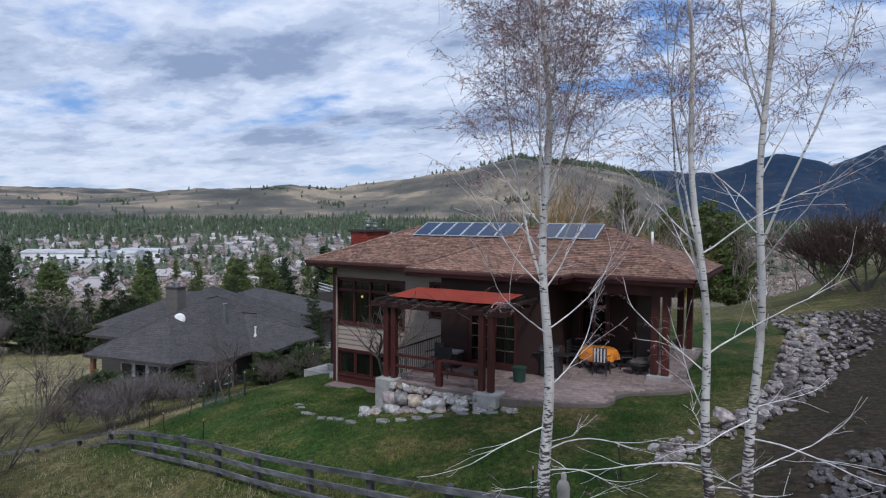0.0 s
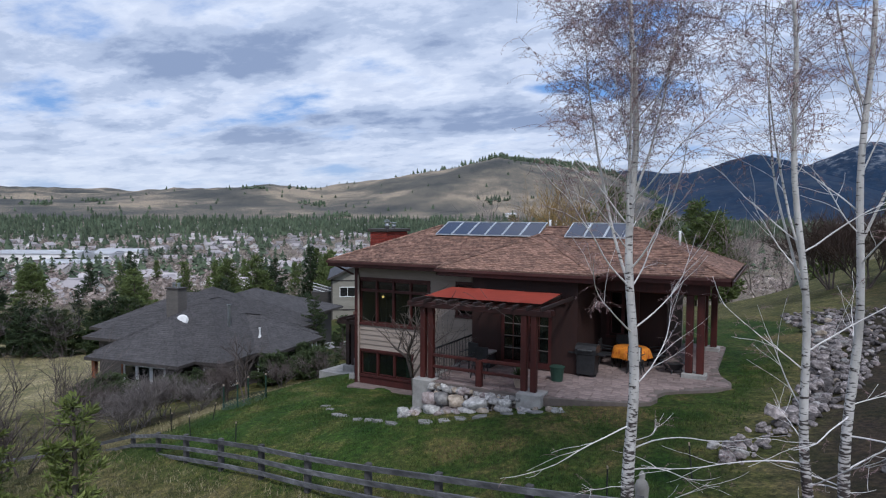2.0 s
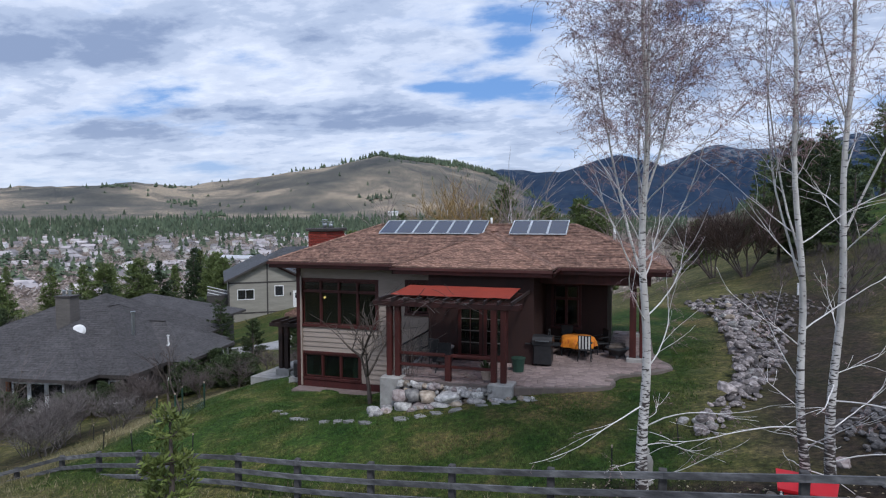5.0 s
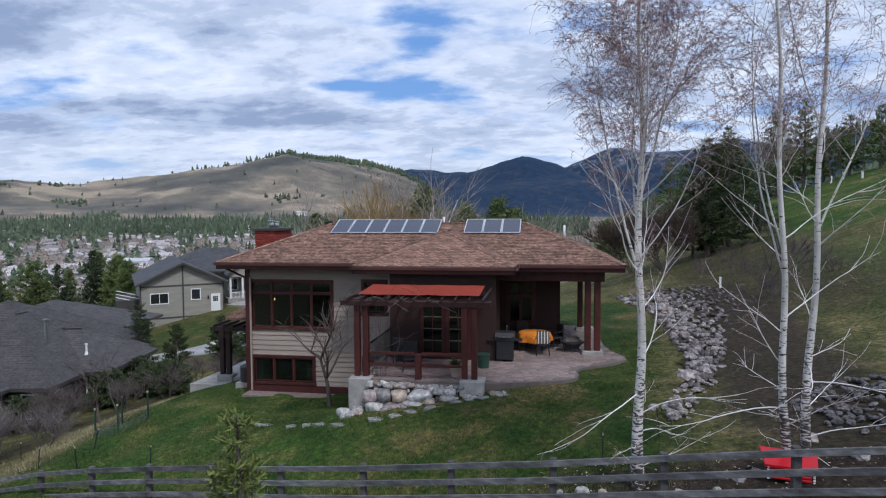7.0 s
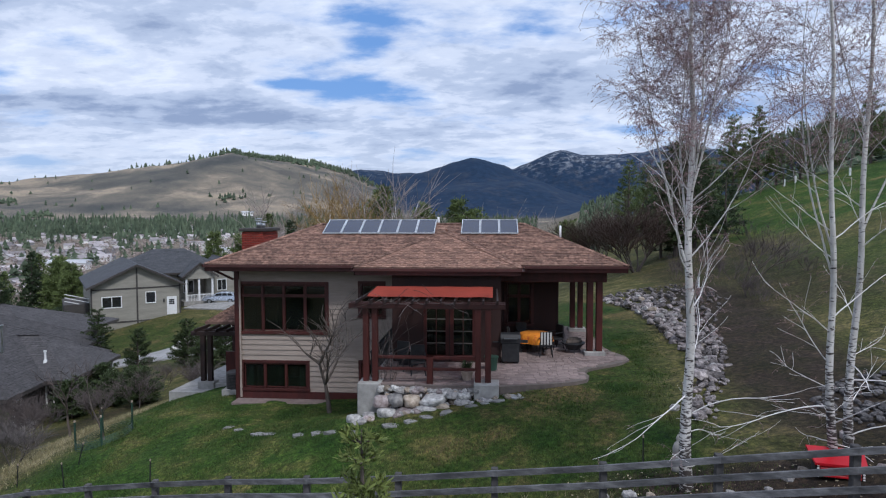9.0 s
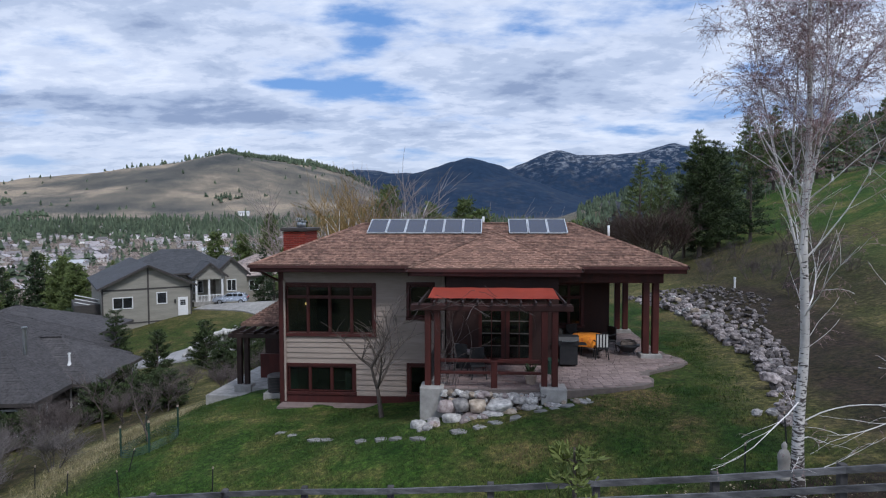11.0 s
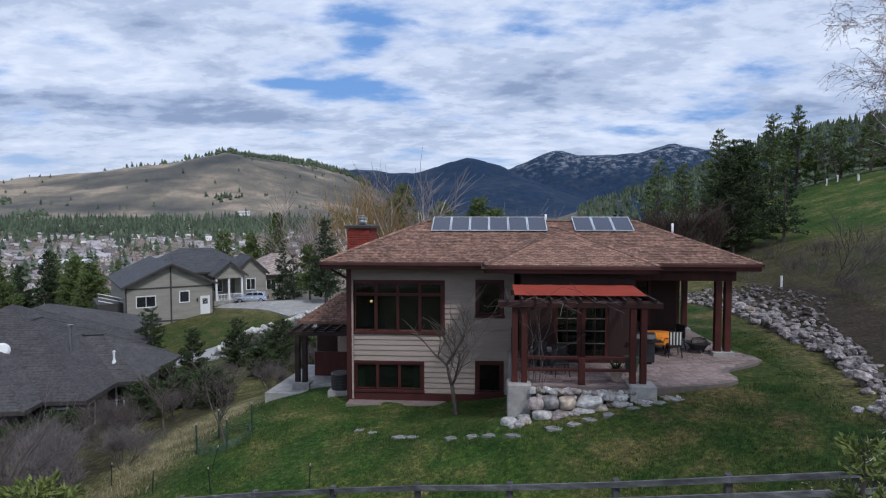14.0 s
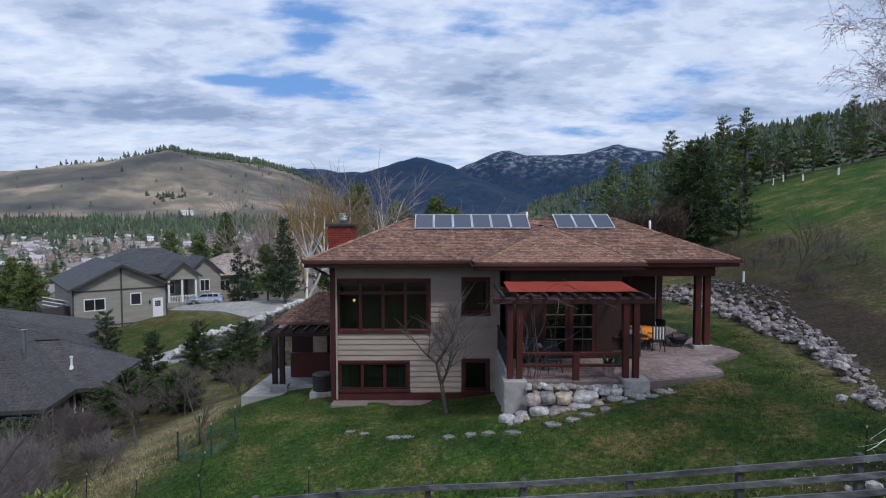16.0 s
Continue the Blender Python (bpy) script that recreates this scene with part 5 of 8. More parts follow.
def birch(x, y, z, h, rad, seed, lean=(0.0, 0.0), fork=0, wide=2.7, bow=0.0, full=1.0):
    r = random.Random(seed)
    t = thing("birch_tree", (x, y, z), label="bare white-barked birch with drooping twigs", category="tree", group="birches by the fence")
    trunk, boughs, fine = Soup(), Soup(), Soup()
    n = 30
    path = [Vector((lean[0] * h * (i / n) + bow * math.sin(3.1 * i / n) + 0.05 * math.sin(i * 0.7 + seed), lean[1] * h * (i / n) + 0.05 * math.cos(i * 0.6 + seed), -0.4 + (h + 0.4) * i / n)) for i in range(n + 1)]
    radii = [rad * (1 - 0.92 * (i / n) ** 0.9) * (1 + 0.45 * math.exp(-i / 3.0)) for i in range(n + 1)]
    trunk.tube(path, radii, 10)
    stems = [(path, radii)]
    for k in range(fork):
        i0 = r.randint(9, 14)
        a = r.uniform(0, 6.28)
        pts = [path[i0]]
        d = Vector((math.cos(a) * 0.36, math.sin(a) * 0.3, 1)).normalized()
        m = 14
        for i in range(m):
            d = (d + Vector((-math.cos(a) * 0.025, -math.sin(a) * 0.02, 0.04)) + Vector((r.uniform(-0.07, 0.07), r.uniform(-0.07, 0.07), 0))).normalized()
            pts.append(pts[-1] + d * (h * 0.46 / m))
        q = [radii[i0] * 0.4 * (1 - 0.9 * i / m) for i in range(m + 1)]
        trunk.tube(pts, q, 7)
        stems.append((pts, q))

    def sprig(p, d, length, thick):
        q = p + d * length
        s = d.cross(Vector((r.uniform(-1, 1), r.uniform(-1, 1), 0.3))).normalized() * thick
        fine.face(p, (p + q) * 0.5 + s, q, (p + q) * 0.5 - s)

    def dress(pts, length, start, dens, hang=1.0):
        """Thin drooping twigs with small catkins along a bough."""
        m = len(pts)
        for q in range(max(1, int(length * dens * full))):
            f = start + (1 - start) * r.random()
            i = min(m - 2, int(f * (m - 1)))
            p = pts[i].lerp(pts[i + 1], r.random())
            d = (pts[i + 1] - pts[i]).normalized()
            side = Vector((r.uniform(-1, 1), r.uniform(-1, 1), r.uniform(-0.5, 0.9)))
            sub = curve(p, d * 0.5 + side, r.uniform(0.16, 0.55) * hang, 4, -0.24, 0.26, r)
            fine.tube(sub, [0.0029, 0.0027, 0.0025, 0.0022, 0.0018], 3)
            for w in range(r.randint(5, 9)):
                j = r.randint(1, 4)
                v = Vector((r.uniform(-1, 1), r.uniform(-1, 1), r.uniform(-1.6, 0.5))).normalized()
                sprig(sub[j].lerp(sub[j - 1], r.random()), v, r.uniform(0.03, 0.08), 0.0048)

    for pts0, rr0 in stems:
        main = pts0 is path
        total = len(pts0) - 1
        count = 66 if main else 22
        for k in range(count):
            f = (0.05 + 0.94 * (k + r.random()) / count) if main else (0.15 + 0.84 * (k + r.random()) / count)
            i = min(total - 1, int(f * total))
            p = pts0[i].lerp(pts0[i + 1], f * total - i)
            a = k * 2.4 + r.uniform(-0.6, 0.6)
            hgt = p.z / h
            low = hgt < 0.15
            if low:
                if r.random() < 0.25:
                    continue
                length, el, droop = r.uniform(1.2, 2.7), r.uniform(-0.35, 0.7), r.uniform(-0.09, 0.02)
            elif hgt < 0.4:
                if r.random() < (0.4 if full > 0.8 else 0.62):
                    continue
                length, el, droop = wide * r.uniform(0.75, 1.25), r.uniform(0.55, 1.15), 0.015
            else:
                length, el, droop = wide * (1.03 - hgt) ** 0.55 * r.uniform(0.5, 1.3), r.uniform(0.8, 2.0), -0.02
            thick = min(rr0[i] * 0.3, 0.0045 + 0.0046 * length)
            d = Vector((math.cos(a), math.sin(a), el)).normalized()
            pts = [p]
            m = 10
            for q in range(m):
                bend = droop if not low or q < 6 else 0.1
                d = (d + Vector((r.uniform(-0.13, 0.13), r.uniform(-0.13, 0.13), bend + r.uniform(-0.07, 0.07)))).normalized()
                pts.append(pts[-1] + d * (length / m))
            boughs.tube(pts, [thick * (1 - 0.82 * q / m) for q in range(m + 1)], 5)
            crown = hgt > 0.4
            for q in range(7 if crown else r.randint(3, 5)):
                j = r.randint(2, m - 1)
                out = (pts[j] - pts[j - 1]).normalized() + Vector((r.uniform(-1, 1), r.uniform(-1, 1), r.uniform(-0.5, 0.6))) * 0.75
                sub = curve(pts[j], out, min(1.3, length * r.uniform(0.25, 0.55)), 6, -0.05 if crown else 0.0, 0.16, r)
                (fine if crown else boughs).tube(sub, [max(0.003, thick * 0.36 * (1 - 0.12 * e)) for e in range(7)], 4)
                dress(sub, length * 0.4, 0.15, 11 if crown else 2 if low else 8, 1.1 if crown else 0.8)
            dress(pts, length, 0.5 if crown else 0.45, 9 if crown else 1.2 if low else 6, 1.1 if crown else 0.8)
    trunk.make("trunk", "birch", t, smooth=True)
    boughs.make("branchwork", "limb", t, smooth=True)
    fine.make("crown", "twig", t, label="fine reddish drooping twigs")
    return t


birch(-4.02, 10.9, ground_z(-4.02, 10.9), 14.5, 0.112, 3, (-0.010, -0.018), 4, 2.7, full=0.9)
birch(-1.12, 10.85, ground_z(-1.12, 10.85), 14.0, 0.08, 8, (-0.068, -0.075), 2, 2.0, 0.04, full=0.5)
birch(-0.67, 11.15, ground_z(-0.67, 11.15), 15.0, 0.084, 15, (0.005, -0.035), 2, 2.0, 0.05, full=0.5)

# ---- the rail fence ----
FENCE = [(-31.0, 13.2), (-28.6, 14.3), (-26.4, 14.9), (-24.1, 14.85), (-21.6, 14.1), (-19.2, 13.35), (-17.0, 12.85), (-14.8, 12.35), (-12.6, 11.8), (-10.3, 11.3), (-8.1, 10.8), (-5.85, 10.35),
         (-3.7, 9.85), (-1.5, 9.2), (0.7, 8.5), (2.9, 7.8), (5.1, 7.1)]
TOPS = {-31.0: -2.9, -28.6: -2.4, -26.4: -1.8, -24.1: -1.05, -21.6: -0.35, -19.2: 0.22, -17.0: 0.62, -14.8: 0.98, -12.6: 1.3, -10.3: 1.66, -8.1: 2.05, -5.85: 2.42, -3.7: 2.85, -1.5: 3.33, 0.7: 3.8, 2.9: 4.3, 5.1: 4.8}
fence = thing("rail_fence", (-8.0, 10.8, 0.9), label="weathered grey three-rail timber fence across the slope", category="fence", in_world=True)
for i, (x, y) in enumerate(FENCE):
    zt = TOPS[x]
    part("post", box(x - 0.075, x + 0.075, y + 0.04, y + 0.19, zt - 1.9, zt + 0.02, bevel=0.015), "post_dark", fence)
    if i + 1 < len(FENCE):
        x2, y2 = FENCE[i + 1]
        for k in range(3):
            a, b = Vector((x, y, zt - 0.06 - 0.36 * k)), Vector((x2, y2, TOPS[x2] - 0.06 - 0.36 * k))
            d = (b - a).normalized()
            part("rail", beam(a - d * 0.06, b + d * 0.06, 0.05, 0.125), "fence", fence)


# ---- stones ----
def rock_mesh(name, seed, material, flat=0.7, sub=2, lump=0.42, smooth_=False):
    r = random.Random(seed)
    bm = bmesh.new()
    bmesh.ops.create_icosphere(bm, subdivisions=sub, radius=0.5)
    off = Vector((r.random() * 9, r.random() * 9, r.random() * 9))
    sx, sy = r.uniform(0.85, 1.25), r.uniform(0.7, 1.0)
    for v in bm.verts:
        k = 1 + lump * noise.noise(v.co * 2.2 + off) + 0.12 * noise.noise(v.co * 6 + off)
        v.co = Vector((v.co.x * sx * k, v.co.y * sy * k, max(-0.32, min(0.36, v.co.z * k)) * flat * 1.25))
    return finish(name, bm, material, smooth=smooth_)


ROCKS = [rock_mesh("boulder", 20 + i, ("rock", "rock", "rock_pink", "rock_warm")[i % 4]) for i in range(12)]
WASHED = [rock_mesh("boulder", 80 + i, ("rock", "rock_pale", "rock_pink", "rock", "rock_warm", "rock_pale")[i % 6], 0.85, 3, 0.34, True) for i in range(12)]
DIM = [rock_mesh("boulder", 40 + i, "rock_dim", sub=2) for i in range(7)]
SLATE = [rock_mesh("boulder", 60 + i, "rock_slate", sub=2) for i in range(5)]
rr = random.Random(11)

pile = thing("boulder_wall", (-10.2, 17.0, 1.1), label="stacked pale boulders holding up the patio edge", category="boulder wall", in_world=True)
# big washed boulders (place along the wall, height, width, depth), a row of small ones under the patio's edge, and chinking
BIG = ((-11.62, 1.62, 0.5, 0.5), (-11.2, 1.66, 0.6, 0.5), (-10.68, 1.64, 0.68, 0.5), (-10.0, 1.68, 1.0, 0.38), (-9.4, 1.82, 0.5, 0.3), (-11.45, 1.28, 0.64, 0.45), (-10.85, 1.28, 0.66, 0.46), (-10.25, 1.38, 0.7, 0.42), (-9.75, 1.5, 0.5, 0.3),
       (-9.05, 1.8, 0.42, 0.3), (-9.1, 1.62, 0.4, 0.3), (-12.68, 0.92, 0.58, 0.5), (-12.28, 0.82, 0.7, 0.38), (-12.2, 1.05, 0.48, 0.34), (-11.62, 0.92, 0.75, 0.34), (-10.68, 1.12, 0.48, 0.3), (-8.3, 1.62, 0.5, 0.4))
for k, (x, z, w, h) in enumerate(BIG):
    y = 16.55 + 0.55 * (z - 1.1)
    if x < -11.9:
        x, y, z = x + 0.2, y + 0.1, z + 0.14
    piece("boulder", WASHED[(k * 7 + 2) % 12], pile, pose(x, y - 0.04, z + 0.1, rr.uniform(-8, 8), rr.uniform(-8, 8), rr.uniform(-14, 14)) @ Matrix.Diagonal((w * 0.93, w * 0.75, h * 1.02, 1)))
for k in range(20):
    x = -11.7 + 3.0 * (k + rr.uniform(-0.3, 0.3)) / 19
    s = rr.uniform(0.2, 0.36)
    piece("boulder", rr.choice(WASHED), pile, pose(x, 17.1 + rr.uniform(-0.05, 0.05), 2.02 + rr.uniform(-0.05, 0.04), rr.uniform(-20, 20), rr.uniform(-20, 20), rr.uniform(0, 360)) @ Matrix.Diagonal((s, s * 0.85, s * 0.8, 1)))
for k in range(60):
    f = rr.random()
    x, low = -11.75 + 3.0 * f, 1.0 + 0.42 * f
    z = low + (2.0 - low) * rr.random()
    s = rr.uniform(0.13, 0.24)
    piece("boulder", rr.choice(WASHED), pile, pose(x, 16.68 + 0.5 * (z - 1.1), z, rr.uniform(-25, 25), rr.uniform(-25, 25), rr.uniform(0, 360)) @ Matrix.Diagonal((s, s * 0.85, s * 0.85, 1)))
for k in range(24):
    f = rr.random()
    x, y = -12.6 + 5.4 * f, 16.2 + 0.85 * f + rr.uniform(-0.1, 0.15)
    s = rr.uniform(0.16, 0.36) * (1 - 0.3 * f)
    piece("boulder", rr.choice(WASHED), pile, pose(x, y, ground_z(x, y) + 0.1 * s, rr.uniform(-20, 20), rr.uniform(-20, 20), rr.uniform(0, 360)) @ Matrix.Diagonal((s, s * 0.85, s * 0.8, 1)))
part("earth_bank", thick_face([(-11.75, 16.75, 1.0), (-8.8, 16.95, 1.4), (-8.8, 17.24, 2.08), (-11.75, 17.24, 2.08)], 0.5), "joint", pile)

flag = []
for k in range(5):
    r = random.Random(60 + k)
    n = r.randint(4, 5)
    flag.append(finish("stepping_stone", poly_slab([(r.uniform(0.34, 0.5) * math.cos(6.28 * i / n + 0.4), r.uniform(0.2, 0.32) * math.sin(6.28 * i / n + 0.4)) for i in range(n)], -0.08, 0.012), "flagstone"))
for x, y, s, a in ((-17.5, 18.8, 0.7, 20), (-17.0, 18.4, 0.6, 10), (-15.9, 17.5, 0.9, 5), (-15.5, 17.3, 0.7, 0), (-14.2, 16.4, 0.75, 10), (-13.55, 16.15, 0.7, 5), (-13.0, 15.95, 0.8, 15), (-12.35, 15.65, 0.8, 0), (-11.2, 15.75, 0.9, -5), (-10.6, 15.9, 0.75, 20),
                   (-10.1, 16.05, 0.75, 0), (-9.55, 16.25, 0.85, 60), (-8.75, 16.5, 0.7, 20), (-8.35, 16.6, 0.6, 0), (-7.95, 16.75, 0.75, 30), (-7.45, 17.0, 1.25, -35)):
    ob = new("stepping_stone", flag[int(abs(x * 7)) % 5])
    ob.matrix_world = pose(x, y, ground_z(x, y) + 0.01, 0, 0, a) @ Matrix.Diagonal((s * 0.8, s * 0.8, 1, 1))
    tagged(ob, "flat grey stepping stone set in the lawn", "stepping stone", "stepping stones across the lawn")

bank = thing("rock_bank", (0.4, 24.0, 2.4), label="long bank of grey boulders edging the lawn", category="rock bank", in_world=True)
EDGE_Y = [13.6, 15.7, 18.7, 21.4, 24, 27, 31, 34.7, 38]
EDGE_X = [-3.0, -2.4, -1.35, -0.75, -0.7, -0.6, -0.5, -0.9, -1.6]
for i in range(290):
    y = 14.2 + 22.5 * (i / 290) + rr.uniform(-0.3, 0.3)
    wide = np.interp(y, [14, 17, 21, 26, 36], [0.7, 0.9, 1.2, 2.2, 3.2])
    f = rr.random() ** 1.5
    x = float(np.interp(y, EDGE_Y, EDGE_X)) + wide * f
    s = rr.uniform(0.22, 0.62) * (1.05 - 0.5 * f) * (0.62 if y < 17.5 else 1.0)
    z = ground_z(x, y) + 0.1 * s + 0.28 * f * (1 - f) + (0.25 if f < 0.25 and i % 3 == 0 else 0)
    piece("boulder", rr.choice(DIM if rr.random() < (0.93 if y < 24 else 0.7) else ROCKS), bank, pose(x, y, z, rr.uniform(-25, 25), rr.uniform(-25, 25), rr.uniform(0, 360)) @ Matrix.Diagonal((s, s * 0.85, s * 0.8, 1)))
rubble = Soup()
SHARDS = [[v.co.copy() for v in me.vertices] for me in DIM]
FACETS = [[tuple(p.vertices) for p in me.polygons] for me in DIM]


def scatter_rock(soup, x, y, z, s):
    k = rr.randrange(len(SHARDS))
    m = pose(x, y, z, rr.uniform(-30, 30), rr.uniform(-30, 30), rr.uniform(0, 360)) @ Matrix.Diagonal((s, s * 0.85, s * 0.8, 1))
    soup.solid([m @ v for v in SHARDS[k]], FACETS[k])


for i in range(720):
    y = 17.0 + 21.5 * rr.random() ** 0.8
    wide = float(np.interp(y, [17, 21, 26, 31, 38], [0.7, 1.1, 2.2, 4.6, 5.0]))
    f = rr.random() ** 1.25
    x = float(np.interp(y, EDGE_Y, EDGE_X)) + 0.1 + wide * f
    scatter_rock(rubble, x, y, ground_z(x, y) + 0.04 + 0.3 * f * (1 - f), rr.uniform(0.14, 0.4) * (1.05 - 0.5 * f))
rubble.v = [(p[0] - 0.4, p[1] - 24.0, p[2] - 2.4) for p in rubble.v]
rubble.make("rubble", "rock_dim", bank, kind="stuff")
riprap = Soup()
for i in range(420):
    y = rr.uniform(53.5, 66)
    f = rr.random()
    x = float(np.interp(y, [52, 59, 68], [-41.5, -36.5, -33.0])) + 1.5 + 3.0 * f
    scatter_rock(riprap, x, y, ground_z(x, y) + 0.15 + 1.9 * f, rr.uniform(0.4, 1.0))
riprap.make("stone_bank", "rock_pale", None, label="bank of pale broken stone above the lane", category="stone bank", kind="stuff")
scree = thing("rock_heap", (2.0, 13.6, 2.7), label="heap of small dark grey stones on the slope", category="rock heap", in_world=True)
for i in range(260):
    a, q = rr.uniform(0, 6.28), rr.random() ** 0.5
    x, y = 2.3 + 2.1 * q * math.cos(a), 13.6 + 2.5 * q * math.sin(a)
    s = rr.uniform(0.12, 0.3)
    piece("boulder", rr.choice(SLATE), scree, pose(x, y, ground_z(x, y) + 0.12 * (1 - q) + 0.05, rr.uniform(-30, 30), rr.uniform(-30, 30), rr.uniform(0, 360)) @ Matrix.Diagonal((s, s * 0.85, s * 0.75, 1)))
for x, y, s in ((-3.0, 15.4, 0.35), (-2.6, 15.3, 0.4), (-5.2, 10.9, 0.34), (-4.8, 10.75, 0.25), (-2.1, 10.6, 0.3), (-1.7, 10.8, 0.25), (0.3, 10.9, 0.4), (0.8, 10.7, 0.3), (-5.7, 11.0, 0.22), (-0.2, 12.0, 0.4), (-3.3, 10.4, 0.22), (-2.6, 10.3, 0.2), (-0.3, 10.4, 0.25)):
    ob = new("boulder", rr.choice(ROCKS))
    ob.matrix_world = pose(x, y, ground_z(x, y) + 0.08 * s, 0, 0, rr.uniform(0, 360)) @ Matrix.Diagonal((s, s, s * 0.8, 1))
    tagged(ob, "loose grey boulder lying in the grass", "boulder", "loose boulders by the fence")


# ---- plants ----
def bare_tree(name, x, y, h, seed, label, material="bark", thick=0.06, spread=0.8, stems=1, depth=3, fine="shrub", group="", least=0.004, busy=0):
    r = random.Random(seed)
    z = ground_z(x, y)
    t = thing(name, (x, y, z), label=label, category="shrub" if stems > 3 else "tree", group=group)
    wood_, twig_ = Soup(), Soup()

    def grow(p, d, length, rad, lev):
        pts = curve(p, d, length, 5, 0.05 if lev < 2 else 0.0, 0.14, r)
        if lev < 2:
            wood_.tube(pts, [rad * (1 - 0.12 * i) for i in range(6)], 5)
        else:
            twig_.tube([pts[0], pts[2], pts[5]], [rad, rad * 0.76, rad * 0.4], 3)
        if lev >= depth:
            return
        for k in range((r.randint(4, 6) if lev < 2 else r.randint(3, 5)) + busy):
            i = r.randint(2, 5) if lev else r.randint(3, 5)
            a = r.uniform(0, 6.28)
            nd = (pts[i] - pts[i - 1]).normalized() + Vector((math.cos(a), math.sin(a), r.uniform(0.0, 0.5))) * spread
            grow(pts[i], nd, length * r.uniform(0.5, 0.85), max(least, rad * 0.5), lev + 1)

    for s in range(stems):
        a = r.uniform(0, 6.28)
        tilt = 0.12 if stems == 1 else r.uniform(0.2, 0.9)
        grow(Vector((0.12 * math.cos(a) * (stems > 1), 0.12 * math.sin(a) * (stems > 1), -0.15)), Vector((math.cos(a) * tilt, math.sin(a) * tilt, 1)), h * (0.42 if stems == 1 else 0.5), thick, 0)
    wood_.make("stem", material, t, smooth=True)
    if twig_.v:
        twig_.make("crown", fine, t)
    return t


def conifer(name, x, y, h, rad, seed, label, material="needle", tuft=0.34, whorls=None, lowest=0.08, group="", dens=1.0, z=None, taper=0.75):
    """A conifer: tapered trunk, limbs in whorls, and many small sprays of needles along each limb."""
    r = random.Random(seed)
    z = ground_z(x, y) if z is None else z
    t = thing(name, (x, y, z), label=label, category="tree", group=group)
    trunk, sprays = Soup(), Soup()
    trunk.tube([Vector((0, 0, -0.3)), Vector((0.02 * h * r.uniform(-1, 1) * 0.3, 0, h * 0.5)), Vector((0, 0, h))], [0.02 * h + 0.02, 0.012 * h + 0.01, 0.01], 6)
    whorls = whorls or int(max(9, min(26, h * 2.2)))
    for k in range(whorls):
        f = lowest + (1 - lowest) * (k + r.random() * 0.5) / whorls
        reach = rad * (1 - f) ** taper * (0.55 + 0.45 * min(1, f / 0.22)) + 0.08
        for b in range(max(3, int((5 + 4 * (1 - f)) * dens))):
            a = r.uniform(0, 6.28)
            L = reach * r.uniform(0.55, 1.15)
            d = Vector((math.cos(a), math.sin(a), r.uniform(-0.05, 0.35) + 0.3 * f))
            pts = curve((0, 0, f * h), d, L, 4, 0.02, 0.08, r)
            trunk.tube(pts, [0.012 + 0.006 * L] * 2 + [0.008, 0.006, 0.004], 3)
            for q in range(max(4, int(L / tuft * 4.5 * dens))):
                g = 0.2 + 0.8 * r.random() ** 0.7
                i = min(3, int(g * 4))
                p = pts[i].lerp(pts[i + 1], g * 4 - i) + Vector((r.uniform(-1, 1), r.uniform(-1, 1), r.uniform(-0.6, 0.9))) * tuft * 0.4
                out = (pts[i + 1] - pts[i]).normalized()
                for w in range(3):
                    v = (out * 0.6 + Vector((r.uniform(-1, 1), r.uniform(-1, 1), r.uniform(-0.4, 1.0)))).normalized() * tuft * r.uniform(0.5, 1.0)
                    s = v.cross(Vector((r.uniform(-1, 1), r.uniform(-1, 1), r.uniform(-1, 1)))).normalized() * tuft * 0.1
                    sprays.face(p, p + v * 0.55 + s, p + v, p + v * 0.55 - s)
    trunk.make("trunk", "bark", t)
    sprays.make("crown", material, t)
    return t


G = "pines on the slope above the house"
for i, (x, y, h, w) in enumerate(((12.0, 93.1, 15.5, 3.6), (11.0, 78.0, 8.5, 2.6), (17.2, 83.2, 11.8, 3.2), (9.9, 57.9, 8.2, 2.6), (19.6, 73.2, 9.6, 2.8), (22.8, 74.2, 9.8, 2.6), (26.6, 72.1, 6.5, 1.9), (28.7, 70.1, 6.8, 2.0),
                                  (31.9, 68.1, 7.5, 2.3), (24.6, 73.5, 6.0, 1.8), (35.0, 66.0, 7.0, 2.2), (14.0, 66.0, 7.0, 2.3))):
    conifer("pine_tree", x, y, h, w, 100 + i, "tall green pine on the grassy slope", "needle", 0.36, group=G, dens=1.15, taper=0.6)
conifer("fir_tree", 7.1, 51.4, 9.4, 3.4, 133, "tall broad green pine beyond the lawn", "needle_mid", 0.36, group="firs beyond the rock bank", dens=1.5, taper=0.55)
conifer("fir_tree", 10.4, 57.5, 8.8, 3.2, 134, "tall broad green pine beyond the lawn", "needle_mid", 0.36, group="firs beyond the rock bank", dens=1.4, taper=0.55)
conifer("fir_tree", 9.0, 52.5, 7.2, 2.9, 130, "broad dark green fir beyond the lawn", "needle_dark", 0.34, group="firs beyond the rock bank", dens=1.0)
conifer("fir_tree", 10.6, 50.0, 5.8, 2.3, 131, "broad dark green fir beyond the lawn", "needle_dark", 0.34, group="firs beyond the rock bank", dens=1.0)
conifer("fir_tree", 6.3, 53.0, 6.2, 2.5, 132, "broad dark green fir beyond the lawn", "needle_dark", 0.34, group="firs beyond the rock bank", dens=1.2)
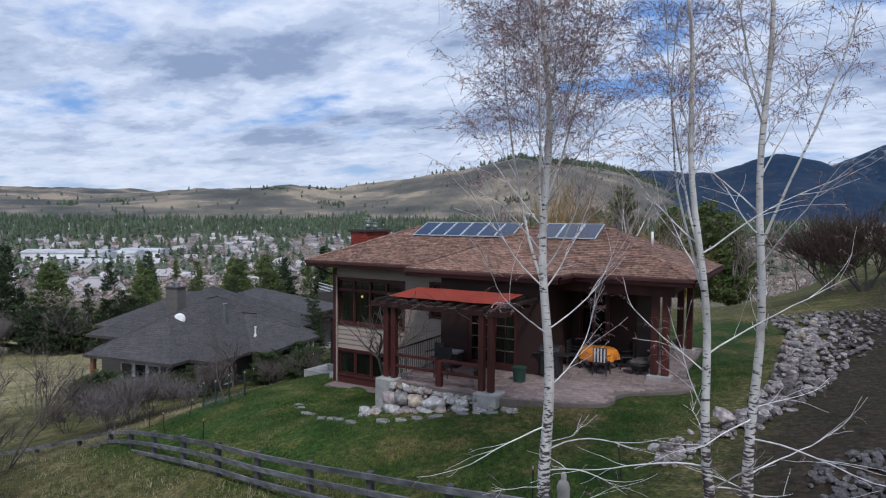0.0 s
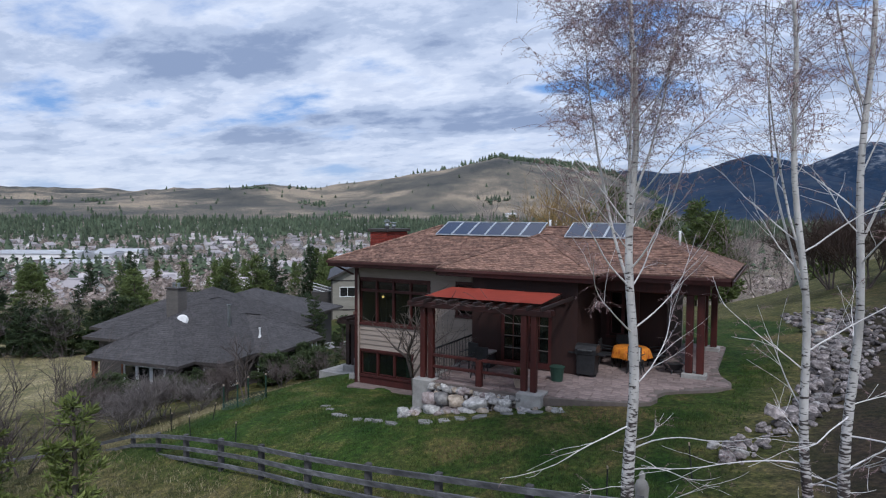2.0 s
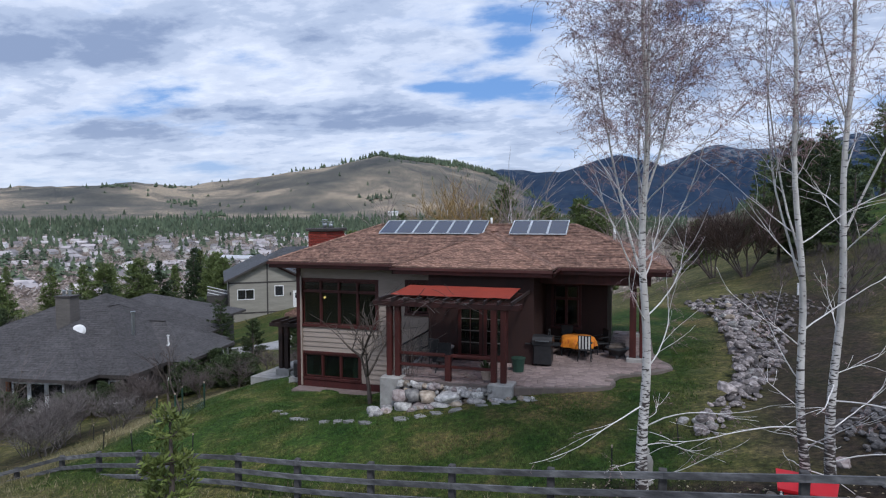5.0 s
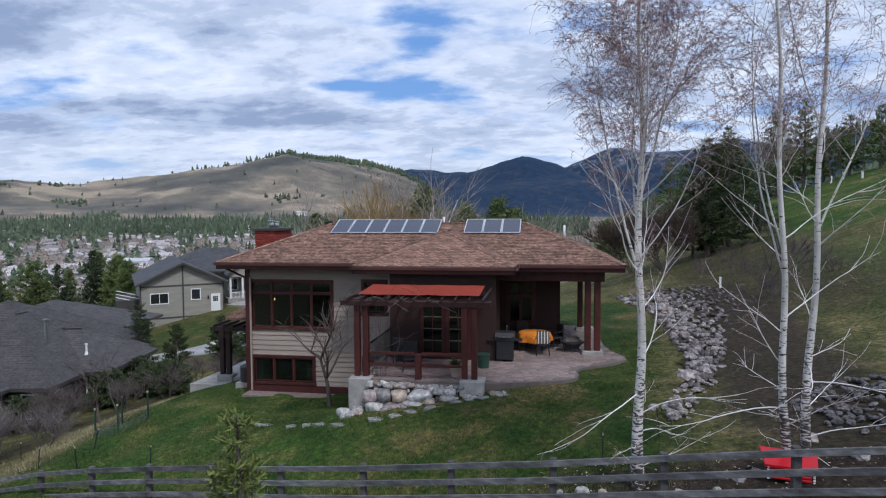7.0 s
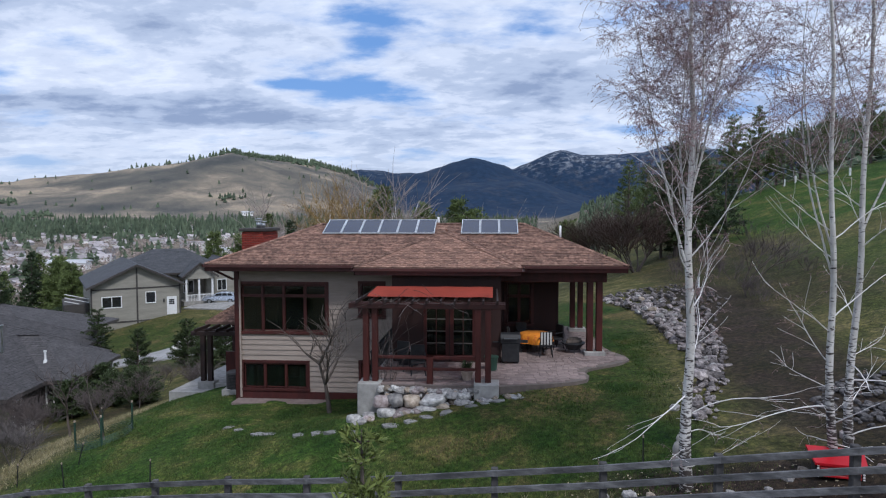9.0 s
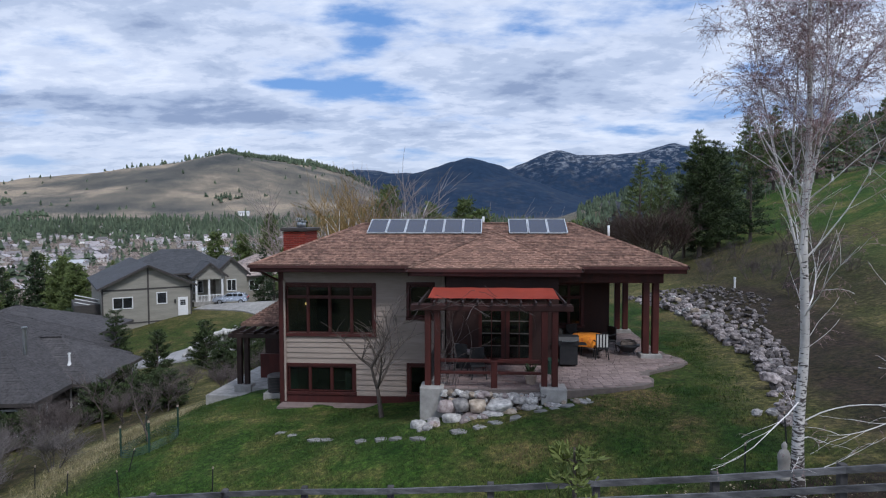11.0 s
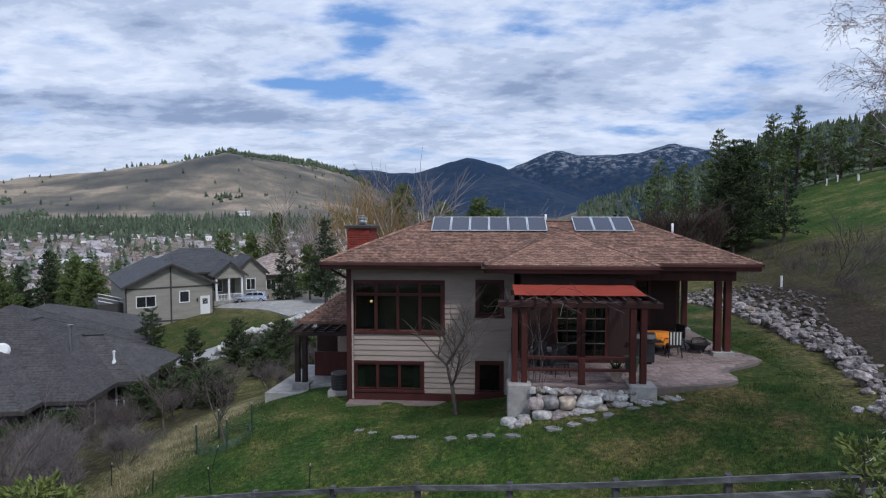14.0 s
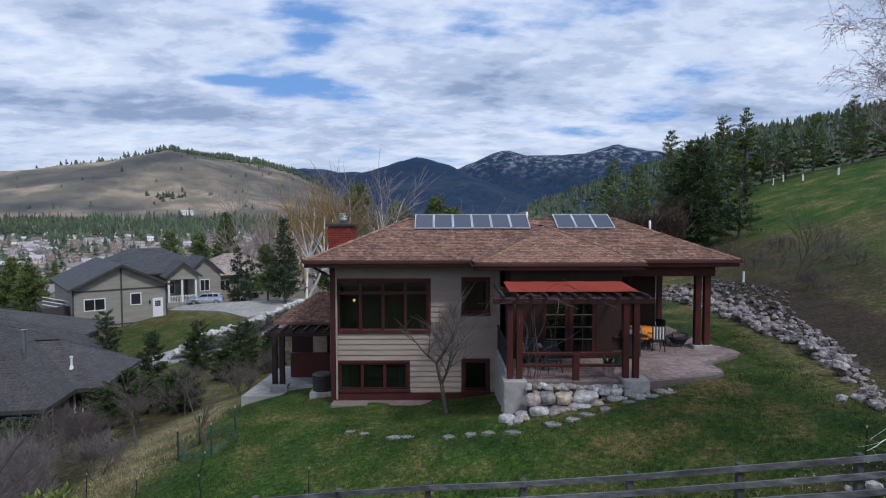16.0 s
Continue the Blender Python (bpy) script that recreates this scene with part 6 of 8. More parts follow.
for i, (x, y, h, w, m) in enumerate(((-29.5, 118.4, 24.0, 6.5, "needle"), (-14.8, 118.2, 21.2, 6.5, "needle"), (-22.7, 128.2, 21.5, 6.5, "needle"), (-11.5, 121.0, 19.5, 6.0, "needle"), (-33.0, 112.0, 19.0, 5.5, "needle"), (6.0, 118.0, 17.0, 6.0, "needle"), (-32.9, 73.0, 10.2, 2.7, "needle_dark"), (-41.7, 82.9, 7.8, 2.0, "needle_dark"),
                                     (-39.1, 79.8, 6.2, 2.0, "needle_dark"), (-35.5, 75.0, 7.0, 2.3, "needle"), (-82.0, 198.6, 28.6, 7.0, "needle"), (-83.0, 178.3, 20.8, 6.0, "needle"), (-95.7, 188.5, 23.0, 6.0, "needle"), (-96.0, 118.2, 13.1, 4.5, "needle"),
                                     (-86.3, 108.1, 10.1, 4.0, "needle"), (-91.7, 111.9, 11.9, 4.0, "needle"), (-82.5, 102.6, 10.7, 3.8, "needle"), (-74.5, 37.4, 6.2, 2.6, "needle_dark"), (-74.0, 43.5, 7.4, 1.6, "needle_dark"), (-67.7, 43.7, 7.0, 2.6, "needle_dark"),
                                     (-155.9, 82.7, 12.7, 5.5, "needle"), (-86.1, 77.1, 10.0, 3.8, "needle"), (-78.1, 75.9, 10.2, 3.8, "needle"), (-78.8, 81.3, 10.0, 4.0, "needle_dark"), (-172.1, 119.6, 17.1, 5.0, "needle_dark"),
                                     (-70.0, 62.0, 7.5, 3.0, "needle_dark"), (-64.0, 52.0, 6.5, 2.6, "needle_dark"), (-80, 55, 7.5, 3.2, "needle"), (-90.0, 62.0, 8.5, 3.5, "needle"))):
    conifer("conifer", x, y, h, w, 150 + i, "dark green conifer among the houses below", m, 0.045 * h + 0.16, group="conifers among the houses", dens=1.25 if m == "needle" else 1.0, taper=0.5 if m == "needle" else 0.8, lowest=0.18 if m == "needle" else 0.06)
G = "young junipers beside the drive"
for i, (x, y, h, w) in enumerate(((-38.87, 43.7, 5.6, 1.5), (-35.6, 43.6, 3.8, 1.2), (-33.6, 47.6, 3.9, 1.5), (-29.4, 45.6, 3.6, 1.8), (-29.4, 41.5, 2.6, 1.3), (-33.4, 35.8, 2.4, 1.4), (-31.3, 33.6, 1.9, 1.3), (-26.6, 43.0, 2.6, 1.5))):
    conifer("juniper", x, y, h, w, 190 + i, "bushy green juniper on the bank", "needle_mid", 0.21, lowest=0.02, group=G, dens=1.5, taper=0.42, whorls=15)
for i, (x, y, h, w) in enumerate(((-32.4, 31.4, 2.1, 1.5), (-34.4, 27.4, 1.7, 1.6), (-33.8, 33.2, 2.2, 1.4), (-36.4, 26.6, 1.5, 1.5), (-29.0, 32.4, 2.0, 1.6), (-39.6, 24.2, 1.9, 1.7), (-37.9, 24.0, 1.5, 1.6), (-41.2, 24.0, 1.5, 1.3))):
    conifer("garden_shrub", x, y, h, w, 210 + i, "dense green garden shrub beside the grey house", "needle_mid", 0.22, lowest=0.03, group="evergreen shrubs by the grey house", dens=1.7, taper=0.4)
conifer("young_pine", -9.52, 3.85, 5.3 - ground_z(-9.52, 3.85), 0.6, 220, "young pine with pale yellow-green shoots", "needle_new", 0.15, whorls=20, lowest=0.15, dens=1.5, taper=0.5)
conifer("young_pine", -20.9, 7.6, 4.4, 1.25, 221, "young pine with pale yellow-green shoots", "needle_new", 0.2, whorls=20, lowest=0.05, dens=2.0, taper=0.3)
conifer("young_pine", -22.4, 8.0, 2.6, 1.5, 222, "low bushy pine with pale yellow-green shoots", "needle_new", 0.2, whorls=14, lowest=0.05, dens=2.2, taper=0.5)
for i in range(15):
    f = i / 14
    x, y = -78.0 + 24.0 * f + rr.uniform(-2, 2), 33.0 + 26.0 * f + rr.uniform(-1.5, 4)
    conifer("conifer", x, y, rr.uniform(3.5, 6.2), rr.uniform(2.0, 3.0), 500 + i, "dense dark evergreen at the far edge of the field", "needle_mid" if i % 2 else "needle_dark", 0.34, group="evergreens beyond the dry field", dens=1.7, taper=0.45, lowest=0.03)
for i in range(8):
    x, y = rr.uniform(-80, -62), 0
    y = 35 + (x + 78) * 1.05 + rr.uniform(-3, 3)
    bare_tree("bare_shrub", x, y, rr.uniform(3.0, 5.0), 520 + i, "greyish leafless thicket beside the dry field", "brush_grey", 0.05, 0.8, 6, 3, "brush_grey", group="thickets beside the dry field", least=0.02, busy=1)
for i, (x, y, h) in enumerate(((-28.6, 18.9, 2.4), (-27.9, 17.5, 2.0), (-29.9, 18.3, 2.2), (-30.4, 20.0, 2.4), (-27.2, 20.6, 1.8), (-31.5, 21.8, 2.6))):
    bare_tree("bare_shrub", x, y, h, 540 + i, "tangled pale grey leafless shrub on the bank", "brush_grey", 0.022, 1.0, 7, 3, "brush_grey", group="bare shrubs below the lawn", least=0.006, busy=1)
for i, (x, y, h) in enumerate(((23.7, 69.4, 7.0), (25.0, 69.7, 4.0), (25.2, 66.1, 7.0), (27.1, 63.0, 6.5))):
    sap = bare_tree("sapling", x, y, h, 560 + i, "thin bare sapling with a white trunk guard", "bark", 0.07, 0.35, 1, 2, group="saplings along the pine row", least=0.012)
    part("trunk_guard", cyl(0, 0, -0.1, 0.75, 0.1, n=8), "white", sap, "white trunk guard")
marker = thing("marker_pipe", (4.0, 35.6, ground_z(4.0, 35.6)), label="short white plastic pipe standing in soil", category="pipe")
part("pipe", cyl(0, 0, -0.2, 0.62, 0.06, n=10), "white", marker)
part("cap", cyl(0, 0, 0.62, 0.67, 0.075, n=10), "white", marker)
bm = bmesh.new()
STAT = ((0.0, 0.15), (0.1, 0.15), (0.14, 0.12), (0.4, 0.13), (0.55, 0.14), (0.66, 0.10), (0.7, 0.05), (0.74, 0.06), (0.8, 0.06), (0.86, 0.02))
rings = [[bm.verts.new((-3.97 + q * math.cos(6.2832 * i / 12), 11.68 + 0.7 * q * math.sin(6.2832 * i / 12), ground_z(-3.97, 11.68) - 0.05 + z)) for i in range(12)] for z, q in STAT]
for a, b in zip(rings, rings[1:]):
    for i in range(12):
        bm.faces.new((a[i], a[(i + 1) % 12], b[(i + 1) % 12], b[i]))
bm.faces.new(rings[0][::-1]), bm.faces.new(rings[-1])
solo("garden_ornament", bm, "concrete", (-3.97, 11.68, ground_z(-3.97, 11.68) - 0.05), "weathered pale stone garden ornament behind a birch", "garden ornament", smooth=True)

bare_tree("fruit_tree", -14.23, 20.2, 4.9, 7, "small bare fruit tree in front of the siding", thick=0.11, spread=0.95, depth=3, fine="bark")
bare_tree("sapling", -22.6, 19.4, 3.4, 9, "bare caged sapling on the lawn", thick=0.05, spread=0.7, depth=3)
bare_tree("sapling", -27.4, 24.2, 4.2, 12, "bare young tree at the lawn's edge", thick=0.07, spread=0.75, depth=3)
G = "bare shrubs below the lawn"
for i, (x, y, h, st) in enumerate(((-29.2, 20.6, 2.0, 8), (-28.2, 31.0, 2.0, 8), (-30.0, 37.0, 2.2, 8), (-27.0, 36.0, 2.0, 8),
                                   (-26.0, 46.0, 2.6, 8), (-30.2, 52.0, 2.4, 8), (-28.2, 58.0, 2.8, 8), (-40.5, 22.6, 1.5, 9), (-44.5, 24.5, 1.4, 8), (-31.5, 26.0, 2.4, 12), (-30.0, 25.2, 2.0, 12), (-36.5, 21.5, 2.2, 12), (-33.0, 18.2, 1.9, 12), (-29.6, 29.4, 1.8, 10), (-25.8, 33.5, 1.6, 10), (-25.4, 39.5, 2.0, 10))):
    bare_tree("bare_shrub", x, y, h, 230 + i, "leafless greyish brown shrub on the bank", "shrub", 0.02, 0.8, max(4, st - 4), 3, group=G, least=0.006, busy=1)
for i, (x, y, h, st) in enumerate(((-27.5, 12.6, 5.0, 3), (-29.5, 11.2, 4.2, 3), (-25.6, 10.2, 3.2, 5))):
    bare_tree("bare_tree", x, y, h, 260 + i, "leafless dark-stemmed tree near the fence", "bark", 0.05, 0.7, st, 3, group="leafless trees near the fence", least=0.006, busy=1)
for i, (x, y, h, st) in enumerate(((3.4, 49.5, 5.4, 7), (1.8, 55.5, 5.6, 6))):
    bare_tree("brown_tree", x, y, h, 300 + i, "dense brown leafless tree beyond the rock bank", "bark", 0.09, 0.75, st, 3, "brown_twig", group="brown trees beyond the rock bank", least=0.016, busy=2)
bare_tree("bare_tree", 5.3, 32.8, 4.2, 270, "leafless small tree behind the rock bank", "bark", 0.05, 0.8, 3, 3)
for i in range(16):
    bx, by = rr.uniform(3.5, 9.5), rr.uniform(27, 46)
    bare_tree("bare_shrub", bx, by, rr.uniform(1.0, 2.0), 330 + i, "leafless brown shrub behind the rock bank", "shrub", 0.016, 0.8, 8, 2, group="brown shrubs behind the rock bank")
G = "pale bare trees beyond the house"
for i, (x, y, h, m, f) in enumerate(((-33.5, 88.2, 16.4, "limb", "gold"), (-25.0, 93.2, 18.6, "limb", "far_bare"), (-31.3, 108.2, 21.5, "limb", "gold"), (-45.2, 108.2, 19.5, "far_bare", "far_bare"), (-41.6, 138.3, 22.0, "gold", "gold"), (-36.5, 90.0, 12.0, "far_bare", "far_bare"),
                                     (-22.0, 108.0, 17.0, "far_bare", "far_bare"), (-8.0, 120.0, 18.5, "far_bare", "far_bare"), (-3.0, 125.0, 17.5, "far_bare", "far_bare"), (-34.0, 125.0, 19.0, "gold", "gold"), (-18.5, 112, 16.5, "gold", "gold"))):
    bare_tree("birch_tree" if m == "limb" else "bare_tree", x, y, h, 280 + i, "tall pale leafless tree beyond the roof", m, 0.22, 0.65, 2, 3, f, group=G, least=0.036, busy=1)


# tree guard and stakes on the lawn
guard = thing("tree_guard", (-22.6, 19.4, ground_z(-22.6, 19.4)), label="green stakes and low netting round a sapling", category="tree guard")
for a in (0.5, 2.2, 3.6, 5.2):
    dx, dy = 0.95 * math.cos(a), 0.95 * math.sin(a)
    dz = ground_z(-22.6 + dx, 19.4 + dy) - ground_z(-22.6, 19.4)
    p = part("stake", box(dx - 0.025, dx + 0.025, dy - 0.025, dy + 0.025, dz - 0.2, dz + 1.1), "green_plastic", guard)
    part("tip", box(dx - 0.027, dx + 0.027, dy - 0.027, dy + 0.027, dz + 1.04, dz + 1.11), "clay", p)
net = Soup()
ring = [Vector((0.95 * math.cos(6.283 * i / 24), 0.95 * math.sin(6.283 * i / 24), ground_z(-22.6 + 0.95 * math.cos(6.283 * i / 24), 19.4 + 0.95 * math.sin(6.283 * i / 24)) - ground_z(-22.6, 19.4))) for i in range(25)]
for k in range(5):
    net.tube([p + Vector((0, 0, 0.03 + 0.06 * k)) for p in ring], [0.012] * 25, 3)
net.make("netting", "green_plastic", guard)
for x, y, lx in ((-26.3, 18.4, 0.05), (-23.7, 16.4, 0.1), (-22.1, 17.1, 0.35), (-21.3, 15.4, -0.1), (-18.1, 14.6, 0.05), (-3.2, 13.2, -0.12), (-4.7, 11.9, 0.0)):
    z = ground_z(x, y)
    s = thing("stake", (x, y, z), label="dark metal garden stake with a white tip", category="stake", group="stakes round the lawn")
    part("shaft", beam((0, 0, -0.2), (lx * 0.8, 0.0, 0.8), 0.026, 0.026, up=(0, 1, 0)), "black", s)
    part("tip", beam((lx * 0.75, 0.0, 0.75), (lx * 0.82, 0.0, 0.81), 0.03, 0.03, up=(0, 1, 0)), "clay", s)


# ---- things on the patio ----
def patio_table(x, y):
    t = thing("patio_table", (x, y, 2.15), label="round patio table covered with an orange cloth", category="table")
    part("tabletop", cyl(0, 0, 0.68, 0.72, 0.58, n=24), "black", t)
    for a in (0.8, 2.37, 3.94, 5.5):
        part("leg", beam((0.35 * math.cos(a), 0.35 * math.sin(a), 0.68), (0.45 * math.cos(a), 0.45 * math.sin(a), 0.0), 0.04, 0.04), "black", t)
    cl = bmesh.new()
    n = 36
    rings = []
    for rad_, z, wv in ((0.0, 0.735, 0), (0.58, 0.735, 0), (0.64, 0.70, 0.01), (0.68, 0.55, 0.05), (0.7, 0.38, 0.08)):
        rings.append([cl.verts.new(((rad_ + wv * math.sin(7 * 6.283 * i / n)) * math.cos(6.283 * i / n), (rad_ + wv * math.sin(7 * 6.283 * i / n)) * math.sin(6.283 * i / n), z)) for i in range(n)] if rad_ else [cl.verts.new((0, 0, z))])
    for i in range(n):
        cl.faces.new((rings[0][0], rings[1][i], rings[1][(i + 1) % n]))
        for a, b in zip(rings[1:], rings[2:]):
            cl.faces.new((a[i], b[i], b[(i + 1) % n], a[(i + 1) % n]))
    bmesh.ops.translate(cl, verts=cl.verts, vec=(x, y, 2.15))
    solo("tablecloth", cl, "cloth", (x, y, 2.15 + 0.72), "patterned orange cloth hanging over a patio table", "tablecloth", smooth=True)


def patio_chair(x, y, rz):
    c = thing("patio_chair", (x, y, 2.15), rz, label="dark metal patio chair with a striped cushion", category="chair", group="chairs round the patio table")
    part("seat", box(-0.24, 0.24, -0.24, 0.24, 0.4, 0.46, bevel=0.015), "black", c)
    bk = part("backrest", box(-0.24, 0.24, 0.2, 0.25, 0.46, 0.98, bevel=0.01), "black", c)
    for i in range(4):
        xs = -0.2 + i * 0.115
        part("stripe", box(xs, xs + 0.055, 0.252, 0.26, 0.48, 0.96), "stripe", bk, "pale stripe")
    for sx in (-1, 1):
        for sy in (-1, 1):
            part("leg", beam((0.2 * sx, 0.2 * sy, 0.4), (0.25 * sx, 0.26 * sy, 0.0), 0.03, 0.03), "black", c)
        part("armrest", beam((0.25 * sx, -0.2, 0.66), (0.25 * sx, 0.22, 0.7), 0.04, 0.03), "black", c)


patio_table(-6.45, 22.7)
for x, y, rz in ((-6.1, 21.8, 180), (-7.3, 22.5, 95), (-5.6, 23.2, -60), (-6.9, 23.5, 20), (-11.4, 19.2, 340), (-10.7, 18.6, 10)):
    patio_chair(x, y, rz)
grill = thing("barbecue", (-7.5, 20.6, 2.15), label="black covered gas barbecue on the patio", category="barbecue")
part("cabinet", box(-0.32, 0.32, -0.28, 0.28, 0.08, 0.78, bevel=0.02), "black", grill)
bm = bmesh.new()
prof = [(-0.3, 0.78), (-0.31, 0.95), (-0.22, 1.08), (0.0, 1.13), (0.22, 1.08), (0.31, 0.95), (0.3, 0.78)]
ends = [[bm.verts.new((xx, yy, zz)) for yy, zz in prof] for xx in (-0.36, 0.36)]
bm.faces.new(ends[0][::-1]), bm.faces.new(ends[1])
for i in range(7):
    j = (i + 1) % 7
    bm.faces.new((ends[0][i], ends[0][j], ends[1][j], ends[1][i]))
hood = part("hood", bm, "black", grill)
part("handle", beam((-0.25, -0.36, 0.95), (0.25, -0.36, 0.95), 0.03, 0.03), "steel", hood)
for sx in (-0.36, 0.36):
    part("side_shelf", box(sx - 0.02 if sx > 0 else sx - 0.28, sx + 0.28 if sx > 0 else sx + 0.02, -0.22, 0.22, 0.78, 0.81), "black", grill)
for sx in (-0.26, 0.26):
    part("caster", cyl(sx, 0.0, 0.0, 0.085, 0.045, n=10), "tyre", grill)
bin_ = thing("planter_bin", (-8.2, 19.4, 2.15), label="dark green ribbed plastic tub on the patio", category="planter")
part("tub", cyl(0, 0, 0.0, 0.45, 0.19, 0.24, n=16), "green_plastic", bin_)
part("rim", cyl(0, 0, 0.45, 0.49, 0.26, n=16), "green_plastic", bin_)
pot = thing("flower_pot", (-9.0, 18.0, 2.15), label="pale clay pot with a small green plant", category="flower pot")
part("pot", cyl(0, 0, 0.0, 0.3, 0.14, 0.21, n=16), "clay", pot)
leaves = Soup()
for i in range(40):
    a, q = rr.uniform(0, 6.28), rr.random()
    d = Vector((math.cos(a), math.sin(a), 0.7 + q)) * 0.28
    s = Vector((-math.sin(a), math.cos(a), 0)) * 0.03
    leaves.face((0, 0, 0.28), Vector((0, 0, 0.28)) + d * 0.5 + s, Vector((0, 0, 0.28)) + d, Vector((0, 0, 0.28)) + d * 0.5 - s)
leaves.make("leaves", "needle_mid", pot, kind="stuff")
fire = thing("fire_pit", (-4.95, 22.6, 2.15), label="low black metal fire pit with stacked logs", category="fire pit")
part("bowl", cyl(0, 0, 0.12, 0.36, 0.24, 0.42, n=18), "black", fire)
part("rim", cyl(0, 0, 0.36, 0.4, 0.47, n=18), "black", fire)
for a in (0.5, 2.6, 4.7):
    part("leg", beam((0.25 * math.cos(a), 0.25 * math.sin(a), 0.2), (0.34 * math.cos(a), 0.34 * math.sin(a), 0), 0.03, 0.03), "black", fire)
for i in range(4):
    part("log", beam((-0.3 + 0.05 * i, -0.2 + 0.12 * i, 0.45 + 0.05 * (i % 2)), (0.32 - 0.04 * i, -0.1 + 0.1 * i, 0.46 + 0.06 * (i % 2)), 0.09, 0.09), "bark", fire)
bench = thing("storage_box", (-11.2, 20.1, 2.15), label="pale grey storage box beside the glazed door", category="box")
part("body", box(-0.35, 0.35, -0.25, 0.25, 0.0, 0.5, bevel=0.02), "black", bench)
part("lid", box(-0.38, 0.38, -0.28, 0.28, 0.5, 0.6, bevel=0.03), "concrete", bench)
# bare vine on the pergola
vine = Soup()
rv = random.Random(77)
for k in range(16):
    x0 = rv.uniform(-12.2, -11.3)
    pts = curve((x0 + 11.8, rv.uniform(-0.1, 0.25), 0.05), (rv.uniform(-0.2, 0.3), 0, 1), 2.6, 14, 0.06, 0.3, rv)
    vine.tube(pts, [0.010 * (1 - 0.05 * i) for i in range(15)], 4)
for k in range(30):
    pts = curve((rv.uniform(-0.7, 2.4), rv.uniform(-0.3, 0.1), 2.6), (rv.uniform(-1, 1), rv.uniform(-0.5, 0.5), 0.1), rv.uniform(0.5, 1.4), 7, -0.05, 0.3, rv)
    vine.tube(pts, [0.008] * 8, 3)
vine.make("climbing_vine", "shrub", None, (-11.8, 17.5, 2.15), label="bare tangled vine climbing the pergola post", category="vine")

cart = thing("garden_cart", (-1.2, 10.45, ground_z(-1.2, 10.45) - 0.03), -13, label="red plastic garden cart with a slatted front", category="garden cart")
bm = thick_face([(-0.46, -0.24, 0.33), (0.46, -0.24, 0.33), (0.52, 0.3, 0.5), (-0.52, 0.3, 0.5)], 0.05)
part("lid", bm, "red_plastic", cart)
part("body", box(-0.36, 0.36, -0.18, 0.26, 0.05, 0.31, bevel=0.02), "red_plastic", cart)
for k in range(4):
    part("slat", box(-0.36, 0.36, -0.225, -0.185, 0.05 + 0.068 * k, 0.1 + 0.068 * k, bevel=0.008), "red_plastic", cart)
for sx in (-0.4, 0.4):
    w_ = bmesh.new()
    bmesh.ops.create_cone(w_, cap_ends=True, segments=16, radius1=0.15, radius2=0.15, depth=0.06, matrix=Matrix.Translation((sx, 0.05, 0.15)) @ pose(0, 0, 0, 0, 90, 0))
    part("wheel", w_, "tyre", cart)
    for k in range(5):
        part("stud", cyl(sx, -0.22, 0.04 + 0.055 * k, 0.07 + 0.055 * k, 0.022, n=8), "white", cart, "white stud")

# dead leaves on the bare soil by the fence
rl = random.Random(41)
leaves = Soup()
for k in range(900):
    x = rl.uniform(-6.5, 5.0)
    y = 10.2 - 0.12 * x - 1.0 + rl.uniform(-1.4, 2.2)
    p = Vector((x, y, ground_z(x, y) + 0.03))
    a, s = rl.uniform(0, 6.28), rl.uniform(0.015, 0.042)
    u = Vector((math.cos(a), math.sin(a), rl.uniform(-0.3, 0.3))) * s
    v = Vector((-math.sin(a), math.cos(a), rl.uniform(-0.3, 0.3))) * s * 0.6
    leaves.face(p - u, p - v, p + u, p + v)
ob = leaves.make("fallen_leaves", "litter", None, (0, 0, 0), label="pale dead leaves scattered on bare soil", category="leaves")
tagged(ob, "pale dead leaves scattered on bare soil", "leaves", kind="stuff")


# ---- neighbouring houses ----
def hip(parent, name, u0, u1, v0, v1, z, slope, material, t=0.16, over=0.0):
    """A hip roof over a rectangle in the house's own axes."""
    u0, u1, v0, v1 = u0 - over, u1 + over, v0 - over, v1 + over
    w, d = u1 - u0, v1 - v0
    k = min(w, d) / 2
    top = z + slope * k
    if w >= d:
        a, b = (u0 + k, (v0 + v1) / 2, top), (u1 - k, (v0 + v1) / 2, top)
        faces = [[(u0, v0, z), (u1, v0, z), b, a], [(u1, v1, z), (u0, v1, z), a, b], [(u0, v1, z), (u0, v0, z), a], [(u1, v0, z), (u1, v1, z), b]]
    else:
        a, b = ((u0 + u1) / 2, v0 + k, top), ((u0 + u1) / 2, v1 - k, top)
        faces = [[(u1, v0, z), (u1, v1, z), b, a], [(u0, v1, z), (u0, v0, z), a, b], [(u0, v0, z), (u1, v0, z), a], [(u1, v1, z), (u0, v1, z), b]]
    bm = bmesh.new()
    for f in faces:
        thick_face(f, t, bm)
    r = part(name, bm, material, parent)
    lay = Soup()
    for f in faces:
        for s in shingle_rows(f, 0.2, 0.6):
            vs, fs = shingle_geometry(*s)
            lay.solid(vs, fs)
    lay.make("shingle_field", material, r, kind="stuff")
    bm = bmesh.new()
    for p, q in (((u0, v0), (u1, v0)), ((u1, v0), (u1, v1)), ((u1, v1), (u0, v1)), ((u0, v1), (u0, v0))):
        beam((*p, z - 0.1), (*q, z - 0.1), 0.05, 0.2, bm)
    part("fascia", bm, "cap", r)
    return r


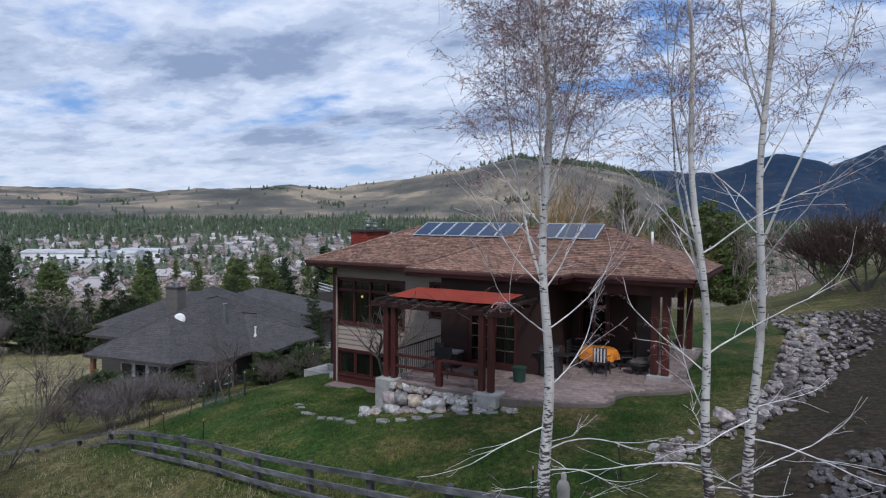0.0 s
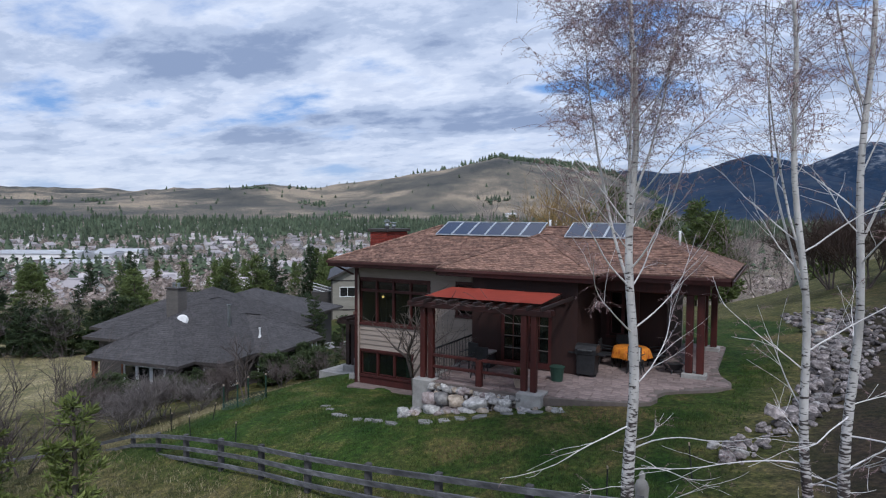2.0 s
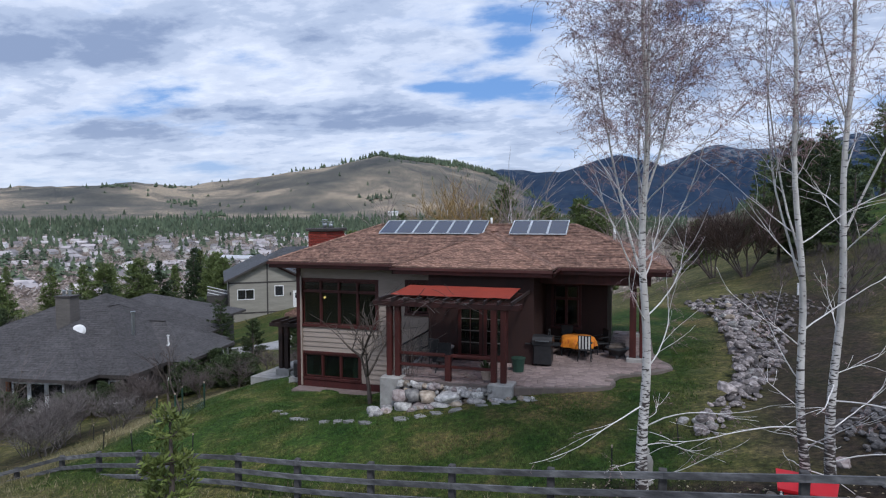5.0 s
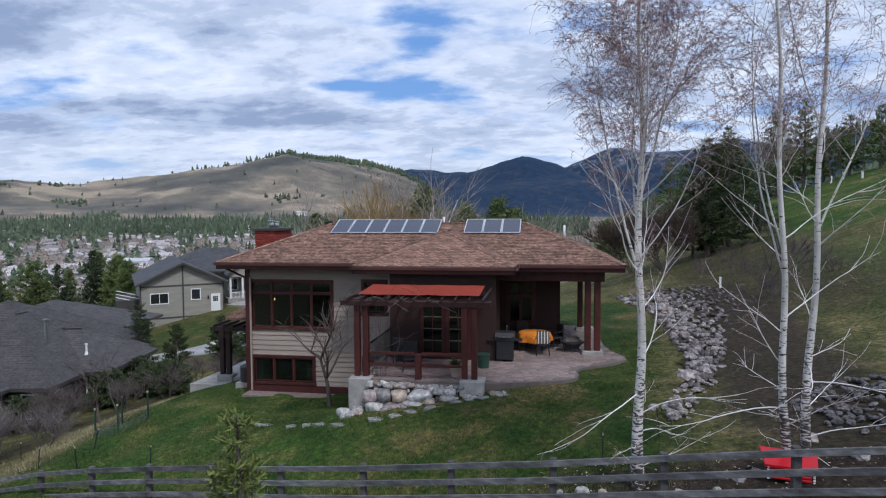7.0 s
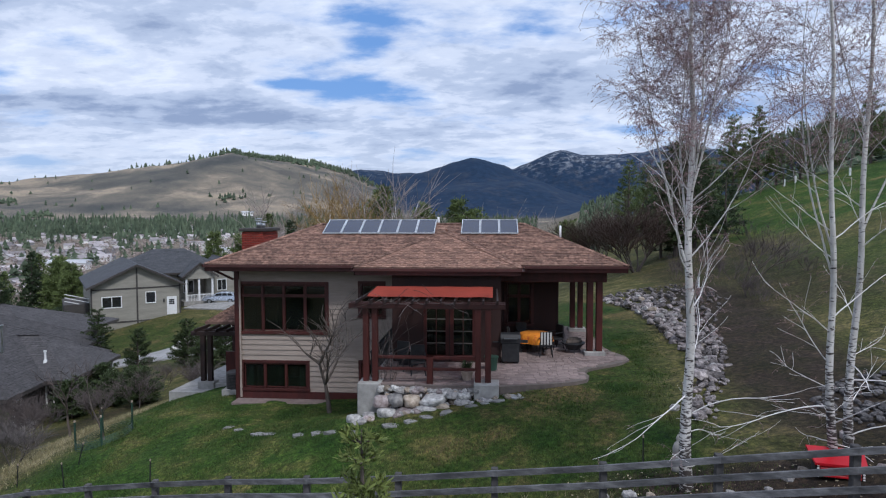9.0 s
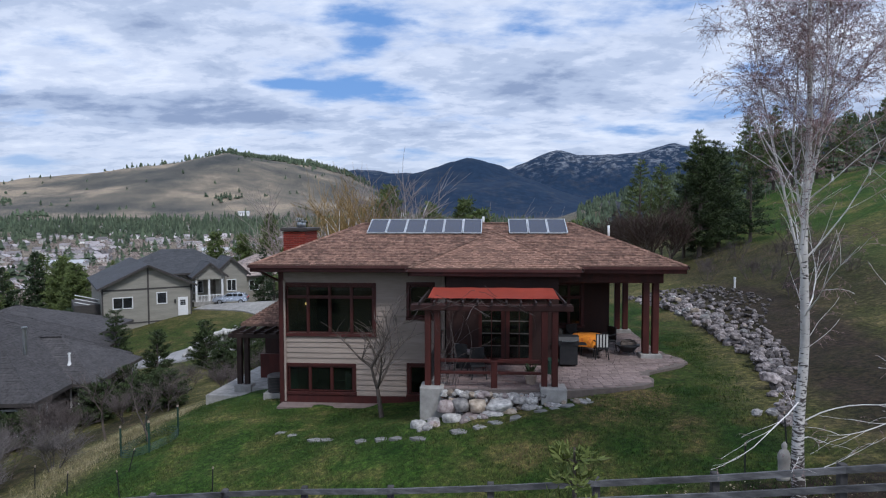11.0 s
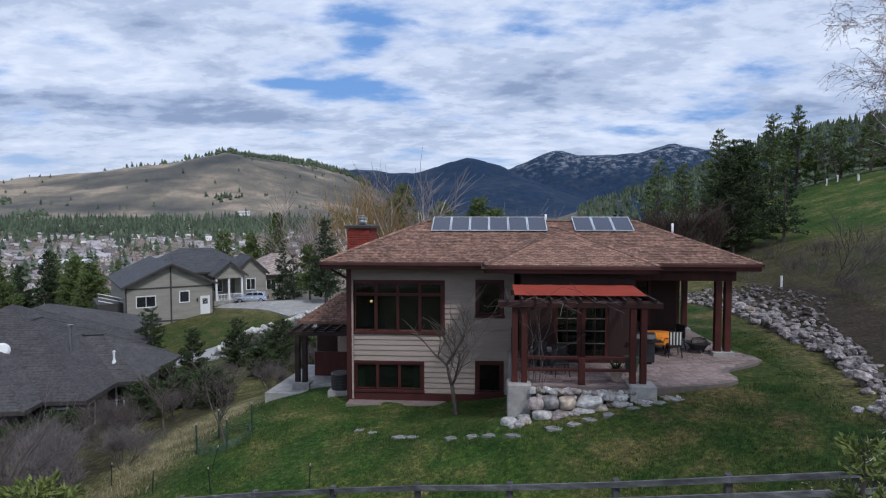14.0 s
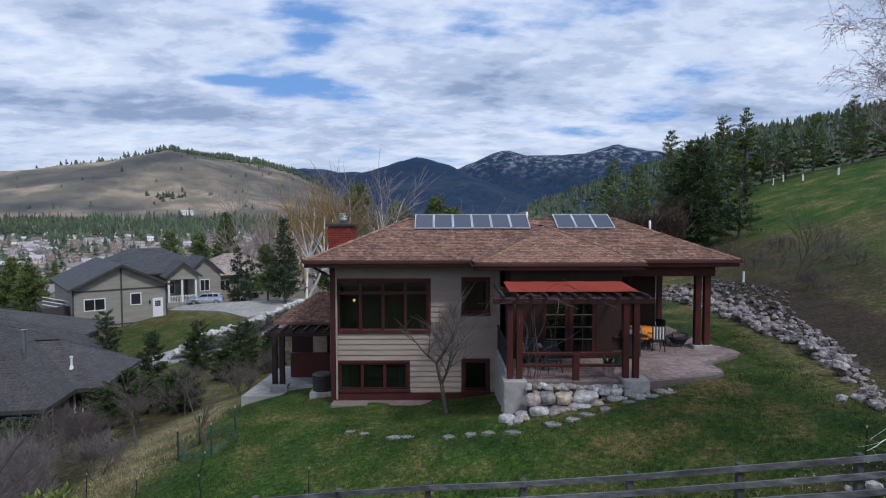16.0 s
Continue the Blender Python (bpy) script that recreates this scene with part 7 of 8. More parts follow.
def simple_window(parent, u, v, z, w, h, face="front", frame="white", cols=2):
    """A framed window on a wall that faces -v ("front") or +u ("side")."""
    def bx(a0, a1, d0, d1, z0, z1):
        return box(u + a0, u + a1, v - d1, v - d0, z + z0, z + z1) if face == "front" else box(u + d0, u + d1, v + a0, v + a1, z + z0, z + z1)
    win = part("window", bx(-w / 2, w / 2, 0.005, 0.03, 0, h), "dark_glass", parent, "white framed window")
    for a0, a1, z0, z1 in ((-w / 2 - 0.1, -w / 2, -0.1, h + 0.1), (w / 2, w / 2 + 0.1, -0.1, h + 0.1), (-w / 2, w / 2, h, h + 0.1), (-w / 2, w / 2, -0.1, 0)):
        part("frame", bx(a0, a1, 0.005, 0.07, z0, z1), frame, win)
    for i in range(1, cols):
        c = -w / 2 + w * i / cols
        part("mullion", bx(c - 0.03, c + 0.03, 0.03, 0.06, 0, h), frame, win)
    return win


grey = thing("grey_house", (-43.7, 25.2, 0.0), 9.0, label="single-storey dark grey house with a broad shingle roof", category="house")
for u0, u1, v0, v1, sl in ((0, 8.0, 0, 12, 0.6), (-1.0, 10.2, 1.6, 14, 0.6), (0.0, 11.5, 5.4, 12.4, 0.6), (-6.5, 7.5, 5.5, 19.5, 0.52), (-9.7, 4.0, 9.0, 20.0, 0.5), (-9.0, 4.4, 16.0, 29.0, 0.36)):
    hip(grey, "roof", u0, u1, v0, v1, -2.1, sl, "grey_roof")
for u0, u1, v0, v1 in ((2.6, 7.3, 0.8, 5.0), (2.6, 9.5, 2.3, 13.0), (1.0, 10.8, 6.1, 11.7), (-5.5, 7.0, 6.2, 18.5), (-8.5, 3.4, 16.6, 28.2)):
    part("wall", box(u0, u1, v0, v1, -8.0, -2.15), "wall_grey", grey)
for u, v in ((0.4, 0.5), (0.4, 3.0), (0.4, 6.0), (-9.0, 9.6)):
    part("porch_post", box(u - 0.14, u + 0.14, v - 0.14, v + 0.14, -7.0, -2.2), "wood_orange", grey, "orange cedar post")
for z in (-4.3, -4.8):
    part("porch_rail", box(0.54, 2.5, 0.45, 0.55, z - 0.05, z + 0.05), "wood_orange", grey)
part("porch_deck", box(0.2, 2.55, 0.3, 9.0, -5.6, -5.35), "wood_orange", grey)
for u in (3.3, 4.5, 5.7):
    simple_window(grey, u, 0.8, -4.3, 0.95, 1.7, "front", cols=1)
simple_window(grey, 8.6, 2.3, -4.0, 0.7, 1.3, "front", cols=1)
simple_window(grey, 10.25, 6.1, -3.9, 0.75, 1.35, "front", cols=2)
simple_window(grey, 10.8, 9.0, -3.4, 1.4, 0.7, "side", cols=1)
simple_window(grey, 9.5, 3.6, -4.0, 0.6, 1.2, "side", cols=1)
for v in (11.2, 11.9):
    part("pale_post", box(11.0, 11.15, v, v + 0.15, -5.6, -2.2), "white", grey)
ch = part("chimney", box(0.4, 1.5, 7.3, 8.2, -1.5, 1.85), "wall_taupe", grey, "square board-clad chimney")
for k in range(11):
    part("board", box(0.37, 1.53, 7.27, 8.23, -0.2 + 0.18 * k, -0.2 + 0.18 * k + 0.165), "wall_taupe", ch)
part("cap", box(0.3, 1.6, 7.2, 8.3, 1.86, 1.96), "cap", ch)
for u in (0.7, 1.2):
    f = part("flue", cyl(u, 7.75, 1.96, 2.25, 0.11, n=10), "steel", ch)
    part("rain_cap", cyl(u, 7.75, 2.28, 2.32, 0.17, n=10), "steel", f)


def roof_fitting(name, x, y, z0, h, r, label, category):
    t = thing(name, (x, y, z0), label=label, category=category)
    part("pipe", cyl(0, 0, -0.3, h, r, n=10), "steel" if h > 1 else "white", t)
    part("cap", cyl(0, 0, h, h + 0.08, r * 1.5, n=10), "steel" if h > 1 else "white", t)
    part("flashing", cyl(0, 0, -0.25, 0.06, r * 2.6, r * 1.2, n=10), "steel" if h > 1 else "white", t)


roof_fitting("flue_pipe", -37.3, 32.2, -0.6, 1.7, 0.11, "tall steel flue pipe on the grey roof", "pipe")
roof_fitting("roof_vent", -35.45, 33.4, -1.15, 0.5, 0.06, "short white vent on the grey roof", "vent")
dish = thing("satellite_dish", (-40.0, 30.3, -0.35), 45, label="round white satellite dish on the grey roof", category="satellite dish")
bm = bmesh.new()
bmesh.ops.create_cone(bm, cap_ends=True, segments=20, radius1=0.42, radius2=0.28, depth=0.12, matrix=Matrix.Translation((0, -0.1, 0.42)) @ pose(0, 0, 0, 70, 0, 0))
part("reflector", bm, "white", dish)
part("arm", beam((0, 0, -0.5), (0, -0.05, 0.4), 0.05, 0.05), "steel", dish)

olive = thing("olive_house", (-53.5, 64.65, 0.0), 37.0, label="olive grey house with a front gable and slate roof", category="house")
EZ, PK = -0.3, 2.0


def gable(parent, u0, u1, v0, v1, ez, pk, zb, over=0.5, front=0.6, wallmat="wall_olive", roofmat="grey_roof_b"):
    """A block with its gable end facing -v."""
    um = (u0 + u1) / 2
    bm = bmesh.new()
    pts = [(u0, zb), (u1, zb), (u1, ez), (um, pk), (u0, ez)]
    a = [bm.verts.new((u, v0, z)) for u, z in pts]
    b = [bm.verts.new((u, v1, z)) for u, z in pts]
    bm.faces.new(a), bm.faces.new(b[::-1])
    for i in range(5):
        bm.faces.new((a[i], a[(i + 1) % 5], b[(i + 1) % 5], b[i]))
    part("wall", bm, wallmat, parent)
    s = (pk - ez) / (um - u0)
    t = 0.14
    f1 = [(um, v0 - front, pk + t), (um, v1, pk + t), (u0 - over, v1, ez - s * over + t), (u0 - over, v0 - front, ez - s * over + t)]
    f2 = [(u1 + over, v0 - front, ez - s * over + t), (u1 + over, v1, ez - s * over + t), (um, v1, pk + t), (um, v0 - front, pk + t)]
    r = part("roof", thick_face(f1, t, thick_face(f2, t)), roofmat, parent)
    lay = Soup()
    for f in ([f1[2], f1[3], f1[0], f1[1]], [f2[0], f2[1], f2[2], f2[3]]):
        for q in shingle_rows(f, 0.25, 0.8):
            vs, fs = shingle_geometry(*q)
            lay.solid(vs, fs)
    lay.make("shingle_field", roofmat, r, kind="stuff")
    part("barge_board", beam(Vector(f1[0]) + Vector((0, -0.03, -0.12)), Vector(f1[3]) + Vector((0, -0.03, -0.12)), 0.06, 0.24), "cap", r)
    part("barge_board", beam(Vector(f2[3]) + Vector((0, -0.03, -0.12)), Vector(f2[0]) + Vector((0, -0.03, -0.12)), 0.06, 0.24), "cap", r)
    return r


gable(olive, 0, 9.5, 0, 16, EZ, PK, -7.5)
part("band", box(-0.02, 9.52, -0.05, -0.005, -0.75, -0.6), "wall_grey", olive)
part("base_band", box(-0.02, 9.52, -0.05, -0.005, -4.6, -4.45), "wall_grey", olive)
for u in (0.02, 9.4):
    part("corner_board", box(u - 0.05, u + 0.12, -0.06, -0.005, -7.0, EZ), "wall_grey", olive)
part("post_pilaster", box(4.66, 4.84, -0.045, -0.004, -7.0, PK - 0.3), "wall_grey", olive)
simple_window(olive, 2.1, 0, -2.75, 1.9, 1.15)
simple_window(olive, 6.2, 0, -2.45, 0.95, 1.2, cols=1)
d = part("door", box(8.05, 8.95, -0.06, -0.005, -4.05, -2.0), "white", olive, "white half-glazed side door")
part("door_frame", cut_wall(7.95, 9.05, -4.05, -1.9, [(8.05, 8.95, -4.06, -2.0)], -0.08, -0.004), "white", d)
for i in range(3):
    for k in range(3):
        part("pane", box(8.2 + 0.2 * i, 8.38 + 0.2 * i, -0.075, -0.062, -2.85 + 0.22 * k, -2.66 + 0.22 * k), "dark_glass", d)
part("wall_lamp", box(7.55, 7.7, -0.2, -0.005, -2.5, -2.1, bevel=0.02), "black", olive)
hip(olive, "roof", 3.0, 18.0, 9.0, 20.0, 0.15, 0.55, "grey_roof_b")
part("wall", box(3.6, 17.4, 9.8, 19.4, -6, 0.2), "wall_olive", olive)
gable(olive, 11.2, 15.0, 6.6, 12.0, -0.05, 1.5, -0.6, 0.4, 0.4)
gable(olive, 14.2, 18.4, 8.4, 14.0, 0.0, 2.0, -4.6, 0.4, 0.4)
for u in (11.4, 13.0, 14.7):
    part("porch_column", box(u - 0.13, u + 0.13, 6.7, 6.96, -3.6, -0.6, bevel=0.02), "white", olive, "white porch column")
part("porch_floor", box(11.0, 15.2, 6.4, 9.8, -4.4, -3.5), "concrete", olive)
part("porch_rail", box(11.5, 14.6, 6.75, 6.85, -2.75, -2.65), "white", olive)
for i in range(16):
    part("baluster", box(11.6 + 0.19 * i, 11.66 + 0.19 * i, 6.78, 6.83, -3.5, -2.75), "white", olive)
simple_window(olive, 16.3, 8.4, -2.4, 1.1, 1.4)
simple_window(olive, 12.2, 9.8, -2.6, 1.2, 1.5)
simple_window(olive, 10.2, 9.8, -2.6, 0.8, 1.5, cols=1)
for k in range(3):
    part("deck_rail", beam((-2.5, 2.5, -1.2 - 0.4 * k), (-0.05, 2.5, -1.9 - 0.4 * k), 0.08, 0.08), "white", olive)
part("deck_wall", box(-2.6, -0.05, 2.0, 9.0, -6.5, -2.4), "wall_grey", olive)

brown = thing("brown_house", (-47.5, 97.0, -3.0), 35.0, label="brown house with a hip roof beyond the drive", category="house")
hip(brown, "roof", -6.0, 7.0, -5.0, 6.0, 1.6, 0.55, "far_bare")
part("wall", box(-5.4, 6.4, -4.4, 5.4, -5.0, 1.6), "wall_olive", brown)
simple_window(brown, -2.0, -4.4, -0.6, 1.4, 1.4)
simple_window(brown, 3.0, -4.4, -0.6, 1.4, 1.4)

# small brown-roofed house seen past the solar panels
shed = thing("far_cottage", (9.0, 140.0, ground_z(9.0, 140.0)), 20.0, label="small brown-roofed cottage beyond the roof ridge", category="house")
gable(shed, -6, 6, -4, 6, 5.2, 7.4, -3.0, wallmat="far_wall", roofmat="far_bare")


# ---- road, drive and car ----
def draped_strip(path, widths, lift, n=40):
    bm = bmesh.new()
    pts = [Vector((x, y, 0)) for x, y in path]
    rows = []
    for i in range(n + 1):
        f = i / n * (len(pts) - 1)
        k = min(len(pts) - 2, int(f))
        u = f - k
        p0, p1, p2, p3 = pts[max(k - 1, 0)], pts[k], pts[k + 1], pts[min(k + 2, len(pts) - 1)]
        p = 0.5 * ((2 * p1) + (p2 - p0) * u + (2 * p0 - 5 * p1 + 4 * p2 - p3) * u * u + (3 * p1 - p0 - 3 * p2 + p3) * u ** 3)
        d = 0.5 * ((p2 - p0) + 2 * (2 * p0 - 5 * p1 + 4 * p2 - p3) * u + 3 * (3 * p1 - p0 - 3 * p2 + p3) * u * u)
        s = Vector((-d.y, d.x, 0)).normalized()
        w = float(np.interp(f, range(len(widths)), widths))
        rows.append([])
        for j in range(7):
            q = p + s * w * (j / 6 - 0.5)
            rows[-1].append(bm.verts.new((q.x, q.y, ground_z(q.x, q.y) + lift)))
    for a, b in zip(rows, rows[1:]):
        for j in range(6):
            bm.faces.new((a[j], a[j + 1], b[j + 1], b[j]))
    bmesh.ops.recalc_face_normals(bm, faces=bm.faces)
    low = [v.co.copy() for v in bm.verts]
    bmesh.ops.solidify(bm, geom=bm.faces[:], thickness=0.25)
    return bm


solo("road", draped_strip([(-62, 45), (-50, 47), (-41, 52.5), (-35.5, 59), (-32, 68), (-31, 80), (-33, 96), (-37, 120)], [5, 5, 5, 5.5, 5.5, 5, 5, 5], 0.10), "asphalt", (-35, 60, -5), "pale concrete lane between the houses", "road", kind="structure")
solo("driveway", draped_strip([(-33, 70), (-38, 74.5), (-45.5, 76.5)], [8, 9.5, 9], 0.14, 16), "concrete", (-40, 75, -3.5), "pale concrete driveway in front of the olive house", "driveway", kind="structure")


def parked_car(x, y, z, rz):
    c = thing("car", (x, y, z), rz, label="silver blue hatchback parked on the drive", category="car")
    bm = bmesh.new()
    side = [(-2.15, 0.35), (-2.2, 0.75), (-1.9, 0.95), (-0.95, 1.02), (-0.3, 1.42), (0.9, 1.48), (1.75, 1.3), (2.1, 0.95), (2.15, 0.4)]
    rings = []
    for yy, sc in ((-0.85, 0.94), (-0.78, 1.0), (0.78, 1.0), (0.85, 0.94)):
        rings.append([bm.verts.new((px, yy * (1.0 if pz < 1.05 else 0.84), 0.35 + (pz - 0.35) * sc)) for px, pz in side])
    for a, b in zip(rings, rings[1:]):
        for i in range(9):
            j = (i + 1) % 9
            bm.faces.new((a[i], a[j], b[j], b[i]))
    bm.faces.new(rings[0]), bm.faces.new(rings[-1][::-1])
    body = part("body", bm, "car", c)
    for sy in (-1, 1):
        for x0, x1, x2, x3 in ((-0.75, -0.3, 0.25, 0.25), (0.32, 0.32, 0.85, 0.95), (1.02, 0.95, 1.45, 1.65)):
            w = bmesh.new()
            q = [w.verts.new((xx, sy * (0.845 if zz < 1.1 else 0.735), zz)) for xx, zz in ((x0, 1.04), (x3, 1.04), (x2, 1.34), (x1, 1.34))]
            w.faces.new(q)
            bmesh.ops.solidify(w, geom=w.faces[:], thickness=0.02)
            part("side_window", w, "dark_glass", body)
    w = bmesh.new()
    w.faces.new([w.verts.new(p) for p in ((-0.99, -0.68, 1.05), (-0.99, 0.68, 1.05), (-0.36, 0.6, 1.41), (-0.36, -0.6, 1.41))])
    bmesh.ops.solidify(w, geom=w.faces[:], thickness=0.02)
    part("windscreen", w, "dark_glass", body)
    for sx in (-1.32, 1.32):
        for sy in (-0.78, 0.78):
            w = bmesh.new()
            bmesh.ops.create_cone(w, cap_ends=True, segments=18, radius1=0.32, radius2=0.32, depth=0.2, matrix=Matrix.Translation((sx, sy, 0.32)) @ pose(0, 0, 0, 90, 0, 0))
            wh = part("wheel", w, "tyre", c)
            w = bmesh.new()
            bmesh.ops.create_cone(w, cap_ends=True, segments=14, radius1=0.2, radius2=0.2, depth=0.22, matrix=Matrix.Translation((sx, sy, 0.32)) @ pose(0, 0, 0, 90, 0, 0))
            part("rim", w, "steel", wh)
    for sy in (-0.6, 0.6):
        part("headlight", box(-2.2, -2.1, sy - 0.16, sy + 0.16, 0.66, 0.8, bevel=0.02), "white", body, "clear headlight")
        part("tail_light", box(2.08, 2.16, sy - 0.14, sy + 0.14, 0.78, 0.95, bevel=0.02), "red_plastic", body, "red tail light")
    part("bumper", box(-2.26, -2.12, -0.8, 0.8, 0.38, 0.56, bevel=0.03), "car", body)


parked_car(-44.0, 77.4, ground_z(-44.0, 77.4) + 0.14, 12)

# ---- the valley ----
rt = random.Random(31)


def polar(az, d):
    return CX + d * math.sin(radians(az)), CY + d * math.cos(radians(az))


walls, roofs = Soup(), Soup()


def town_house(x, y, w, d, h, rz, pk):
    z = ground_z(x, y)
    c, s = math.cos(rz), math.sin(rz)

    def at(u, v, zz):
        return (x + u * c - v * s, y + u * s + v * c, z + zz)
    a, b = w / 2, d / 2
    walls.solid([at(-a, -b, -2), at(a, -b, -2), at(a, b, -2), at(-a, b, -2), at(-a, -b, h), at(a, -b, h), at(a, b, h), at(-a, b, h), at(-a, 0, h + pk), at(a, 0, h + pk)],
                [(0, 1, 5, 4), (2, 3, 7, 6), (1, 2, 6, 9, 5), (3, 0, 4, 8, 7)])
    e = 0.6
    roofs.solid([at(-a - e, -b - e, h - 0.3), at(a + e, -b - e, h - 0.3), at(a + e, 0, h + pk + 0.1), at(-a - e, 0, h + pk + 0.1), at(-a - e, b + e, h - 0.3), at(a + e, b + e, h - 0.3)], [(0, 1, 2, 3), (3, 2, 5, 4)])


for i in range(760):
    az, d = rt.uniform(-72, -3), 250 + 1050 * rt.random() ** 0.8
    if az > -30 and d < 330:
        continue
    x, y = polar(az, d)
    town_house(x, y, rt.uniform(8, 15), rt.uniform(7, 10), rt.uniform(2.6, 4.6), rt.choice((0.3, 0.35, 1.87, 1.9, 0.9)) + rt.uniform(-0.1, 0.1), rt.uniform(1.6, 3.0))
walls.make("town_walls", "far_wall", label="many pale house walls in the valley town", category="town", kind="stuff")
roofs.make("town_roofs", "far_roof", label="many grey and brown roofs in the valley town", category="town", kind="stuff")
for az, d, w, dd, h, rz in ((-61.5, 560, 60, 26, 9, 0.55), (-58.5, 575, 46, 24, 7, 0.55), (-56.0, 600, 34, 22, 7, 0.6), (-59.5, 500, 40, 16, 5, 0.6), (-66, 430, 26, 14, 4.5, 0.4), (-36.5, 520, 30, 14, 5, 0.3), (-24.5, 640, 28, 12, 5, 0.2), (-22, 1500, 24, 14, 7, 0.2)):
    x, y = polar(az, d)
    hall = thing("white_hall", (x, y, ground_z(x, y)), math.degrees(rz), label="large white flat-roofed hall in the valley", category="building", group="white halls in the valley")
    part("wall", box(-w / 2, w / 2, -dd / 2, dd / 2, -3, h), "far_wall", hall)
    bm = bmesh.new()
    n = 8
    rows = [[bm.verts.new((-w / 2 - 1 + (w + 2) * k, -dd / 2 - 1 + (dd + 2) * i / n, h + 0.3 + 2.2 * math.sin(3.1416 * i / n))) for i in range(n + 1)] for k in (0, 1)]
    for i in range(n):
        bm.faces.new((rows[0][i], rows[1][i], rows[1][i + 1], rows[0][i + 1]))
    bmesh.ops.solidify(bm, geom=bm.faces[:], thickness=0.4)
    part("roof", bm, "far_white", hall, "low white vaulted roof")
    for i in range(6):
        part("window", box(-w / 2 + w * (i + 0.3) / 6, -w / 2 + w * (i + 0.7) / 6, -dd / 2 - 0.1, -dd / 2 + 0.1, h * 0.35, h * 0.7), "dark_glass", hall)


def far_conifer(s, x, y, h, w, r, z=None):
    z = ground_z(x, y) if z is None else z
    tiers = 6 if math.hypot(x, y) < 700 else 3
    for q in range(tiers):
        f = q / tiers
        k, lo, hi = (1 - f) ** 0.8, 0.1 + 0.85 * f, min(1.02, 0.1 + 0.85 * f + 1.7 / tiers * (0.55 if tiers > 3 else 0.75))
        n = 7
        a0, ox, oy = r.uniform(0, 6.28), r.uniform(-0.12, 0.12) * w, r.uniform(-0.12, 0.12) * w
        vs = [(x + ox + w * k * rad * math.cos(a0 + 6.283 * i / n), y + oy + w * k * rad * math.sin(a0 + 6.283 * i / n), z + h * (lo + r.uniform(-0.07, 0.05))) for i in range(n) for rad in (r.uniform(0.45, 1.2),)]
        vs.append((x + ox * 0.5, y + oy * 0.5, z + h * hi))
        s.solid(vs, [(i, (i + 1) % n, n) for i in range(n)])
    s.face((x - w * 0.1, y, z - 1), (x + w * 0.1, y, z - 1), (x, y, z + h * 0.3))


def far_bush(s, x, y, h, w, r, n=22):
    z = ground_z(x, y)
    for i in range(n):
        p = Vector((x + r.gauss(0, 0.4) * w, y + r.gauss(0, 0.4) * w, z + h * (0.25 + 0.6 * r.random())))
        a, b = Vector((r.uniform(-1, 1), r.uniform(-1, 1), r.uniform(-0.5, 1))) * w * 0.33, Vector((r.uniform(-1, 1), r.uniform(-1, 1), r.uniform(0, 1))) * w * 0.3
        s.face(p, p + a, p + b) if n < 50 else s.face(p, p + a * 0.9, p + a * 0.5 + b * 0.09)


belt, woods, ridge, brush = Soup(), Soup(), Soup(), Soup()
for i in range(5200):      # conifers through and beyond the town
    az, d = rt.uniform(-76, 4), rt.choice((rt.uniform(330, 900), rt.uniform(900, 1450), rt.uniform(950, 1450), rt.uniform(1000, 1400), rt.uniform(1050, 1420)))
    x, y = polar(az, d)
    if (d < 260 and az > -35) or (d < 900 and rt.random() < (0.62 if az > -44 else 0.1)):
        continue
    far_conifer(belt, x, y, rt.uniform(9, 20) * (1.1 if d > 800 else 0.8), rt.uniform(3.2, 6.0), rt)
for i in range(5200):
    az, d = rt.uniform(-76, 2), rt.uniform(200, 1350)
    x, y = polar(az, d)
    if d < 260 and az > -35:
        continue
    far_bush(brush, x, y, rt.uniform(4, 8), rt.uniform(3, 6), rt)
for i in range(260):       # bare crowns in the gap between the houses and the town
    az, d = rt.uniform(-70, 8), rt.uniform(130, 330)
    x, y = polar(az, d)
    far_bush(brush, x, y, rt.uniform(4, 8), rt.uniform(3, 5), rt, 130)
for i in range(34):
    az, d = rt.uniform(-72, -26), rt.uniform(115, 330)
    x, y = polar(az, d)
    h = rt.uniform(8, 15)
    conifer("conifer", x, y, h, h * rt.uniform(0.2, 0.32), 400 + i, "dark green conifer among the houses below", rt.choice(("needle", "needle", "needle_dark")), 0.055 * h + 0.2, group="conifers among the houses")
for i in range(520):       # dark pines along the crown of the bare hill, and singles on its face
    az = min(-9.5, max(-31, rt.gauss(-19, 5)))
    d = 2490 - abs(rt.gauss(0, 60))
    x, y = polar(az, d)
    far_conifer(ridge, x, y, rt.uniform(14, 24), rt.uniform(6, 10), rt)
for i in range(150):
    az, d = rt.uniform(-75, -8), rt.uniform(1500, 2450)
    x, y = polar(az, d)
    far_conifer(ridge, x, y, rt.uniform(7, 14), rt.uniform(3.5, 6), rt)
for i in range(10):
    az0, d0 = rt.uniform(-75, -9), rt.uniform(1500, 2300)
    for k in range(14):
        x, y = polar(az0 + rt.gauss(0, 0.7), d0 + rt.gauss(0, 18))
        far_conifer(ridge, x, y, rt.uniform(9, 16), rt.uniform(6, 9), rt)
for i in range(2600):      # forest on the slope to the east
    az = rt.uniform(8, 50)
    d = rt.uniform(300, 1400)
    if az < 16 and d < 600:
        continue
    x, y = polar(az, d)
    if noise.noise((x / 160, y / 160, 2.0)) < -0.12 and d < 900:
        continue
    far_conifer(woods, x, y, rt.uniform(12, 22), rt.uniform(3.5, 6.5), rt)
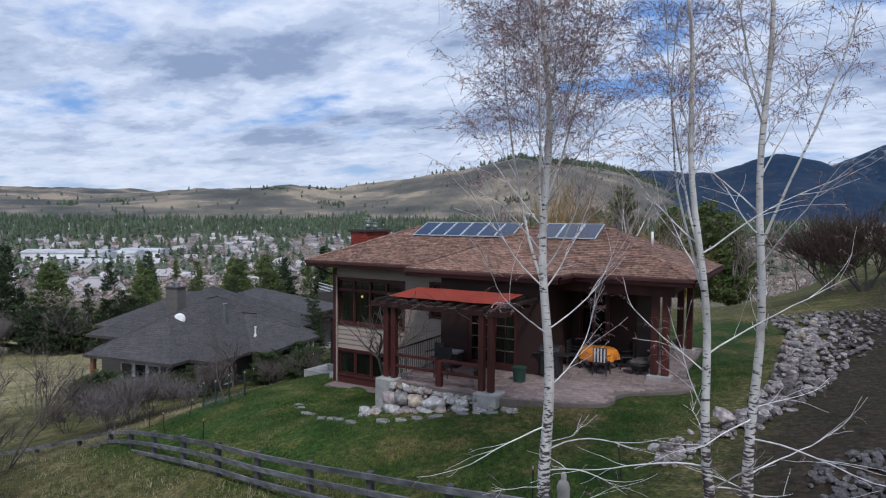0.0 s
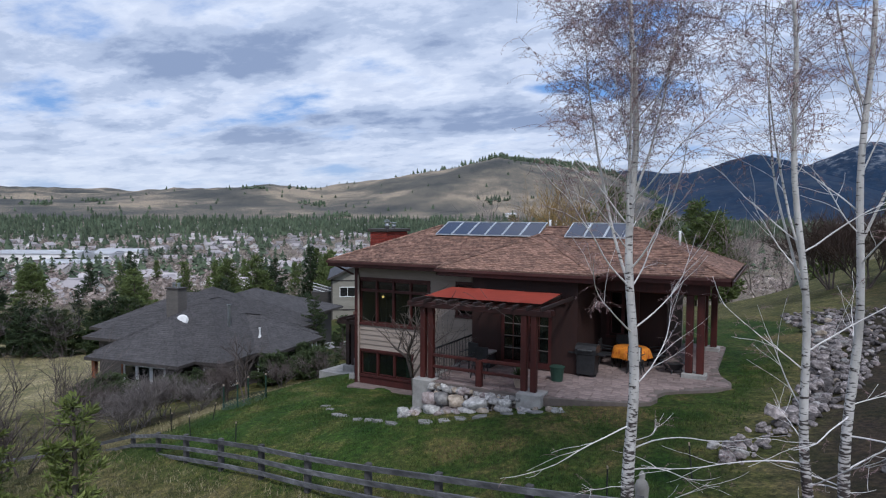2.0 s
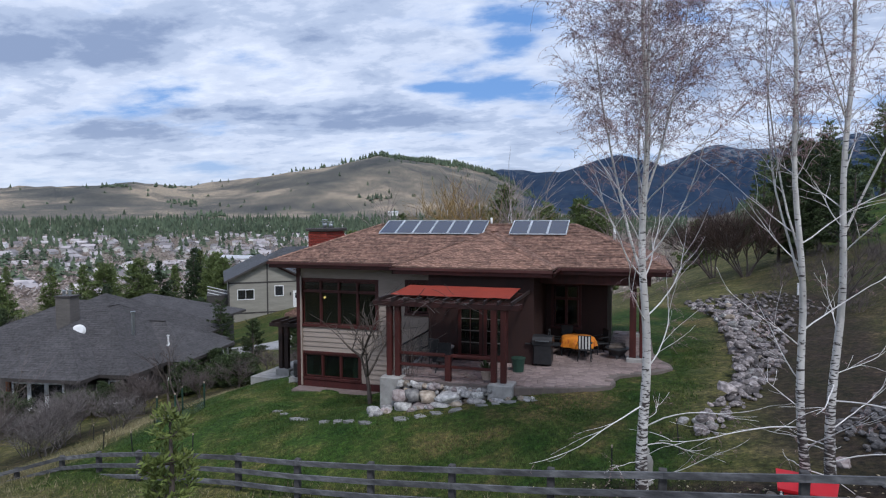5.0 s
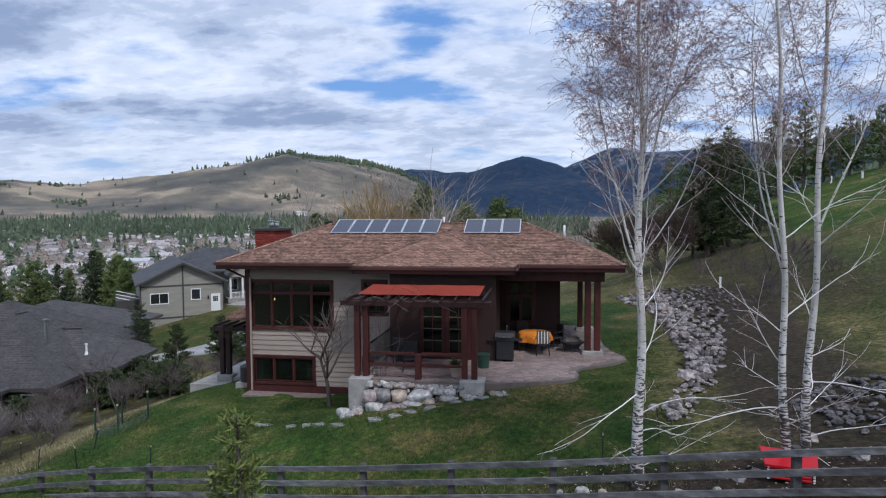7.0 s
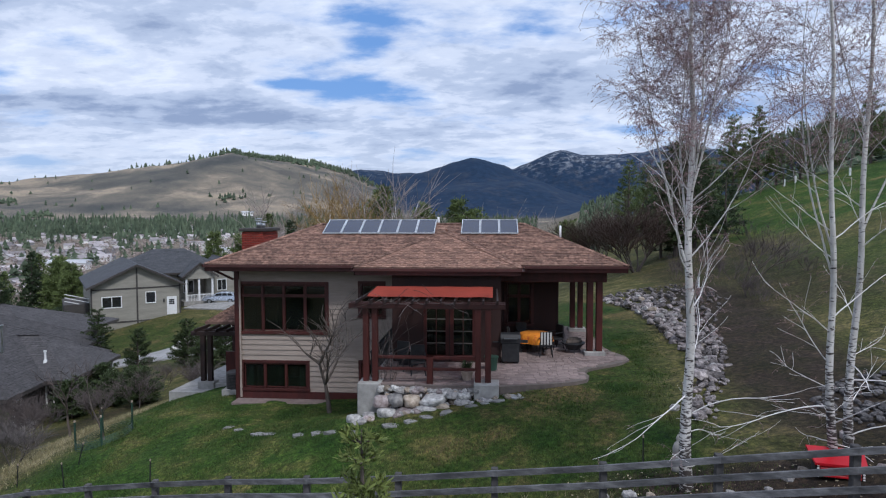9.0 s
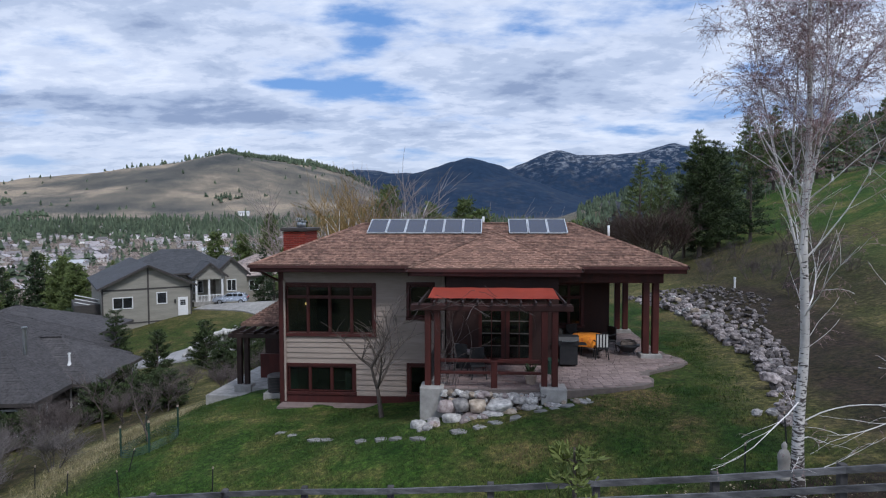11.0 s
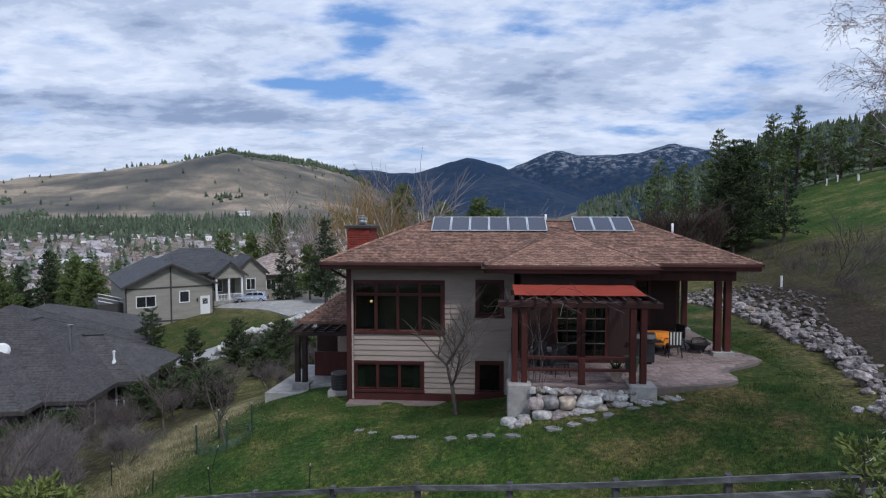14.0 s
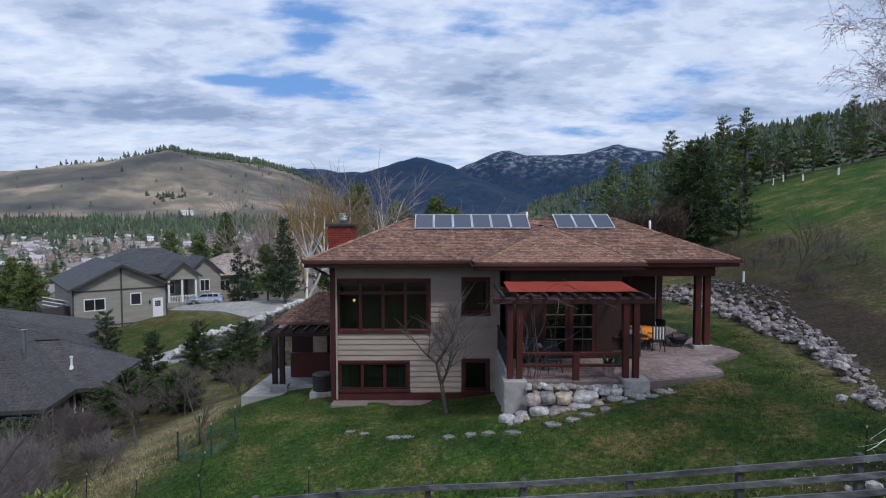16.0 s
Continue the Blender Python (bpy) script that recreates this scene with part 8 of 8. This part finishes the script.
for i in range(90):
    az, d = rt.uniform(27, 60), rt.uniform(230, 330)
    x, y = polar(az, d)
    far_conifer(woods, x, y, rt.uniform(9, 16), rt.uniform(2.4, 4), rt)
belt.make("valley_conifers", "far_pine", label="dark conifers scattered through the valley town", category="trees", kind="stuff")
brush.make("valley_brush", "far_bare", label="brown leafless trees through the valley town", category="trees", kind="stuff")
ridge.make("hill_conifers", "far_pine", label="scattered dark pines on the bare hills", category="trees", kind="stuff")
woods.make("slope_forest", "far_pine", label="dense dark conifer forest on the eastern slope", category="forest", kind="stuff")

# ---- grass on the lawn and along its edges ----
def sward(name, material, n, seed, keep, low, high, label):
    """Many small tufts of three blades each; keep(x, y) tells how likely one grows there."""
    g = np.random.default_rng(seed)
    x, y = g.uniform(-30, 6, n), g.uniform(6.5, 27, n)
    ok = g.random(n) < keep(x, y)
    x, y = x[ok], y[ok]
    z = height(x, y) - 0.02
    verts = np.zeros((len(x), 3, 3, 3))
    for b_ in range(3):
        a, h, w = g.uniform(0, 6.283, len(x)), g.uniform(low, high, len(x)), g.uniform(0.008, 0.016, len(x))
        ox, oy = g.normal(0, 0.03, len(x)), g.normal(0, 0.03, len(x))
        tx, ty = g.normal(0, 0.4, len(x)) * h, g.normal(0, 0.4, len(x)) * h
        for k, sgn in ((0, -1), (1, 1)):
            verts[:, b_, k] = np.stack([x + ox + sgn * w * np.cos(a), y + oy + sgn * w * np.sin(a), z], -1)
        verts[:, b_, 2] = np.stack([x + ox + tx, y + oy + ty, z + 0.02 + h], -1)
    flat_v = verts.reshape(-1, 3)
    me = bpy.data.meshes.new(name)
    me.from_pydata(flat_v.tolist(), [], np.arange(len(flat_v)).reshape(-1, 3).tolist())
    me.materials.append(M[material])
    tagged(new(name, me), label, "grass", kind="stuff")


def crest_x(y):
    return np.interp(y, [5, 11, 16, 19.5, 24, 28, 34], [-30, -26.5, -24.0, -23.2, -23.6, -23.4, -23])


def on_lawn(x, y):
    k = smooth(-1.0, 1.5, x - crest_x(y)) * (1 - smooth(-2.2, -0.6, x - np.interp(y, [11, 16, 21, 31], [-1, -1.8, -0.8, 0.6]))) * smooth(9.8, 12.0, y + 0.18 * (x + 8))
    built = ((x > -18.9) & (x < -12.2) & (y > 21.6)) | ((x > -12.9) & (x < -7.4) & (y > 16.2)) | ((x > -7.5) & (x < -2.9) & (y > 17.2)) & (y > 17.6 + 0.9 * np.maximum(0, x + 5.5)) | ((x > -23.4) & (x < -18.7) & (y > 25.2))
    return k * ~built


def on_edge(x, y):
    c = x - crest_x(y)
    return np.maximum((1 - smooth(0.4, 2.4, np.abs(c + 2.2))) * smooth(11, 14, y), 0.5 * (1 - smooth(10.4, 12.0, y + 0.18 * (x + 8))) * (x < -3))


sward("lawn_grass", "grass", 120000, 5, on_lawn, 0.03, 0.075, "short green spring grass with yellowish patches")
sward("rough_grass", "straw", 42000, 6, on_edge, 0.06, 0.2, "rough pale dry grass along the lawn's edge")

# ---- pavers and near shingles ----
rp = random.Random(41)
PAV = [finish("paver", box(-w / 2, w / 2, -0.105, 0.105, -0.02, 0.022, bevel=0.006), "paver") for w in (0.2, 0.3, 0.4)]
rest = Soup()
count = 0
for row in range(60):
    y = 17.45 + row * 0.22
    x = -12.0 - rp.random() * 0.3
    while x < -3.0:
        k = rp.randint(0, 2)
        w = (0.2, 0.3, 0.4)[k]
        cx = x + w / 2
        if all(inside(cx + a, y + b, PATIO) for a in (-w / 2, w / 2) for b in (-0.1, 0.1)):
            near = -7.8 < cx and y < 20.6
            lift = rp.uniform(-0.003, 0.003)
            if near and count < 300:
                piece("paver", PAV[k], patio, pose(cx, y, 2.13 + lift, rp.uniform(-0.6, 0.6), rp.uniform(-0.6, 0.6), 0))
                count += 1
            else:
                a, b, z0, z1 = w / 2 - 0.004, 0.101, 2.11 + lift - 2.1, 2.152 + lift - 2.1
                px, py = cx + 8.0, y - 20.0
                rest.solid([(px - a, py - b, z0), (px + a, py - b, z0), (px + a, py + b, z0), (px - a, py + b, z0), (px - a, py - b, z1), (px + a, py - b, z1), (px + a, py + b, z1), (px - a, py + b, z1)],
                           [(4, 5, 6, 7), (0, 1, 5, 4), (1, 2, 6, 5), (2, 3, 7, 6), (3, 0, 4, 7)])
        x += w + 0.008
rest.make("paver_field", "paver", patio, kind="stuff")
for s in shingle_rows(PLANES[6]):
    vs, fs = shingle_geometry(*s)
    o = vs[4]
    me = bpy.data.meshes.new("shingle")
    me.from_pydata([tuple(q - o) for q in vs], [], fs)
    me.materials.append(M["shingle"])
    piece("shingle", me, roof, Matrix.Translation(o))
